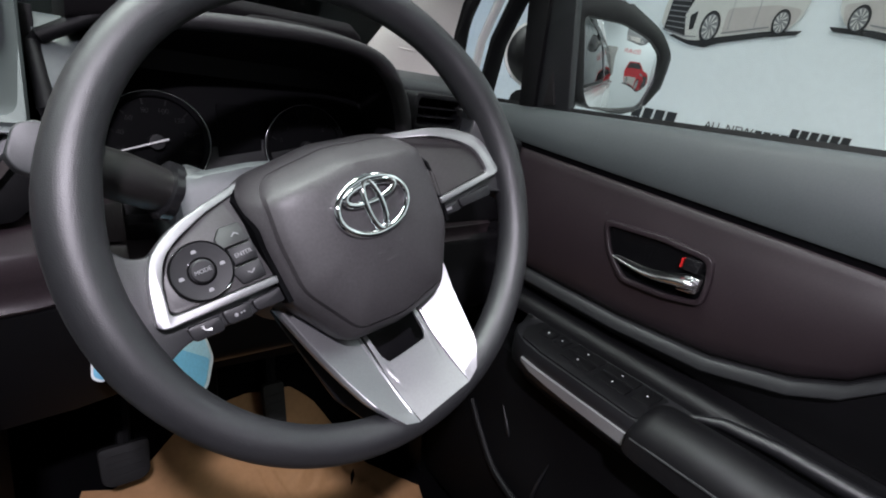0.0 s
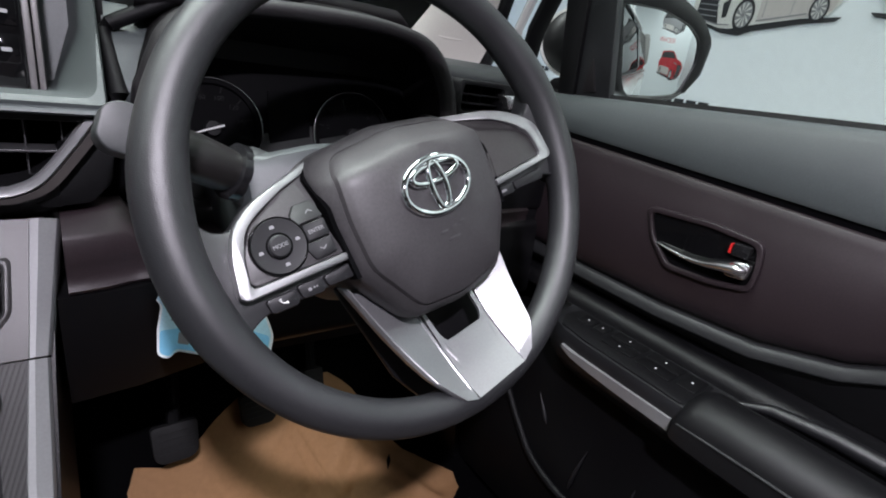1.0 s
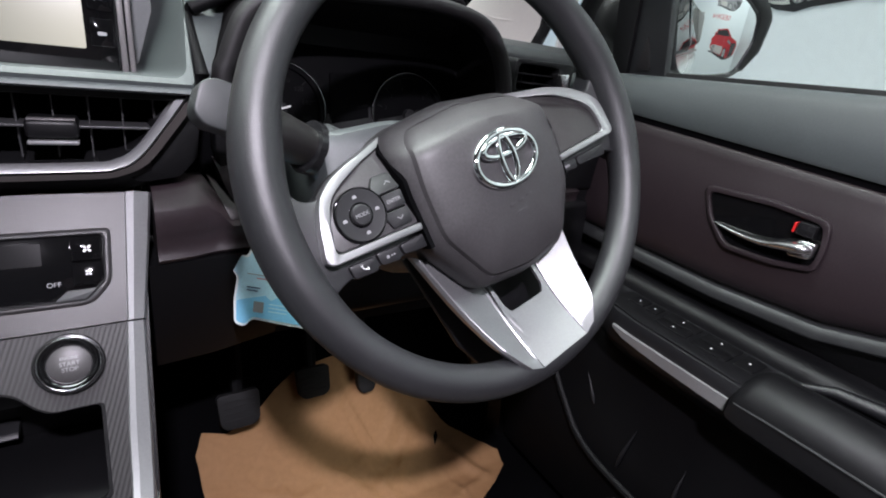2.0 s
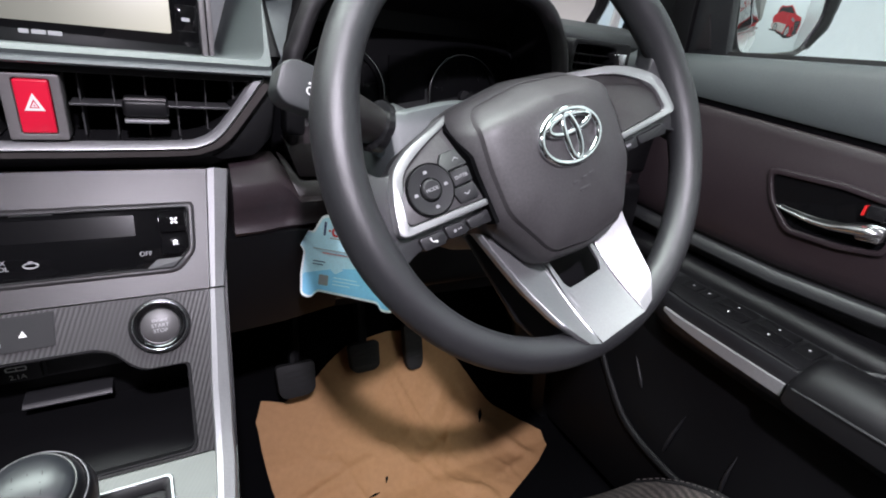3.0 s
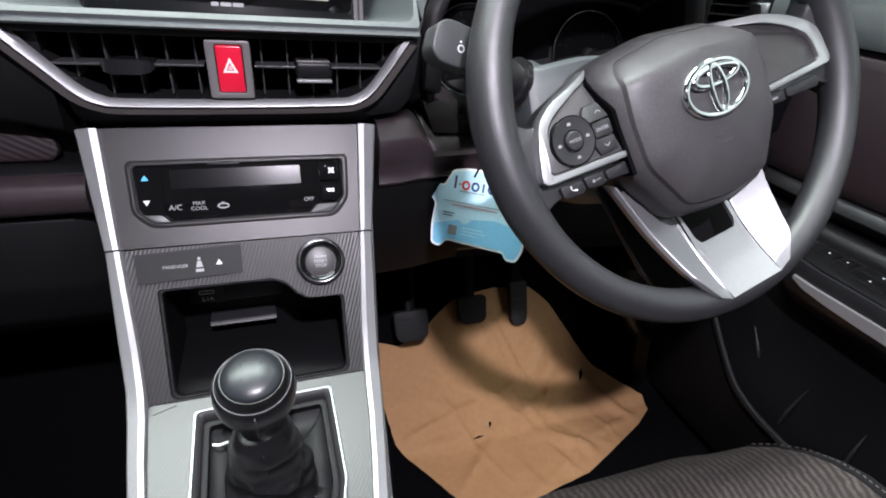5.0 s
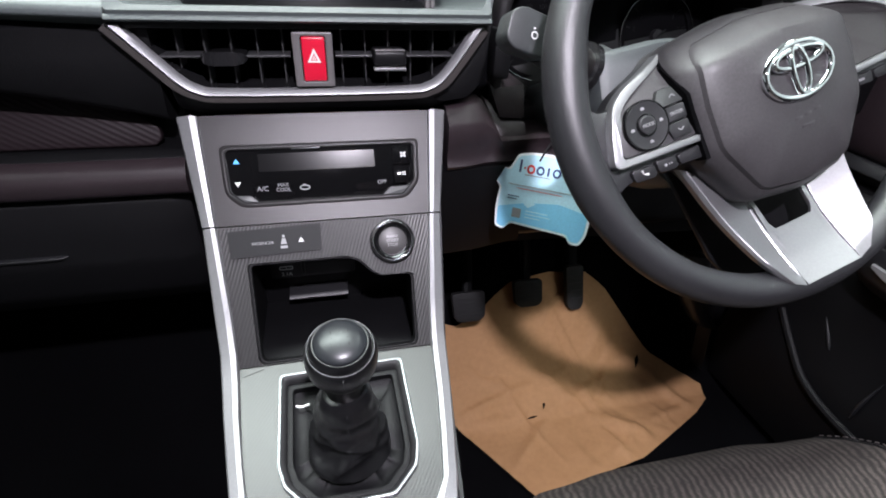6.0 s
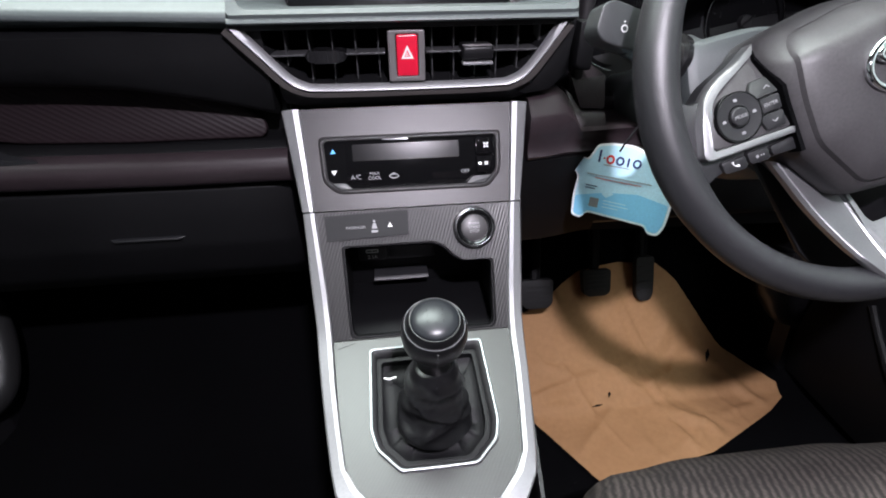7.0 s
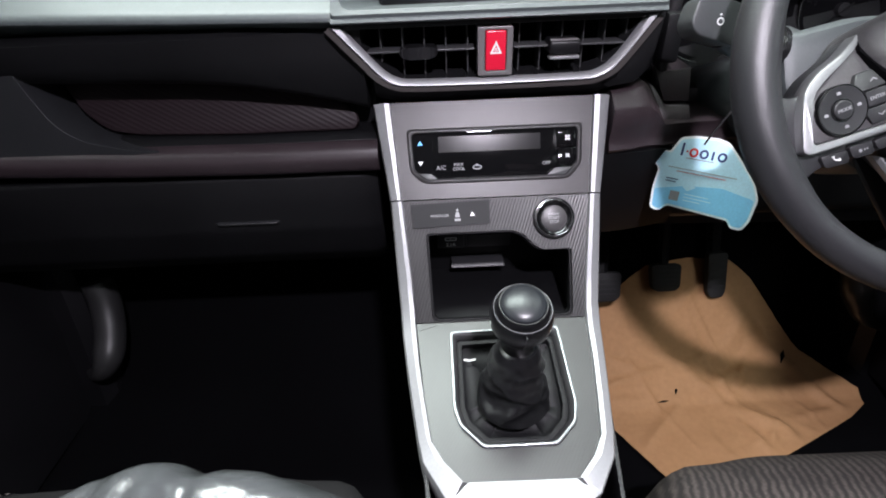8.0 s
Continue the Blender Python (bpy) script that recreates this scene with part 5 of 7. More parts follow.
part("chrome_line", prism([(-0.074, -0.0826), (0.072, -0.0826), (0.073, -0.0818), (-0.075, -0.0818)], -0.0012, 0.0008, 0, 1, MA), LOW_BLACK, ac)
part("display", prism(rounded(rect(-0.0625, -0.0535, 0.0475, -0.0365), 0.001), -0.0012, -0.0006, 0, 1, MB), SCREEN_GLASS, ac, "dark climate display")
part("fan_key", prism(rounded(rect(0.0655, -0.0525, 0.0850, -0.0350), 0.001), -0.0012, 0.0018, 0.0006, 2, MB), PIANO, ac)
part("fan_key", prism(rounded([(0.0655, -0.0715), (0.080, -0.0715), (0.0845, -0.066), (0.0850, -0.0540), (0.0655, -0.0540)], 0.001), -0.0012, 0.0018, 0.0006, 2, MB), PIANO, ac)
part("side_key", prism(rounded([(-0.0905, -0.037), (-0.0895, -0.0725), (-0.0735, -0.0790), (-0.0690, -0.0790), (-0.0690, -0.0345), (-0.0905, -0.0345)], 0.001), -0.0012, -0.0006, 0, 2, MB), PIANO, ac)
part("print", prism([(-0.0850, -0.0450), (-0.0790, -0.0450), (-0.0820, -0.0402)], -0.0007, -0.0002, 0, 1, MB), BLUE_MARK, ac, "blue up arrow")
part("print", prism([(-0.0850, -0.0622), (-0.0822, -0.0670), (-0.0792, -0.0622)], -0.0007, -0.0002, 0, 1, MB), WHITE_MARK, ac)
at = lambda x, s, h=-0.0010: MA @ Matrix.Translation((x, -s, h))
bt = lambda x, s, h=-0.0010: MB @ Matrix.Translation((x, -s, h))
lettering("print", "A/C", 0.0065, bt(-0.0602, 0.0698), GREY_MARK, ac)
lettering("print", "MAX", 0.0048, bt(-0.0413, 0.0668), GREY_MARK, ac)
lettering("print", "COOL", 0.0048, bt(-0.0413, 0.0714), GREY_MARK, ac)
lettering("print", "OFF", 0.0052, bt(0.0533, 0.0690), GREY_MARK, ac)
part("print", ring(oval(0.0050, 0.0026, 20, -0.0214, -0.0702), oval(0.0038, 0.0014, 20, -0.0214, -0.0702), -0.0012, -0.0006, 0, MB), GREY_MARK, ac)
part("print", prism([(-0.0240, -0.0690), (-0.0190, -0.0690), (-0.0205, -0.0668), (-0.0228, -0.0668)], -0.0012, -0.0006, 0, 1, MB), GREY_MARK, ac)
for k in range(6):
    part("key_notch", prism(rounded(rect(-0.058 + 0.0195 * k, -0.0802, -0.0460 + 0.0195 * k, -0.0788), 0.0005), -0.0012, -0.0004, 0.0002, 1, MB), PIANO, ac)
for pts in ([(-0.0905, 0.0750), (-0.0714, 0.0759), (-0.0648, 0.0815), (-0.0655, 0.0835), (-0.0760, 0.0838), (-0.0835, 0.0790)], [(0.0868, 0.0742), (0.0614, 0.0747), (0.0535, 0.0815), (0.0545, 0.0835), (0.0735, 0.0838)]):
    part("panel_foot", prism(rounded(fa(pts), 0.0008, 2), -0.002, 0.0006, 0.0003, 2, MA), STALK_GREY, ac, "grey corner foot")
for cx, cs, r in ((0.0760, 0.0432, 0.0042), (0.0755, 0.0620, 0.0030)):
    for k in range(4):
        m2 = bt(cx, cs, 0.0018) @ pose(0, 0, 0, 0, 0, 90 * k + 45)
        part("print", prism(oval(r * 0.36, r * 0.26, 10, r * 0.48, 0), 0, 0.0003, 0, 1, m2), WHITE_MARK, ac)

CUB = [(-0.0800, 0.1395), (0.0130, 0.1395), (0.0250, 0.1440), (0.0360, 0.1560), (0.0450, 0.1615), (0.0765, 0.1615), (0.0755, 0.2300), (0.0720, 0.2345), (-0.0730, 0.2355), (-0.0768, 0.2310)]
cub = rounded(fa(CUB), 0.004, 3)
carb = fa([(-0.1038, 0.1042), (0.1003, 0.1042), (0.0930, 0.187), (0.0900, SA), (-0.0935, SA), (-0.0965, 0.187)])
part("carbon_plate", window_ring(carb, cub, -0.012, -0.0005, MA), CARBON, con, "dark twill-patterned plate")
part("cubby_lip", ring(cub, [(x * 0.965, -0.19 + (y + 0.19) * 0.955) for x, y in cub], -0.016, -0.0030, 0.0006, MA), LOW_BLACK, con)
# open tray behind the plate
part("tray_back", box(-0.088, 0.512, 0.70, 0.088, 0.520, 0.84, 0.002), LOW_BLACK, con)
part("tray_floor", box(-0.088, 0.395, 0.712, 0.088, 0.515, 0.722, 0.002), LOW_BLACK, con)
for s in (-1, 1):
    part("tray_side", prism(rounded([(0.41, 0.72), (0.52, 0.72), (0.52, 0.84), (0.475, 0.845)], 0.002), 0.083 * s - 0.004, 0.083 * s + 0.004, 0, 1, Matrix(((0, 0, 1, 0), (1, 0, 0, 0), (0, 1, 0, 0), (0, 0, 0, 1)))), LOW_BLACK, con)
part("tray_top", box(-0.088, 0.476, 0.838, 0.088, 0.52, 0.846, 0.001), LOW_BLACK, con)
ub = part("usb_panel", box(-0.068, 0.507, 0.757, 0.022, 0.514, 0.781, 0.002), BUTTON, con, "small charging port panel")
part("usb_port", box(-0.0685, 0.5035, 0.7590, -0.0360, 0.508, 0.7785, 0.0015), BUTTON, ub)
part("print", ring(rounded(rect(-0.0595, 0.7705, -0.0450, 0.7750), 0.0018), rounded(rect(-0.0585, 0.7714, -0.0460, 0.7741), 0.001), -0.5036, -0.5030, 0, YZ), WHITE_MARK, ub)
part("print", box(-0.0525, 0.5030, 0.7712, -0.0519, 0.5036, 0.7743, 0), WHITE_MARK, ub)
lettering("print", "2.1A", 0.0062, fascia(0.5032) @ Matrix.Translation((-0.0522, 0.7645, 0)), WHITE_MARK, ub)
part("usb_blank", box(-0.033, 0.5045, 0.7605, 0.020, 0.508, 0.7770, 0.0015), BUTTON, ub)
part("tray_shelf", swept(rounded([(0.492, 0.7365), (0.490, 0.7395), (0.494, 0.7425), (0.514, 0.7430), (0.514, 0.7365)], 0.001, 2), [-0.052, -0.048, 0.008, 0.012]), BUTTON, con, "thin dark grey shelf")

pp = part("indicator_panel", prism(rounded(fa([(-0.0950, 0.1085), (-0.0100, 0.1060), (-0.0105, 0.1315), (-0.0935, 0.1340)]), 0.001), -0.002, 0.0012, 0, 2, MA), INDICATOR, con, "dark passenger indicator panel")
lettering("print", "PASSENGER", 0.0038, at(-0.0640, 0.1215, 0.0013), GREY_MARK, pp)
part("print", prism(oval(0.0012, 0.0014, 12, -0.0450, -0.1160), 0.0012, 0.0015, 0, 1, MA), GREY_MARK, pp)
part("print", prism([(-0.0478, -0.1235), (-0.0422, -0.1235), (-0.0436, -0.1180), (-0.0464, -0.1180)], 0.0012, 0.0015, 0, 1, MA), GREY_MARK, pp)
part("print", prism(rect(-0.0482, -0.1275, -0.0418, -0.1250), 0.0012, 0.0015, 0, 1, MA), GREY_MARK, pp)
part("print", prism([(-0.0315, -0.1225), (-0.0265, -0.1225), (-0.0290, -0.1180)], 0.0012, 0.0015, 0, 1, MA), WHITE_MARK, pp)

sb = thing("start_button", MA @ Vector((0.058, -0.1287, 0)), "round push-button engine starter with chrome ring", "button")
SB = at(0.058, 0.1287, 0)
part("surround", lathe([(0.0001, -0.004), (0.0222, -0.004), (0.0222, 0.0025), (0.0212, 0.0040), (0.0200, 0.0042), (0.0196, 0.0030), (0.0001, 0.001)], 48, SB), GLOSS_BLACK, sb)
part("chrome_ring", ring(oval(0.0200, 0.0200, 48), oval(0.0184, 0.0184, 48), 0.0005, 0.0046, 0.0007, SB, 3), DARK_CHROME, sb, "thin chrome ring")
part("dark_ring", lathe([(0.0183, 0.0005), (0.0182, 0.0040), (0.0172, 0.0050), (0.0150, 0.0040), (0.0140, 0.0015), (0.0140, 0.0005)], 48, SB), DARK_GLOSS, sb, "dark glossy collar", 60)
cap = part("push_cap", lathe([(0.0001, 0.0), (0.0138, 0.0), (0.0137, 0.0026), (0.0126, 0.0033), (0.0001, 0.0028)], 48, SB), TRIM_CAP, sb, "grey push cap")
for i, w in enumerate(("ENGINE", "START", "STOP")):
    lettering("print", w, 0.0032 if i == 0 else 0.0043, SB @ Matrix.Translation((0, 0.0042 - 0.0042 * i, 0.0030)), GREY_MARK, cap)

# gear panel
BEZ = [(-0.0585, 0.0140), (0.0560, 0.0115), (0.0580, 0.0985), (0.0535, 0.1170), (0.0335, 0.1365), (-0.0335, 0.1370), (-0.0535, 0.1165), (-0.0585, 0.0985)]
bez = rounded(fa(BEZ), 0.004, 3)
rim_in = [(x * 0.955, -0.0745 + (y + 0.0745) * 0.960) for x, y in bez]
bin_ = [(x * 0.890, -0.0745 + (y + 0.0745) * 0.900) for x, y in bez]
gear_plate = fa([(-0.0940, 0.001), (0.0905, 0.001), (0.0815, 0.0915), (0.0755, 0.1300), (0.0485, 0.1662), (-0.0525, 0.1662), (-0.0695, 0.1480), (-0.0793, 0.1300), (-0.0853, 0.0915)])
part("gear_plate", window_ring(gear_plate, [(x * 0.96, -0.0745 + (y + 0.0745) * 0.965) for x, y in bez], -0.010, 0.0, MG), GEAR_TWILL, con, "grey satin plate round the gear lever")
part("gear_bezel", ring(bez, rim_in, -0.002, 0.0034, 0.0010, MG), BEZEL_CHROME, con, "chrome frame round the gaiter")
part("gear_bezel_slope", loft([[MG @ Vector((p[0], p[1], 0.0018)) for p in rim_in], [MG @ Vector((p[0] * 0.5 + q[0] * 0.5, p[1] * 0.5 + q[1] * 0.5, 0.0004)) for p, q in zip(rim_in, bin_)], [MG @ Vector((p[0], p[1], -0.0035)) for p in bin_], [MG @ Vector((p[0], p[1], -0.010)) for p in bin_]], True, False), SLOPE_GREY, con, "dark satin inner slope of the frame", 60)
part("gear_well", ring(bin_, [(x * 0.9, -0.0745 + (y + 0.0745) * 0.9) for x, y in bin_], -0.024, -0.006, 0.001, MG), LOW_BLACK, con)
part("gear_well_floor", prism(bin_, -0.030, -0.024, 0, 1, MG), DEEP, con)
part("joint_line", prism([(-0.0905, -0.0095), (-0.0720, -0.0035), (-0.0720, -0.0042), (-0.0905, -0.0102)], -0.001, 0.0004, 0, 1, MG), BLACK, con)
# side walls of the console down to the tunnel
for s in (-1, 1):
    prof = [(0.56, 0.94), (0.52, 0.915), (0.46, 0.828), (0.400, 0.728), (0.30, 0.700), (0.22, 0.682), (0.205, 0.660), (0.20, 0.36), (0.62, 0.36), (0.62, 0.94)]
    wall = loft([[(s * x, y, z) for y, z in prof] for x in (0.101, 0.105)])
    for v in wall.verts:
        k = 1.0
        if v.co.z > 0.75:
            k = 1 + 0.13 * (v.co.z - 0.75) / 0.19
        elif v.co.y < 0.40:
            k = 1 - 0.22 * (0.40 - v.co.y) / 0.2
        v.co.x *= k
    part("side_wall", wall, BLACK, con)
part("rear_wall", box(-0.082, 0.198, 0.36, 0.082, 0.208, 0.684, 0.004), BLACK, con)

# ======== gear lever ========
gear = thing("gear_lever", MG @ Vector((0, -0.08, -0.015)), "manual gear lever with leather gaiter and grey capped knob", "gear lever")
foot, head = MG @ Vector((0.0, -0.082, -0.012)), Vector((0.0, 0.2985, 0.8200))
axis = (head - foot).normalized()


def crease(w):
    """One fold: a sharp ridge with slack between, over a period of 1."""
    w = w % 1.0
    return (1 - abs(2 * w - 1)) ** 1.6


def gaiter():
    """Leather sock that hangs from the collar, slack and folded slantwise towards its foot."""
    secs = []
    n, m = 44, 72
    for i in range(n + 1):
        t = i / n
        c = foot.lerp(head, t * 0.70)
        wide = float(np.interp(t, [0, 0.12, 0.30, 0.55, 0.78, 0.90, 1.0], [0.0365, 0.0325, 0.0280, 0.0250, 0.0235, 0.0215, 0.0165]))
        slack = float(np.interp(t, [0, 0.15, 0.45, 0.75, 1.0], [0.35, 1.0, 0.9, 0.35, 0.0]))
        row = []
        for j in range(m):
            a = 2 * math.pi * j / m
            wob = 0.22 * noise.noise((math.cos(a) * 1.3, math.sin(a) * 1.3, t * 3.0))
            g = 0.0062 * (crease(a / (2 * math.pi) * 2 + 2.3 * t + wob) - 0.4)
            g += 0.0050 * (crease(-a / (2 * math.pi) * 3 + 1.9 * t + 0.35 + wob) - 0.4) * min(1, 1.6 * (1 - t))
            g += 0.0034 * (crease(3.4 * t + 0.18 * math.sin(2 * a + 1.0) + 0.25 * wob) - 0.4)
            g += 0.0012 * noise.noise((math.cos(a) * 5, math.sin(a) * 5, t * 9))
            r = wide + g * slack
            row.append(c + Vector((r * math.cos(a), r * 1.05 * math.sin(a), 0.0)))
        secs.append(row)
    return loft(secs)


def skirt():
    """Slack leather between the sock and the frame."""
    secs = []
    for k, h in ((1.0, -0.008), (0.92, -0.014), (0.80, -0.0185), (0.66, -0.0175), (0.50, -0.013)):
        row = []
        for j in range(len(bin_)):
            x, y = bin_[j][0], bin_[j][1] + 0.0745
            row.append(MG @ Vector((x * k, -0.0745 - 0.006 * (1 - k) + y * k * (0.70 + 0.30 * k), h + 0.0022 * math.sin(j * 1.1) * (1 - k) * 2)))
        secs.append(row)
    return loft(secs, True, False)


part("gaiter", gaiter(), LEATHER, gear, "creased black leather gaiter", 60)
part("gaiter_skirt", skirt(), LOW_BLACK, gear, "leather skirt of the gaiter", 50)
part("gaiter_seam", tube([foot.lerp(head, 0.70 * t) + Vector((0, -w, 0)) for t, w in ((0.92, 0.0222), (0.80, 0.0245), (0.66, 0.0255))], 0.0006, 6), BUTTON, gear, "stitched seam")
part("gaiter_clip", tube([MG @ Vector((-0.045, -0.0395, -0.0125)), MG @ Vector((-0.040, -0.0415, -0.0115)), MG @ Vector((-0.033, -0.0400, -0.0115))], 0.0011, 8), WHITE_MARK, gear, "small pale clip in the well")
KM = frame_m(head, (1, 0, 0), Vector((0, 1, 0)) - axis * axis.y)
part("collar", lathe([(0.0135, -0.046), (0.0170, -0.044), (0.0172, -0.038), (0.0140, -0.034), (0.0140, -0.022), (0.0165, -0.016), (0.001, -0.014)], 32, KM), GLOSS_LEATHER, gear, "black collar under the knob")
part("collar_ring", lathe([(0.0171, -0.0425), (0.0180, -0.0418), (0.0180, -0.0402), (0.0171, -0.0395)], 32, KM), TRIM_GREY, gear)
KT = KM @ pose(0, 0, 0.0045, 8, 0, 0)
knob = part("knob", lathe([(0.0001, -0.024), (0.0135, -0.0235), (0.0205, -0.017), (0.0252, -0.006), (0.0262, 0.003), (0.0253, 0.0105), (0.0241, 0.0138), (0.0226, 0.0150), (0.0222, 0.0146), (0.0218, 0.0165), (0.0206, 0.0192), (0.0194, 0.0205), (0.0001, 0.0205)], 48, KT), GLOSS_LEATHER, gear, "black leather ball knob", 40)
part("knob_cap", lathe([(0.0188, 0.0195), (0.0187, 0.0210), (0.0176, 0.0226), (0.0125, 0.0248), (0.006, 0.0260), (0.0001, 0.0263)], 40, KT), KNOB_CAP, knob, "dark grey glossy knob cap", 60)
part("knob_ring", lathe([(0.0227, 0.0144), (0.0233, 0.0147), (0.0236, 0.0143), (0.0234, 0.0139)], 48, KT), SILVER, knob, "thin silver ring")
part("knob_seam", box(-0.0003, -0.0264, -0.012, 0.0003, -0.0225, 0.012, 0, KT), BUTTON, knob)
part("knob_ring", lathe([(0.0186, 0.0202), (0.0191, 0.0206), (0.0193, 0.0201), (0.0188, 0.0196)], 48, KT), TRIM_GREY, knob)
for x in (-0.006, 0.0, 0.006):
    part("gate_mark", box(x - 0.00022, -0.006, 0.0232, x + 0.00022, 0.006, 0.02605 - 7.0 * x * x, 0, KT), DIM_MARK, knob, "faint shift pattern line")
part("gate_mark", box(-0.006, -0.00022, 0.0232, 0.006, 0.00022, 0.02605, 0, KT), DIM_MARK, knob)

# ======== footwell: pedals, paper ========
def pedal(name, x, y, z, w, h, lean, label, arm_top):
    p = thing(name, (x, y, z), label, "pedal", "pedals")
    m = frame_m((x, y, z), (1, 0, 0), (0, math.sin(lean), math.cos(lean)))
    pad = part("pad", prism(rounded([(-w * 0.5, h * 0.5), (-w * 0.46, -h * 0.35), (-w * 0.30, -h * 0.5), (w * 0.30, -h * 0.5), (w * 0.46, -h * 0.35), (w * 0.5, h * 0.5)], 0.007, 3), -0.008, 0.008, 0.004, 2, m), RUBBER, p, "black ribbed rubber pad")
    for k in range(4):
        part("rib", prism(rounded(rect(-w * 0.36, -h * 0.28 + k * h * 0.17, w * 0.36, -h * 0.22 + k * h * 0.17), 0.001, 1), 0.007, 0.0098, 0, 1, m), RUBBER, pad)
    part("arm", tube([m @ Vector((0, 0.01, -0.006)), Vector((x + 0.004, y + 0.045, z + 0.07)), Vector(arm_top)], [0.009, 0.010, 0.011], 8), LOW_BLACK, p)
    return p


pedal("clutch_pedal", 0.219, 0.681, 0.546, 0.060, 0.052, 0.45, "black rubber clutch pedal over the paper mat", (0.23, 0.80, 0.75))
pedal("brake_pedal", 0.342, 0.712, 0.537, 0.056, 0.050, 0.45, "black rubber brake pedal over the paper mat", (0.335, 0.80, 0.75))
pedal("accelerator_pedal", 0.436, 0.714, 0.537, 0.036, 0.085, 0.40, "narrow black accelerator pedal over the paper mat", (0.45, 0.80, 0.75))


def paper_sheet():
    """Kraft paper: a grid cut to a worn outline, draped over the floor with creases."""
    out = [(0.158, 0.690), (0.170, 0.710), (0.205, 0.703), (0.250, 0.715), (0.285, 0.733), (0.320, 0.747), (0.400, 0.755), (0.478, 0.750), (0.515, 0.726), (0.576, 0.651), (0.669, 0.577), (0.662, 0.548), (0.622, 0.522), (0.560, 0.494), (0.470, 0.455), (0.272, 0.420), (0.218, 0.510), (0.172, 0.580)]
    rng = random.Random(7)
    folds = []
    for _ in range(30):
        a = rng.choice((0.75, 2.1, 0.2, 2.6)) + rng.uniform(-0.25, 0.25)
        folds.append((rng.uniform(0.2, 0.62), rng.uniform(0.43, 0.72), math.cos(a), math.sin(a), rng.uniform(0.06, 0.20), rng.uniform(0.004, 0.010), rng.uniform(0.006, 0.016)))

    def inside(x, y):
        r = False
        for i in range(len(out)):
            (xa, ya), (xb, yb) = out[i - 1], out[i]
            if (ya > y) != (yb > y) and x < (xb - xa) * (y - ya) / (yb - ya) + xa:
                r = not r
        return r

    def edge_near(x, y):
        best, d0 = None, 1e9
        for i in range(len(out)):
            a, b = Vector(out[i - 1]), Vector(out[i])
            t = max(0, min(1, (Vector((x, y)) - a).dot(b - a) / (b - a).length_squared))
            q = a + (b - a) * t
            d = (q - Vector((x, y))).length
            if d < d0:
                best, d0 = q, d
        return best, d0

    step = 0.0042
    nx, ny = int(0.54 / step), int(0.36 / step)
    bm, grid = bmesh.new(), {}
    for i in range(nx + 1):
        for j in range(ny + 1):
            x, y = 0.145 + i * step, 0.41 + j * step
            ins = inside(x, y)
            q, d = edge_near(x, y)
            if not ins and d > step * 1.05:
                continue
            if not ins or d < step * 0.45:
                x, y = q
                x += 0.0012 * noise.noise((x * 90, y * 90, 3))
            z = floor_z(y) + 0.004 + 0.006 * (noise.noise((x * 9, y * 9, 0.3)) + 0.5) + 0.0015 * noise.noise((x * 40, y * 40, 2))
            for fx, fy, c, s, ln, h, w in folds:
                u, v = (x - fx) * c + (y - fy) * s, -(x - fx) * s + (y - fy) * c
                if abs(u) < ln:
                    z += h * min(1, d / 0.035) * (1 - abs(u) / ln) * max(0, 1 - abs(v) / w)
            grid[i, j] = bm.verts.new((x, y, max(z, floor_z(y) + 0.002)))
    for (i, j) in list(grid):
        q = [grid.get(k) for k in ((i, j), (i + 1, j), (i + 1, j + 1), (i, j + 1))]
        if all(q):
            bm.faces.new(q)
    bmesh.ops.remove_doubles(bm, verts=bm.verts, dist=0.0004)
    return bm


sheet_bm = paper_sheet()
sheet_bm.normal_update()
bmesh.ops.recalc_face_normals(sheet_bm, faces=sheet_bm.faces)
paper = link("paper_mat", sheet_bm, KRAFT, None, "", 60)
tagged(paper, "creased brown kraft paper sheet protecting the driver's footwell", "paper mat")
for (x, y), ln, a in (((0.552, 0.628), 0.017, 1.0), ((0.318, 0.566), 0.013, 0.15), ((0.344, 0.582), 0.010, 1.1)):
    z = min(paper.data.vertices, key=lambda v: (v.co.x - x) ** 2 + (v.co.y - y) ** 2).co.z + 0.0012
    q = Vector((x, y, z))
    sl = 0.5 if y < 0.64 else 1.2
    d = Vector((math.cos(a), math.sin(a), math.sin(a) * sl * 0.9 if y > 0.6 else 0.0)).normalized()
    tear = tube([q - d * ln, q, q + d * ln * 0.7], [0.0004, 0.0040 if x > 0.5 else 0.0024, 0.0004], 6, flat=0.4)
    part("tear", tear, DEEP, paper, "small dark tear")

# ======== hanging card ========
card = thing("hanging_tag", (0.2, 0.493, 0.84), "pale blue car-shaped card tag hanging below the steering column", "tag")
TM = frame_m((0.196, 0.496, 0.838), (0.072, -0.060, 0.003), (0, 0.020, 0.052))
shape = [(-0.0155, -0.0055), (-0.0130, -0.0290), (-0.0026, -0.0312), (0.0045, -0.0222), (0.0213, -0.0228), (0.0690, -0.0240), (0.0726, -0.0312), (0.0840, -0.0312), (0.0890, -0.0200), (0.0905, 0.0040), (0.0840, 0.0180), (0.0765, 0.0280), (0.0700, 0.0350), (0.0500, 0.0560), (0.0390, 0.0590), (0.0160, 0.0580), (0.0015, 0.0545), (-0.0065, 0.0370), (-0.0150, 0.0385), (-0.0230, 0.0345), (-0.0225, 0.0245), (-0.0140, 0.0170)]
part("card", prism(rounded(shape, 0.004, 3), -0.0004, 0.0, 0, 1, TM), CARD_WHITE, card, "white card edge")
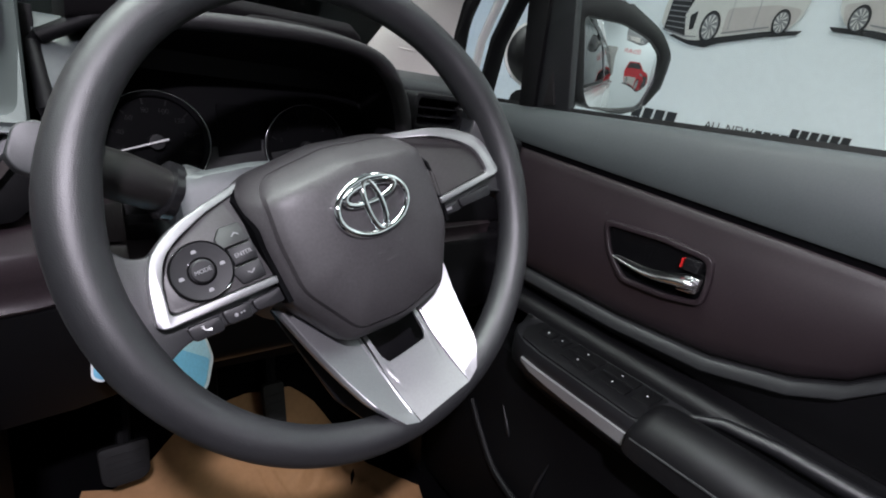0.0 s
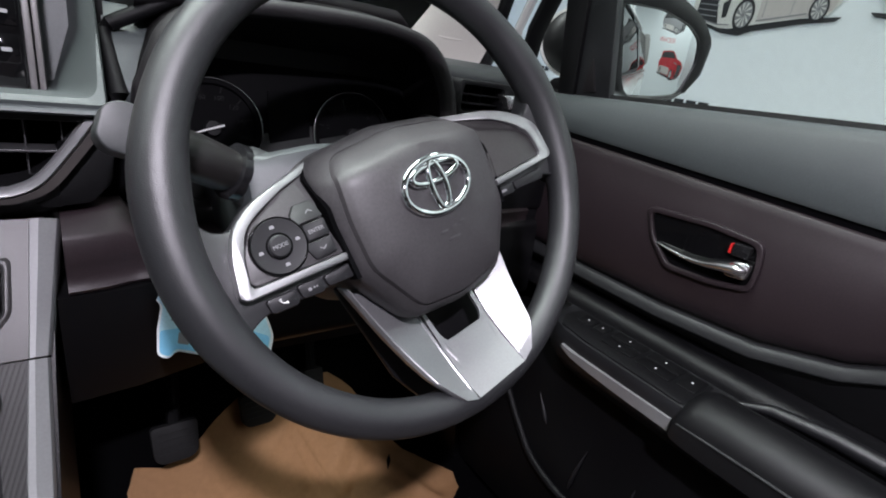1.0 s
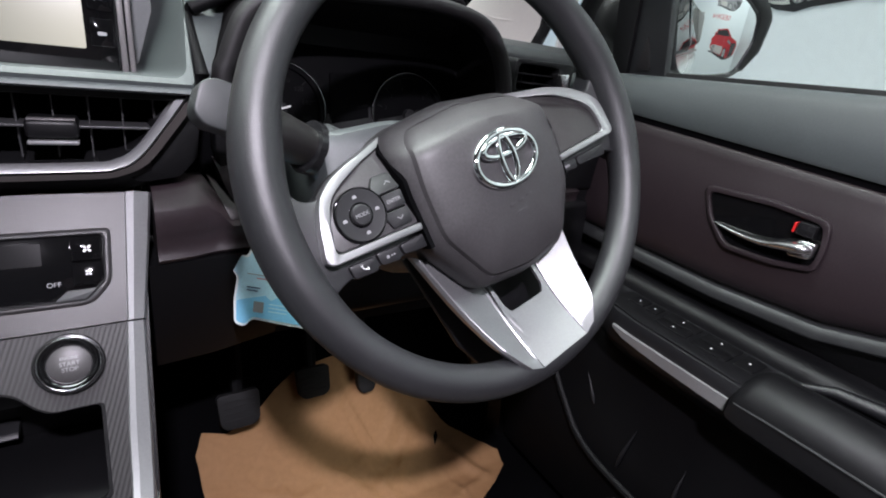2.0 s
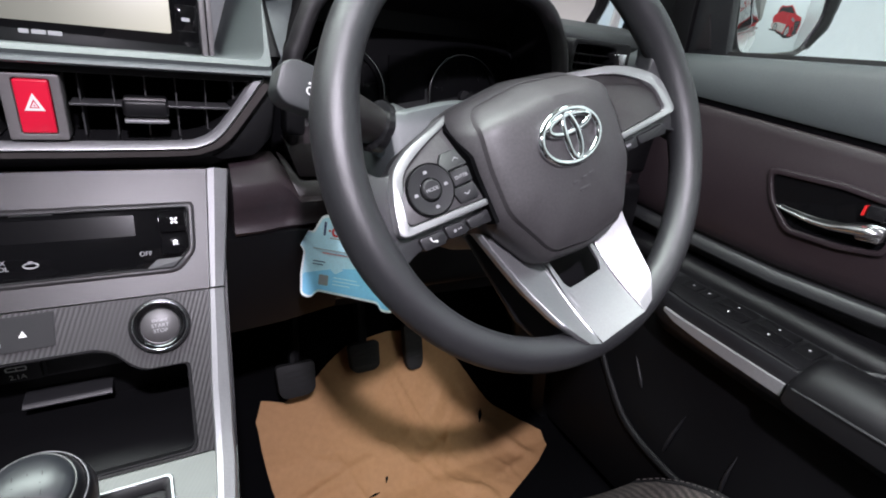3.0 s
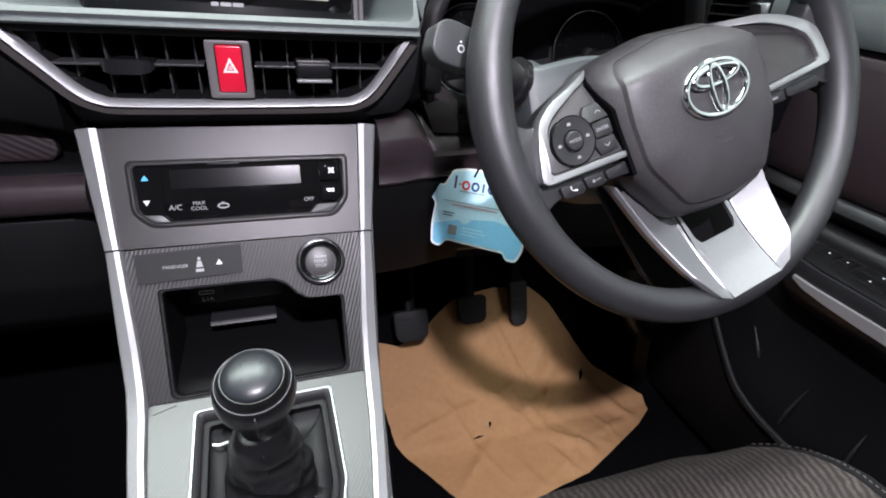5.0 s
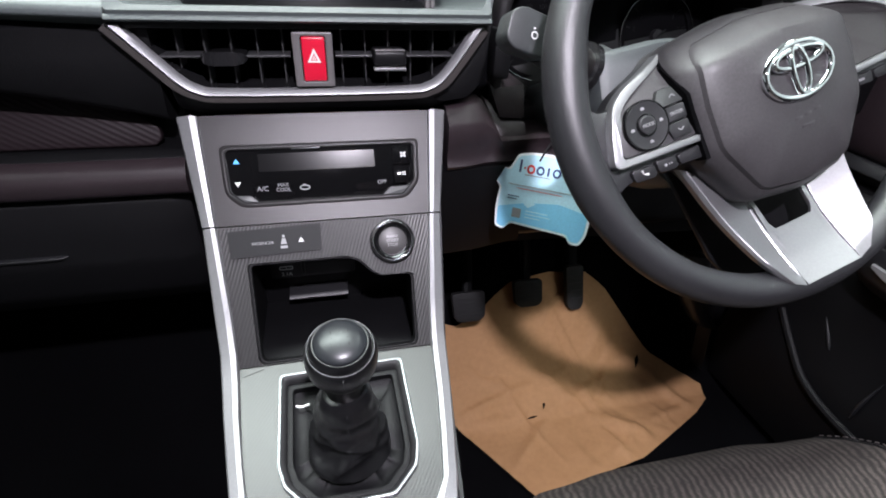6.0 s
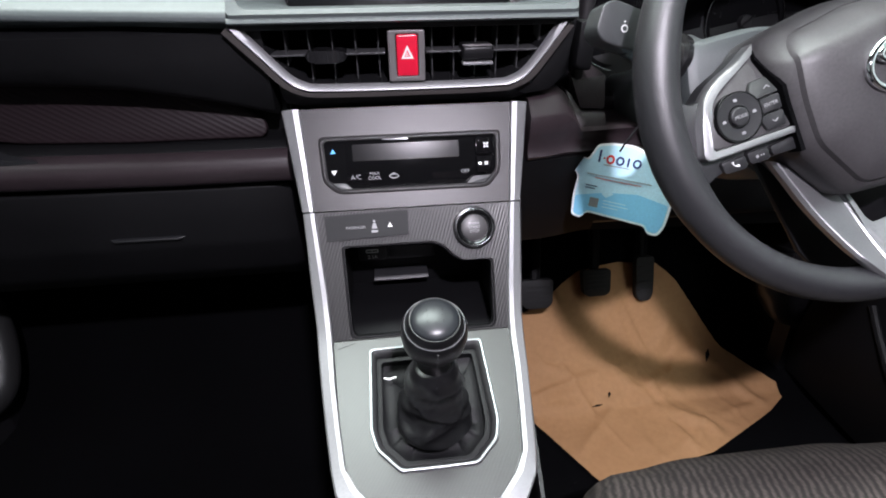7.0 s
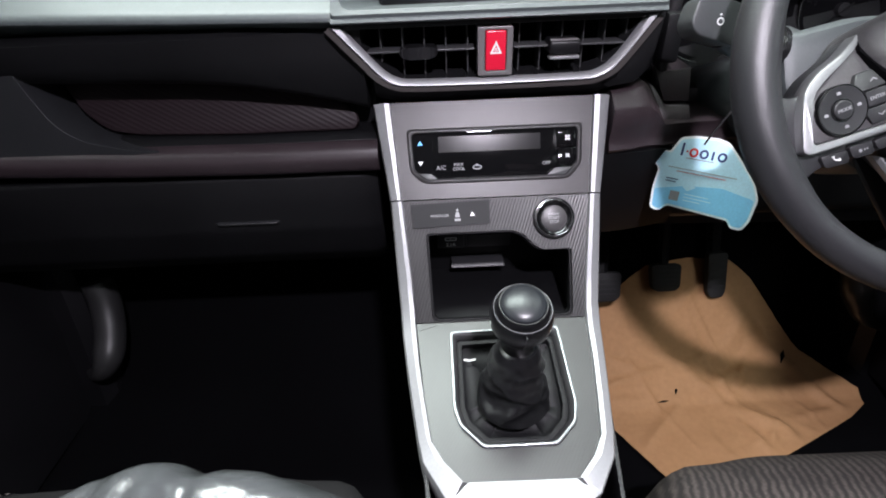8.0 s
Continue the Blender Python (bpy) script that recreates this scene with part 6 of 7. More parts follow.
inner = [(0.036 + (x - 0.036) * 0.955, 0.014 + (y - 0.014) * 0.94) for x, y in shape]
part("print_field", prism(rounded(inner, 0.003, 3), 0.0, 0.0002, 0, 1, TM), CARD_LIGHT, card)
part("print_field", prism(rounded([(-0.0125, -0.006), (-0.0108, -0.0265), (-0.0020, -0.0285), (0.0040, -0.0200), (0.0695, -0.0215), (0.0735, -0.0285), (0.0825, -0.0285), (0.0865, -0.019), (0.0870, 0.003), (0.055, 0.0085), (0.020, 0.0035)], 0.003, 3), 0.0002, 0.0004, 0, 1, TM), CARD_BLUE, card)
part("print", prism(rounded(rect(0.0050, 0.0352, 0.0073, 0.0490), 0.0008, 2), 0.0002, 0.0004, 0, 1, TM), NAVY, card)
part("print", prism(oval(0.0011, 0.0011, 14, 0.0112, 0.0405), 0.0002, 0.0004, 0, 1, TM), RED_MARK, card)
for cx, m2 in ((0.0180, RED_MARK), (0.0285, NAVY), (0.0465, NAVY)):
    part("print", ring(oval(0.0046, 0.0050, 28, cx, 0.0400), oval(0.0024, 0.0028, 28, cx, 0.0400), 0.0002, 0.0004, 0, TM), m2, card)
part("print", prism(rounded(rect(0.0362, 0.0352, 0.0384, 0.0448), 0.0008, 2), 0.0002, 0.0004, 0, 1, TM), NAVY, card)
for x0, x1, y, h, m2 in ((-0.004, 0.066, 0.0208, 0.0007, GREY_MARK), (0.006, 0.056, 0.0175, 0.0006, RED_MARK), (0.012, 0.040, 0.0330, 0.0009, GREY_MARK), (-0.003, 0.010, 0.0080, 0.0009, NAVY), (-0.003, 0.008, 0.0050, 0.0009, NAVY), (0.020, 0.045, -0.0060, 0.0010, CARD_LIGHT), (0.020, 0.048, -0.0095, 0.0010, CARD_LIGHT), (0.020, 0.038, -0.0130, 0.0010, CARD_LIGHT)):
    part("print", prism(rect(x0, y, x1, y + h), 0.0004, 0.0006, 0, 1, TM), m2, card)
part("print", prism(rounded(rect(0.0050, -0.0150, 0.0150, -0.0045), 0.0005, 1), 0.0004, 0.0006, 0, 1, TM), GREY_MARK, card, "plain grey square")
part("print", prism(rounded([(0.016, 0.002), (0.024, 0.0055), (0.030, 0.0035), (0.022, -0.002)], 0.001), 0.0004, 0.0006, 0, 1, TM), CARD_LIGHT, card)
part("cord", tube([TM @ Vector((0.026, 0.0505, 0.001)), TM @ Vector((0.030, 0.060, 0.004)), Vector((0.262, 0.50, 0.945))], 0.0012, 6), BLACK, card, "thin black cord")

# ======== driver's door ========
door = thing("driver_door", (0.76, 0.2, 0.40), "closed driver's door with aubergine padding and black armrest", "car door")
YD = lambda x: frame_m((x, 0, 0), (0, -1, 0), (0, 0, 1))   # (-y, z), height towards the cabin
z_belt = lambda y: 1.107 - 0.046 * y
z_seam = lambda y: 0.997 + 0.045 * y


def z_low(y):
    return float(np.interp(y, [-0.8, -0.02, 0.06, 0.10, 0.14, 0.22, 0.34, 0.50, 0.66], [0.97, 0.965, 0.935, 0.895, 0.874, 0.853, 0.845, 0.846, 0.85]))


yd = [-0.80, -0.5, -0.2, -0.02, 0.03, 0.06, 0.08, 0.10, 0.12, 0.14, 0.18, 0.22, 0.28, 0.34, 0.42, 0.50, 0.58, 0.66, 0.69]
secs = [[(0.800, y, z_belt(y) - 0.004), (0.782, y, z_belt(y)), (0.764, y, z_belt(y) - 0.003), (0.752, y, z_belt(y) - 0.014), (0.742, y, (z_belt(y) + z_seam(y)) / 2), (0.739, y, z_seam(y) + 0.0105), (0.7415, y, z_seam(y) + 0.0058), (0.800, y, z_seam(y) + 0.0055)] for y in yd]
part("upper_pad", loft([[Vector(p) for p in s] for s in secs]), DASH_GREY, door, "grey padded door top", 60)
part("belt_seal", loft([[(0.815, y, z_belt(y) - 0.006), (0.815, y, z_belt(y) + 0.005), (0.792, y, z_belt(y) + 0.006), (0.785, y, z_belt(y) - 0.004)] for y in yd]), LOW_BLACK, door, "black window seal")
part("seam_gap", loft([[(0.80, y, z_seam(y) + 0.012), (0.745, y, z_seam(y) + 0.012), (0.745, y, z_seam(y) - 0.008), (0.80, y, z_seam(y) - 0.008)] for y in yd]), DEEP, door)


def skin_x(y, z):
    """Inner face of the soft panel: bulged in the middle of its height."""
    a, b = z_seam(y) - 0.004, z_low(y)
    t = max(0, min(1, (z - b) / max(0.01, a - b)))
    return 0.742 - 0.014 * math.sin(math.pi * min(1, t * 1.0)) ** 0.7


HOLE = [(-0.3790, 0.9590), (-0.3048, 0.9635), (-0.2500, 0.9600), (-0.2445, 0.9371), (-0.2455, 0.9135), (-0.2844, 0.9055), (-0.3379, 0.9030), (-0.3650, 0.9280)]
secs = []
for y in yd:
    a, b = z_seam(y) - 0.0025, z_low(y)
    zs = [a - (a - b) * k / 12 for k in range(13)]
    secs.append([Vector((0.80, y, a))] + [Vector((0.7415, y, a)), Vector((0.7385, y, a - 0.003))] + [Vector((skin_x(y, z), y, z)) for z in zs[1:-1]] + [Vector((0.742, y, b + 0.004)), Vector((0.747, y, b)), Vector((0.80, y, b))])
soft = part("soft_panel", loft(secs), BROWN, door, "aubergine padded door panel", 50)
# handle set into the panel
hole = rounded(HOLE[::-1], 0.008, 3)
hm = YD(0.7265)
big = [(-0.3085 + (x + 0.3085) * 1.10, 0.9325 + (y - 0.9325) * 1.22) for x, y in hole]
handle = part("inner_handle", ring(big, hole, -0.010, 0.0035, 0.003, hm, 3), BROWN, door, "door opener in a dark recess")
part("recess", prism([(-0.3085 + (x + 0.3085) * 0.995, 0.9325 + (y - 0.9325) * 0.995) for x, y in hole], -0.008, -0.0005, 0, 1, hm), PIANO, handle, "glossy black recess")
lev = curve([(-0.3590, 0.9245, 0.0035), (-0.3380, 0.9225, 0.0060), (-0.3150, 0.9215, 0.0080), (-0.2930, 0.9235, 0.0095), (-0.2740, 0.9285, 0.0105), (-0.2570, 0.9320, 0.0105), (-0.2490, 0.9325, 0.0085)], 4)
wid = np.interp(np.arange(len(lev)), np.arange(7) * 4, [0.0018, 0.0034, 0.0046, 0.0062, 0.0095, 0.0112, 0.0070])
part("lever", tube([hm @ p for p in lev], [float(w) for w in wid], 20, flat=0.6), SATIN_CHROME, handle, "curved chrome lever", 70)
part("lever_grip", prism(rounded([(-0.2700, 0.9290), (-0.2690, 0.9200), (-0.2470, 0.9225), (-0.2460, 0.9405), (-0.2620, 0.9400)], 0.003), 0.003, 0.0125, 0.003, 3, hm), SATIN_CHROME, handle, "broad bright end of the lever", 60)
part("lock_knob", prism(rounded(rect(-0.2705, 0.9440, -0.2520, 0.9585), 0.002), -0.001, 0.010, 0.002, 2, hm), GLOSS_BLACK, handle)
part("lock_mark", prism(rect(-0.2745, 0.9450, -0.2720, 0.9560), 0.0, 0.0085, 0.0004, 1, hm), RED_MARK, handle, "red lock mark")
# shiny ledge under the soft panel, concave cut, armrest
secs = []
for y in yd:
    b = z_low(y)
    zb = min(b, 0.85)
    zr = 0.803 if y > 0 else 0.80
    secs.append([Vector(p) for p in ((0.800, y, b + 0.01), (0.752, y, b + 0.003), (0.7490, y, b - 0.0012), (0.7470, y, b - 0.004), (0.7440, y, b - 0.010), (0.7430, y, b - 0.018), (0.7470, y, b - 0.026), (0.758, y, zb - 0.0355), (0.766, y, zr + 0.004), (0.758, y, zr), (0.748, y, zr + 0.001), (0.740, y, zr - 0.001), (0.734, y, zr - 0.006), (0.731, y, zr - 0.014), (0.731, y, zr - 0.022), (0.800, y, zr - 0.03))])
part("ledge", loft(secs), ARM_BLACK, door, "black ledge above the armrest", 60)
part("ledge_strip", loft([[Vector(p) for p in ((0.750, y, z_low(y) - 0.0030), (0.7425, y, z_low(y) - 0.0035), (0.7405, y, z_low(y) - 0.0050), (0.7352, y, z_low(y) - 0.0165), (0.7356, y, z_low(y) - 0.0185), (0.7400, y, z_low(y) - 0.0205), (0.750, y, z_low(y) - 0.0205))] for y in yd]), STRIP_GREY, door, "satin dark grey strip along the ledge", 60)
arm = [(y, x0) for y, x0 in ((-0.78, 0.655), (-0.3, 0.652), (0.10, 0.650), (0.235, 0.650), (0.30, 0.651), (0.38, 0.653), (0.415, 0.657), (0.440, 0.668), (0.458, 0.686), (0.470, 0.735))]
secs = [[Vector(p) for p in ((0.79, y, 0.788), (0.738, y, 0.788), (0.730, y, 0.783), (x0 + 0.018, y, 0.780), (x0 + 0.008, y, 0.777), (x0 + 0.0045, y, 0.766), (x0 + 0.0055, y, 0.758), (x0 + 0.0065, y, 0.738), (x0 + 0.030, y, 0.712), (0.79, y, 0.69))] for y, x0 in arm]
part("armrest", loft(secs), LEDGE, door, "black armrest", 45)
sil = [(0.244, 0.6540, 0.7415), (0.28, 0.6542, 0.7420), (0.32, 0.6545, 0.7430), (0.36, 0.6550, 0.7450), (0.392, 0.6558, 0.7480), (0.412, 0.6590, 0.7530)]
part("armrest_trim", loft([[Vector(p) for p in ((x + 0.010, y, 0.7590), (x + 0.001, y, 0.7592), (x - 0.0012, y, 0.7585), (x - 0.0004, y, zb + 0.0008), (x + 0.0008, y, zb), (x + 0.010, y, zb))] for y, x, zb in sil]), SILVER, door, "satin silver strip on the armrest edge", 45)
# rear arm pad with pull cup
secs = []
for y, k in ((0.2385, 0.55), (0.234, 0.85), (0.220, 1.0), (0.15, 1.05), (0.0, 1.05), (-0.3, 1.0), (-0.75, 1.0)):
    secs.append([Vector((0.646 + 0.033 + (x - 0.033) * (0.9 + 0.1 * k), y, 0.752 + (z - 0.752) * k)) for x, z in ((-0.004, 0.742), (-0.006, 0.768), (0.0, 0.786), (0.012, 0.797), (0.034, 0.801), (0.052, 0.797), (0.062, 0.786), (0.064, 0.76))])
part("arm_pad", loft(secs), ARM_BLACK, door, "padded black arm pad with pull cup", 60)
part("arm_piping", tube([(0.6410, 0.2325, 0.7655), (0.6394, 0.200, 0.7675), (0.6388, 0.150, 0.7690), (0.6388, 0.0, 0.7700), (0.640, -0.3, 0.7690), (0.640, -0.74, 0.7690)], 0.0015, 8), STRIP_GREY, door, "thin piping along the arm pad")
part("pull_bar", tube([(0.712, 0.205, 0.789), (0.722, 0.175, 0.797), (0.728, 0.12, 0.801), (0.731, 0.0, 0.802), (0.731, -0.3, 0.80)], [0.003, 0.007, 0.009, 0.010, 0.010], 12), LEDGE, door, "rounded pull edge")
# flat near-black sheet painting the shade inside the cup
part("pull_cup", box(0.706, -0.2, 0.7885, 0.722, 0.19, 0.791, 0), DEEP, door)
# switches
XY = Matrix(((0, 1, 0, 0), (-1, 0, 0, 0), (0, 0, 1, 0), (0, 0, 0, 1)))   # (-y, x)


def settle(bm):
    """Lay a piece of the switch panel on the sloping armrest."""
    for v in bm.verts:
        v.co.z -= 0.0010 + 0.0030 * max(0, (0.730 - v.co.x) / 0.062)
    return bm


sw = part("switch_panel", settle(prism(rounded([(-0.445, 0.700), (-0.43, 0.672), (-0.385, 0.664), (-0.240, 0.660), (-0.236, 0.728), (-0.44, 0.732)][::-1], 0.006), 0.7806, 0.7845, 0.0004, 2, XY)), ARM_BLACK, door, "black switch panel")
for a, b, c, d in ((-0.425, 0.700, -0.402, 0.724), (-0.398, 0.700, -0.380, 0.724), (-0.372, 0.684, -0.325, 0.704), (-0.372, 0.707, -0.325, 0.728), (-0.318, 0.684, -0.272, 0.704), (-0.318, 0.707, -0.272, 0.728), (-0.266, 0.690, -0.243, 0.726)):
    key = part("switch", settle(prism(rounded(rect(a, b, c, d), 0.002), 0.783, 0.7858, 0.001, 2, XY)), LOW_BLACK, sw)
    part("print", settle(prism(rounded(rect((a + c) / 2 - 0.0018, (b + d) / 2 - 0.0014, (a + c) / 2 + 0.0008, (b + d) / 2 + 0.0014), 0.0008, 1), 0.7857, 0.7862, 0, 1, XY)), WHITE_MARK, key)
# lower door skin and pocket
secs = [[Vector(p) for p in ((0.79, y, 0.72), (0.715, y, 0.715), (0.706, y, 0.66), (0.702, y, 0.60), (0.690, y, 0.56), (0.684, y, 0.50), (0.690, y, 0.44), (0.70, y, 0.385), (0.79, y, 0.38))] for y in (-0.8, -0.3, 0.1, 0.4, 0.60)]
part("lower_skin", loft(secs), DOOR_LOW, door, "black lower door panel", 50)
pk = curve([(0.700, 0.52, 0.60), (0.690, 0.475, 0.565), (0.682, 0.42, 0.53), (0.680, 0.33, 0.515), (0.680, 0.1, 0.51), (0.682, -0.3, 0.51)], 5)
part("pocket_lip", tube(pk, 0.006, 8), LOW_BLACK, door, "rounded lip of the door pocket")
for a, b, c in (((0.7045, 0.458, 0.632), (0.7015, 0.441, 0.610), (0.6995, 0.428, 0.592)), ((0.7005, 0.350, 0.602), (0.6885, 0.3525, 0.566), (0.6860, 0.3545, 0.534)), ((0.7005, 0.270, 0.602), (0.6890, 0.268, 0.572), (0.6865, 0.2650, 0.545))):
    part("rib", tube(curve([a, b, c], 3), [0.0006, 0.0012, 0.0020, 0.0026, 0.0030, 0.0026, 0.0010], 8), LEDGE, door)
part("door_core", loft([[(0.800, y, 0.36), (0.822, y, 0.36), (0.822, y, z_belt(y) - 0.01), (0.800, y, z_belt(y) - 0.01)] for y in (-0.8, 0.69)]), BLACK, door)
# window frame
part("division_bar", prism(rounded([(-0.622, 1.070), (-0.649, 1.236), (-0.655, 1.34), (-0.616, 1.34), (-0.606, 1.236), (-0.592, 1.070)][::-1], 0.004), -0.012, 0.012, 0.003, 2, YD(0.79)), LOW_BLACK, door, "black window division bar")
part("sail_panel", prism(rounded([(-0.604, 1.070), (-0.616, 1.236), (-0.620, 1.34), (-0.580, 1.34), (-0.562, 1.236), (-0.528, 1.070)][::-1], 0.004), -0.010, 0.004, 0.003, 2, YD(0.79)), DUSK, door, "dark grey mirror mounting panel")
part("sail_inset", prism(rounded([(-0.580, 1.086), (-0.574, 1.135), (-0.556, 1.088)][::-1], 0.002), -0.002, 0.0025, 0.001, 2, YD(0.785)), PANEL_GREY, door)
part("frame_front", tube([(0.80, 0.735, 1.06), (0.785, 0.705, 1.17), (0.76, 0.61, 1.32), (0.70, 0.30, 1.49), (0.675, 0.0, 1.525), (0.67, -0.72, 1.53)], 0.016, 10, flat=0.8), LOW_BLACK, door, "black window frame")
part("frame_outer", tube([(0.80, 0.775, 1.06), (0.785, 0.748, 1.17), (0.765, 0.66, 1.32), (0.71, 0.33, 1.49)], 0.008, 10), BODY_WHITE, door, "white painted pillar edge")
part("frame_inner", tube([(0.775, 0.815, 1.05), (0.765, 0.795, 1.17), (0.745, 0.70, 1.32), (0.69, 0.36, 1.49)], 0.014, 10), GLOSS_BLACK, door)

dp = part("window_pane", loft([[(x0 + k, y, z) for y, z, x0 in ((0.600, 1.085, 0.803), (-0.74, 1.125, 0.803), (-0.72, 1.515, 0.679), (0.0, 1.515, 0.683), (0.30, 1.475, 0.705), (0.610, 1.275, 0.768))] for k in (0.0, 0.004)]), SIDE_GLASS, door, "raised clear window pane")
dp.visible_shadow = False
# passenger's door, plain
pdoor = thing("passenger_door", (-0.76, 0.0, 0.4), "closed passenger door with dark plain trim", "car door")
part("panel", loft([[(-0.80, y, 0.36), (-0.72, y, 0.37), (-0.715, y, 0.70), (-0.735, y, 0.85), (-0.74, y, 1.0), (-0.77, y, z_belt(y)), (-0.81, y, z_belt(y))] for y in (-0.8, 0.0, 0.69)]), BLACK, pdoor, "dark door panel", 50)
part("armrest", loft([[(-0.75, y, 0.79), (-0.65, y, 0.78), (-0.645, y, 0.76), (-0.66, y, 0.72), (-0.75, y, 0.69)] for y in (-0.78, 0.30)]), BLACK, pdoor)
part("window_frame", tube([(-0.80, 0.735, 1.06), (-0.785, 0.705, 1.17), (-0.76, 0.61, 1.32), (-0.70, 0.30, 1.49), (-0.675, 0.0, 1.525), (-0.67, -0.72, 1.53)], 0.016, 10), GLOSS_BLACK, pdoor)
# kick trims beside the feet
def kick_trim(s, who):
    kick = thing("kick_trim", (0.72 * s, 0.62, 0.40), "black side trim of the " + who + " footwell", "trim", kind="structure")
    line = [(0.642, 0.662, 0.620), (0.637, 0.650, 0.575), (0.634, 0.622, 0.528), (0.641, 0.594, 0.492), (0.674, 0.602, 0.463), (0.725, 0.645, 0.440)]
    if s > 0:
        line = line[:2] + [(0.638, 0.634, 0.545), (0.655, 0.622, 0.505), (0.700, 0.618, 0.475)]
    part("panel", swept(rounded([(0.60, 0.36), (0.64, 0.60), (0.66, 0.82), (0.90, 0.82), (0.90, 0.36)], 0.02, 3), [s * 0.76, s * 0.69, s * 0.675], lambda x, y, z: (x, y + (0.02 if abs(x) < 0.68 else 0), z)), BLACK, kick)
    path = curve([(s * x, y, z) for x, y, z in line], 5)
    taper = [0.024 * (1 - 0.85 * max(0, (i / (len(path) - 1) - 0.50) / 0.50)) for i in range(len(path))]
    part("sill_corner", tube(path, taper, 16), SILL_GLOSS, kick, "rounded glossy sill corner")


kick_trim(-1, "passenger")
kick_trim(1, "driver")

# ======== outside mirror ========
mir = thing("side_mirror", (0.90, 0.62, 1.08), "black outside door mirror reflecting the showroom", "mirror")
MM = frame_m((0.985, 0.593, 1.15), (0.878, -0.479, 0), (0, -0.012, 1))
gl = [(-0.0916, 0.0868), (-0.0155, 0.0859), (0.0395, 0.0698), (0.0675, 0.0481), (0.0723, 0.0082), (0.0553, -0.0444), (0.012, -0.054), (-0.0455, -0.0596), (-0.0597, -0.037)]
ho = [(-0.1245, 0.1086), (-0.0082, 0.1298), (0.063, 0.0831), (0.0953, 0.0508), (0.0944, 0.0117), (0.0684, -0.0486), (-0.0185, -0.0666), (-0.0605, -0.0698)]
go, hh = rounded(gl[::-1], 0.012, 4), rounded(ho[::-1], 0.020, 4)
gc = Vector((sum(p[0] for p in go) / len(go), sum(p[1] for p in go) / len(go)))
hh = [tuple(gc + (Vector(p) - gc) * min(1.6, max(1.05, min((Vector(q) - gc).length / max(1e-6, (Vector(p) - gc).length) for q in hh if (Vector(q) - gc).normalized().dot((Vector(p) - gc).normalized()) > 0.97) if any((Vector(q) - gc).normalized().dot((Vector(p) - gc).normalized()) > 0.97 for q in hh) else 1.15))) for p in go]
dome_z = lambda x, y: 0.001 - ((x - gc.x) ** 2 + (y - gc.y) ** 2) / 2.2
rings = [[MM @ Vector((gc.x + (px - gc.x) * k, gc.y + (py - gc.y) * k, dome_z(gc.x + (px - gc.x) * k, gc.y + (py - gc.y) * k))) for px, py in go] for k in (1.04, 0.85, 0.65, 0.45, 0.25, 0.02)]
back = [[MM @ Vector((px, py, -0.014)) for px, py in go]]
part("glass", loft(back + rings), MIRROR, mir, "convex mirror glass")
secs = []
for k, h in ((0.0, -0.008), (0.0, 0.004), (0.55, 0.0065), (1.0, 0.001), (1.03, -0.02), (1.0, -0.05), (0.86, -0.085), (0.6, -0.112), (0.3, -0.122)):
    secs.append([MM @ Vector((a[0] + (b[0] - a[0]) * min(k, 1.0) if h > -0.03 else b[0] * k, a[1] + (b[1] - a[1]) * min(k, 1.0) if h > -0.03 else b[1] * k, h)) for a, b in zip(go, hh)])
part("housing", loft(secs), BLACK, mir, "black mirror housing", 60)
shell = lathe([(0.02, -0.034), (0.055, -0.028), (0.074, -0.010), (0.078, 0.0), (0.0775, 0.006), (0.001, 0.010)], 40, frame_m((0.945, 0.742, 1.168), (0.80, -0.60, 0), (0, 0, 1)) @ Matrix.Diagonal((1, 0.86, 1, 1)))
part("shell_rim", shell, BODY_WHITE, mir, "white painted back shell of the mirror", 60)
part("shell_core", lathe([(0.001, 0.0), (0.0725, 0.007), (0.070, 0.016), (0.050, 0.026), (0.001, 0.030)], 40, frame_m((0.945, 0.742, 1.168), (0.80, -0.60, 0), (0, 0, 1)) @ Matrix.Diagonal((1, 0.86, 1, 1))), BLACK, mir, "", 60)
part("arm", tube([(0.80, 0.645, 1.080), (0.87, 0.660, 1.080), (0.94, 0.665, 1.10)], [0.022, 0.02, 0.028], 12), BLACK, mir)

# ======== seats ========
SIDE_CLOTH = mat("plain_black_cloth", (0.0075, 0.0072, 0.0076), 0.85, bump=0.5, bscale=900, spec=0.2)


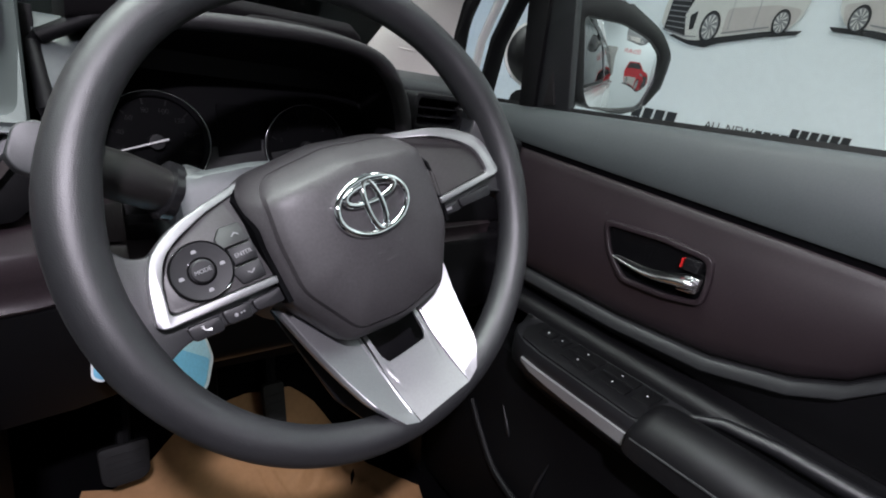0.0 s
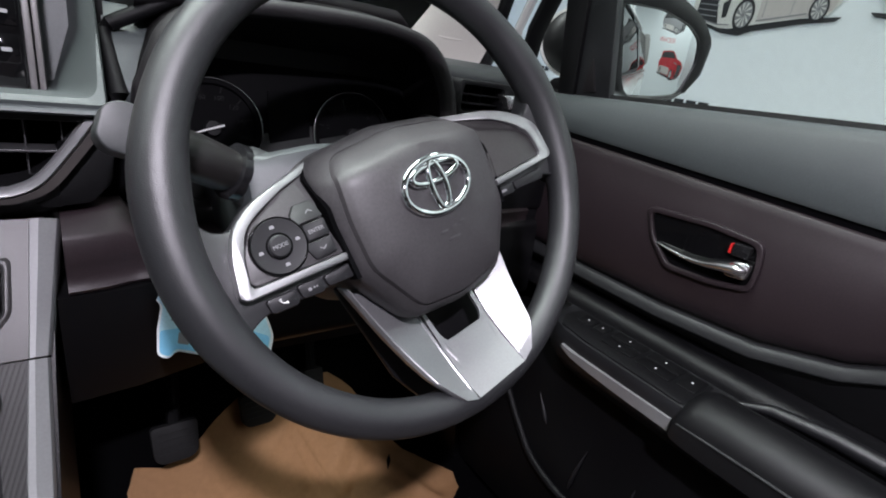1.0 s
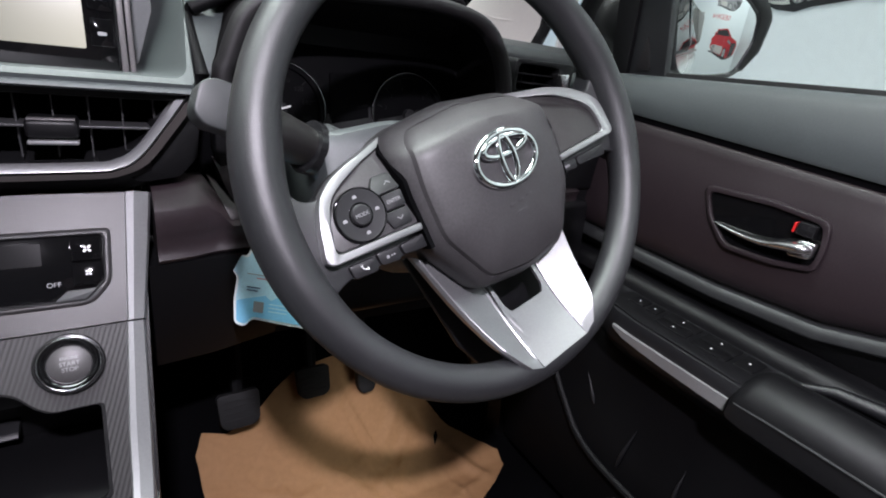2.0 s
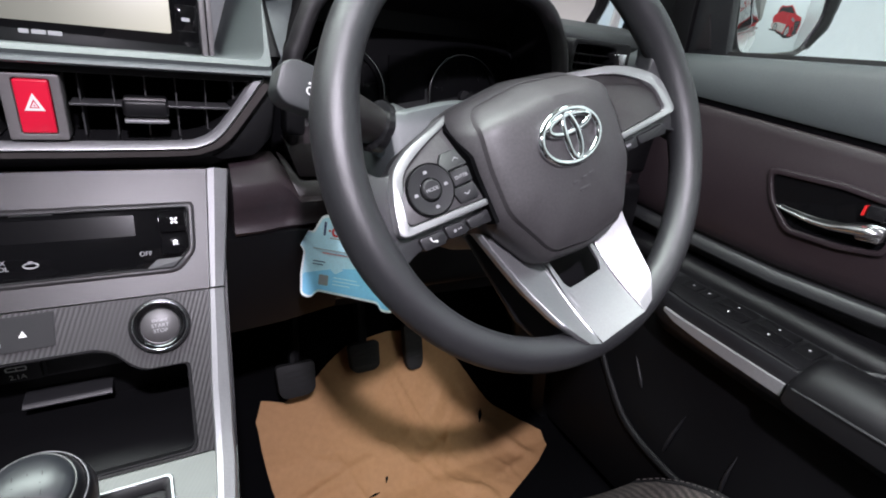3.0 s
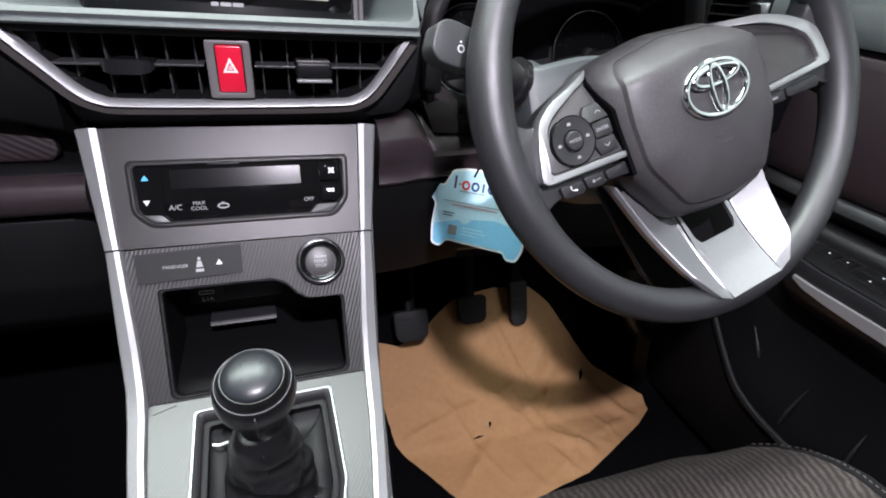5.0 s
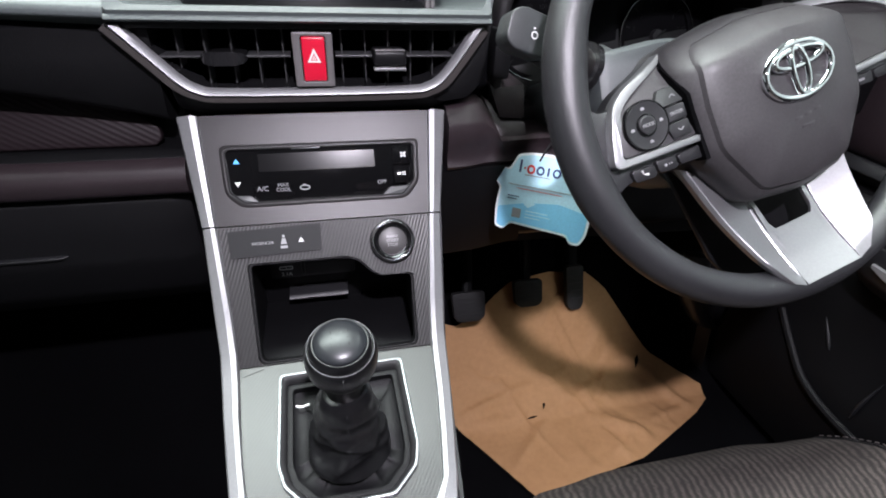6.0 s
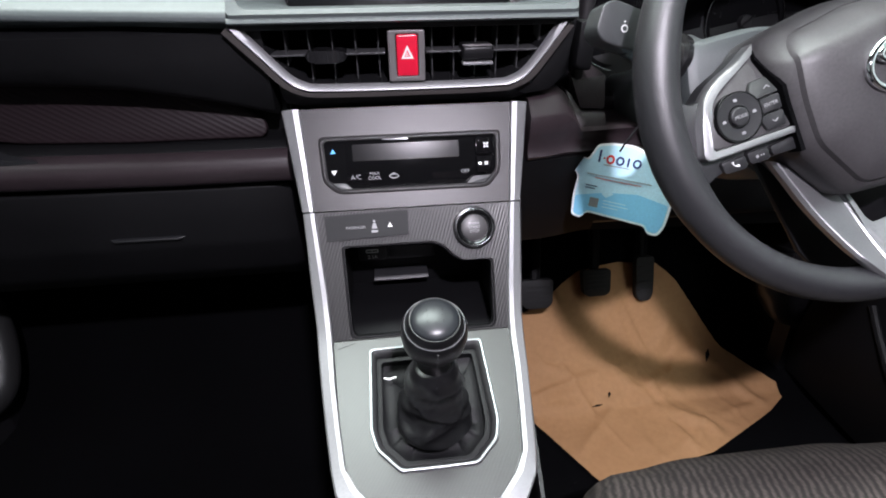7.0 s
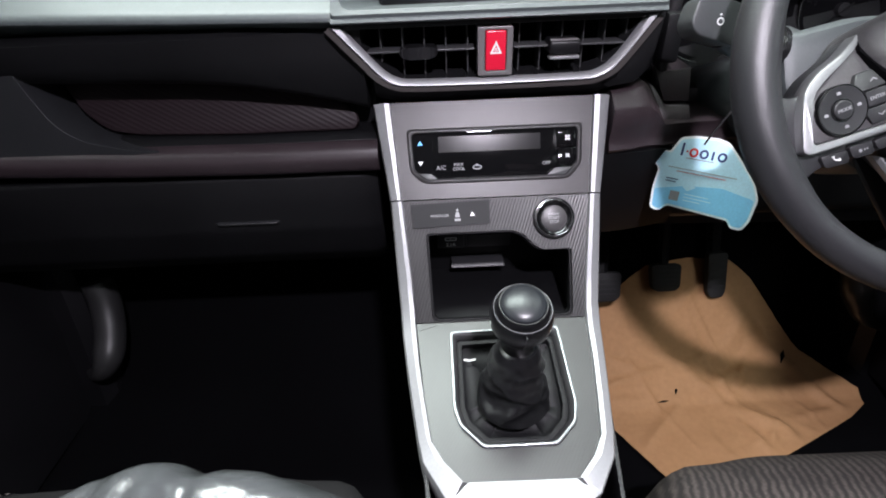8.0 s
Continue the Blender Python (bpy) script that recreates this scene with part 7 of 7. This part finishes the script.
def seat(cx, name, label, fabric):
    st = thing(name, (cx, 0.0, 0.36), label, "seat", "front seats")
    secs = []
    for k in range(25):
        t = k / 24
        y = -0.26 + 0.568 * t
        drop = 0.06 * max(0, (t - 0.80) / 0.20) ** 2.2
        row = []
        for j in range(29):
            u = -1 + 2 * j / 28
            w = 0.245 - 0.03 * max(0, (t - 0.75) / 0.25) ** 2
            edge = abs(u)
            side = 0.012 * max(0, 1 - abs(edge - 0.80) / 0.2) - 0.10 * max(0, (edge - 0.84) / 0.16) ** 2
            row.append(Vector((cx + u * w, y - 0.055 * max(0, edge - 0.35) ** 1.5 * (t > 0.5) * (t - 0.5) * 2, 0.661 + side - drop - 0.02 * (1 - t))))
        secs.append(row)
    last = [Vector((p.x, p.y + 0.012, p.z - 0.035)) for p in secs[-1]]
    last2 = [Vector((p.x, p.y - 0.005, 0.47)) for p in secs[-1]]
    secs += [last, last2]
    bm = loft([s + [Vector((s[-1].x, s[-1].y, 0.45)), Vector((s[0].x, s[0].y, 0.45))] for s in secs])
    part("cushion", bm, fabric, st, "ribbed dark seat fabric", 70)
    side = 1 if cx > 0 else -1
    outer = [s[25:] if side > 0 else s[3::-1] for s in secs[:-2]]
    lift = Vector((0.0012 * side, 0.0, 0.0022))
    part("bolster", loft([[p - lift for p in s[:1]] + [p + lift for p in s] + [s[-1] - lift] for s in outer]), SIDE_CLOTH, st, "plain black side bolster", 60)
    line = [s[0] + Vector((0.0045 * side, 0, 0.0036)) for s in outer]
    st_bm = bmesh.new()
    for a, b in zip(line[6:], line[7:]):
        for k in range(4):
            d = tube([a.lerp(b, k / 4 + 0.04), a.lerp(b, k / 4 + 0.17)], 0.0006, 5)
            me = bpy.data.meshes.new("stitch")
            d.to_mesh(me); st_bm.from_mesh(me); d.free(); bpy.data.meshes.remove(me)
    part("stitching", st_bm, TAUPE, st, "pale stitches along the bolster seam")
    bk = rounded([(-0.24, 0.0), (-0.25, 0.35), (-0.17, 0.60), (0.17, 0.60), (0.25, 0.35), (0.24, 0.0)], 0.05, 4)
    part("backrest", prism(bk, -0.06, 0.06, 0.035, 3, frame_m((cx, -0.33, 0.62), (1, 0, 0), (0, -0.32, 0.95))), fabric, st)
    part("headrest", prism(rounded(rect(-0.13, 0.0, 0.13, 0.17), 0.05), -0.05, 0.05, 0.03, 3, frame_m((cx, -0.54, 1.23), (1, 0, 0), (0, -0.25, 0.97))), fabric, st)
    part("base", box(cx - 0.20, -0.24, 0.362, cx + 0.20, 0.20, 0.46, 0.01), BLACK, st)
    return st


seat(0.350, "driver_seat", "dark ribbed fabric driver's seat", FABRIC)
seat(-0.350, "passenger_seat", "dark fabric passenger seat under clear plastic wrap", SIDE_CLOTH)


def wrap():
    """Loose clear film over the passenger cushion, bulged and creased."""
    bm, g = bmesh.new(), {}
    n, m = 110, 70
    for i in range(n + 1):
        for j in range(m + 1):
            u, v = -1 + 2 * i / n, j / m
            x, y = -0.350 + u * 0.268, -0.24 + 0.565 * v
            e = max(0, (v - 0.86) / 0.14)
            z = 0.684 - 0.10 * max(0, (abs(u) - 0.86) / 0.14) ** 2 - 0.16 * e ** 1.8
            z += 0.016 * noise.noise((x * 9, y * 7, 1.2)) + 0.008 * abs(noise.noise((x * 26, y * 22, 5))) + 0.010 * math.sin(u * 7 + 1.0) * (v > 0.5)
            y += 0.010 * noise.noise((x * 12, 3.3, z * 9)) - 0.04 * abs(u) ** 3 * v
            z += 0.014 * math.exp(-((x + 0.345) / 0.050) ** 2) - 0.012 * math.exp(-((x + 0.302) / 0.014) ** 2) + 0.0035 * abs(noise.noise((x * 60, y * 45, 8)))
            y -= v * (0.040 * min(1, max(0, (x + 0.25) / 0.12)) ** 1.5 + 0.050 * min(1, max(0, (-x - 0.40) / 0.10)))
            g[i, j] = bm.verts.new((x, y, z))
    for i in range(n):
        for j in range(m):
            bm.faces.new((g[i, j], g[i + 1, j], g[i + 1, j + 1], g[i, j + 1]))
    return bm


film = tagged(link("seat_wrap", wrap(), FILM, None, "", 80), "crumpled clear plastic wrap over the passenger seat", "plastic wrap")

# ======== pictures and lettering on the showroom wall ========
def wall_m(y, z, d=0.0):
    return frame_m((2.098 - d, y, z), (0, -1, 0), (0, 0, 1))


def south_m(x, z):
    return frame_m((x, -6.997, z), (-1, 0, 0), (0, 0, 1))


PRINT_CAR = mat("print_pearl_white", (0.62, 0.61, 0.58), 0.5, vary=0.02, scale=6)
PRINT_TONE = mat("print_warm_grey", (0.50, 0.46, 0.44), 0.5, vary=0.05, scale=6)
PRINT_SHADE = mat("print_grey", (0.22, 0.22, 0.23), 0.5, vary=0.1, scale=20)
PRINT_BLACK = mat("print_black", (0.02, 0.02, 0.022), 0.5, vary=0.0)
PRINT_RED = mat("print_red", (0.45, 0.02, 0.03), 0.5, vary=0.08, scale=20)


def car_print(y, z, k, paint, label, flip=1, place=None, tall=1.0):
    """A flat printed picture of a parked van: body, glass, lamps, wheels, shadow."""
    pc = thing("wall_picture", (2.098, y, z) if place is None else (y, -6.998, z), label, "picture", "wall pictures")
    m = (place or wall_m)(y, z) @ Matrix.Diagonal((k * flip, k * tall, 1, 1))
    lay = lambda nm, poly, d, mt: part(nm, prism(poly if flip > 0 else poly, d, d + 0.0008, 0, 1, m), mt, pc)
    lay("shadow", rounded([(-0.15, -0.062), (-0.04, -0.100), (0.04, -0.108), (0.10, -0.086), (0.29, -0.050), (0.40, -0.038), (0.42, -0.020), (0.10, -0.040), (-0.10, -0.050)], 0.006), 0.001, PRINT_BLACK)
    lay("body", rounded([(-0.205, -0.008), (-0.174, -0.043), (-0.058, -0.078), (-0.008, -0.080), (0.10, -0.058), (0.28, -0.028), (0.365, -0.018), (0.400, 0.030), (0.415, 0.107), (0.41, 0.20), (0.36, 0.28), (0.10, 0.29), (-0.03, 0.195), (-0.16, 0.155), (-0.205, 0.080)], 0.012), 0.002, paint)
    lay("grille", rounded([(-0.176, 0.112), (-0.184, -0.040), (-0.066, -0.066), (-0.092, 0.030), (-0.060, 0.112)], 0.004), 0.003, PRINT_BLACK)
    for q in range(6):
        lay("grille_bar", [(-0.176, 0.098 - 0.023 * q), (-0.082, 0.092 - 0.024 * q), (-0.082, 0.087 - 0.024 * q), (-0.176, 0.093 - 0.023 * q)], 0.004, PRINT_SHADE)
    lay("bumper_line", rounded([(-0.190, -0.030), (-0.070, -0.060), (-0.010, -0.062), (-0.010, -0.066), (-0.070, -0.066), (-0.188, -0.036)], 0.001), 0.0042, PRINT_SHADE)
    lay("side_tone", rounded([(0.100, 0.060), (0.300, 0.075), (0.395, 0.060), (0.380, 0.000), (0.300, -0.022), (0.100, -0.050)], 0.02), 0.0025, PRINT_TONE)
    lay("lamp", rounded([(-0.055, 0.118), (0.020, 0.150), (0.040, 0.128), (-0.040, 0.098)], 0.004), 0.003, PRINT_SHADE)
    lay("fog_lamp", rounded([(-0.066, 0.028), (-0.034, 0.048), (-0.036, -0.030), (-0.056, -0.036)], 0.004), 0.003, PRINT_BLACK)
    lay("glass", rounded([(0.010, 0.200), (0.105, 0.275), (0.345, 0.265), (0.385, 0.190)], 0.008), 0.003, PRINT_BLACK)
    lay("sill_line", rounded([(0.10, -0.040), (0.29, -0.008), (0.29, -0.014), (0.10, -0.047)], 0.002), 0.003, PRINT_SHADE)
    lay("door_line", [(0.118, 0.190), (0.120, 0.190), (0.123, -0.03), (0.121, -0.03)], 0.003, PRINT_SHADE)
    lay("door_line", [(0.228, 0.190), (0.230, 0.190), (0.231, -0.02), (0.229, -0.02)], 0.003, PRINT_SHADE)
    for wx_, wz, rx, rz in ((0.040, -0.020, 0.045, 0.070), (0.330, 0.008, 0.034, 0.052)):
        lay("tyre", oval(rx, rz, 28, wx_, wz), 0.004, PRINT_BLACK)
        lay("rim", oval(rx * 0.78, rz * 0.78, 28, wx_ + 0.001, wz), 0.005, PRINT_SHADE)
        for q in range(10):
            a = 2 * math.pi * q / 10
            lay("rim_spoke", [(wx_ + rx * 0.15 * math.cos(a + 0.8), wz + rz * 0.15 * math.sin(a + 0.8)), (wx_ + rx * 0.72 * math.cos(a + 0.12), wz + rz * 0.72 * math.sin(a + 0.12)), (wx_ + rx * 0.72 * math.cos(a - 0.12), wz + rz * 0.72 * math.sin(a - 0.12))], 0.006, PRINT_CAR)
    return pc


def bars(y0, y1, z, h, n, material, label):
    """Plain bars in place of a product name."""
    ob = thing("wall_bars", (2.098, y0, z), label, "lettering", "wall lettering")
    w = (y0 - y1) / n
    for i in range(n):
        part("bar", prism([(0.0 + i * w, -h / 2), (i * w + w * 0.78, -h / 2), (i * w + w * 0.86, h / 2), (i * w + w * 0.08, h / 2)], 0.001, 0.002, 0, 1, wall_m(y0, z)), material, ob)
    return ob


car_print(1.043, 1.430, 0.785, PRINT_CAR, "printed picture of a pearl white van on the wall")
car_print(0.317, 1.445, 0.785, PRINT_CAR, "printed picture of a second white van on the wall", -1)
bars(1.225, 1.025, 1.087, 0.040, 4, PRINT_BLACK, "bold black bars printed on the wall")
bars(0.640, 0.470, 1.104, 0.030, 6, PRINT_BLACK, "black bars printed on the wall")
bars(0.745, 0.610, 1.082, 0.026, 5, PRINT_BLACK, "short black bars printed on the wall")
bars(1.96, 1.86, 1.150, 0.02, 3, PRINT_BLACK, "small black bars printed on the wall")
an = thing("wall_words", (2.098, 0.83, 1.085), "thin dark words printed on the wall", "lettering", "wall lettering")
lettering("print", "ALL NEW", 0.040, wall_m(0.835, 1.082, -0.001) @ Matrix.Translation((0, 0, 0.002)), PRINT_BLACK, an)
# pictures on the wall behind the car, which the mirror shows
car_print(1.71, 1.10, 1.65, PRINT_RED, "printed picture of a red car on the rear wall", 1, south_m, 1.5)
car_print(1.45, 2.55, 1.5, PRINT_SHADE, "printed picture of a grey car on the rear wall", 1, south_m)
sd = thing("wall_words", (1.2, -6.998, 2.1), "red word printed on the rear wall", "lettering", "wall lettering")
lettering("print", "SEDAN", 0.22, south_m(1.15, 2.15), RED_MARK, sd)

# lit display board ahead of the car, seen through the windscreen
brd = thing("display_board", (1.1, 3.2, 0.0), "bright blue and orange display board in the showroom", "sign")
part("frame", box(0.52, 3.2, 0.95, 1.66, 3.26, 2.0, 0.01), SILVER, brd)
for x in (0.60, 1.54):
    part("leg", box(x, 3.21, 0, x + 0.06, 3.25, 0.95, 0.004), SILVER, brd)
part("panel", box(0.55, 3.19, 0.98, 1.60, 3.202, 1.97, 0), mat("board_blue", (0.10, 0.30, 0.60), 0.4, glow=((0.12, 0.40, 0.85), 1.2)), brd)
ORANGE = mat("board_orange", (0.9, 0.35, 0.08), 0.4, glow=((1, 0.42, 0.10), 1.4))
for k in range(3):
    part("bar", box(1.36, 3.184, 1.32 + 0.035 * k, 1.50 - 0.02 * k, 3.191, 1.345 + 0.035 * k, 0), ORANGE, brd)
for k in range(4):
    part("lamp_dot", lathe([(0.0001, 0.0), (0.010, 0.0), (0.0001, 0.006)], 12, frame_m((1.45 + 0.04 * k, 3.189, 1.43), (1, 0, 0), (0, 0, 1))), LAMP_GLOW, brd, "small white bulb")
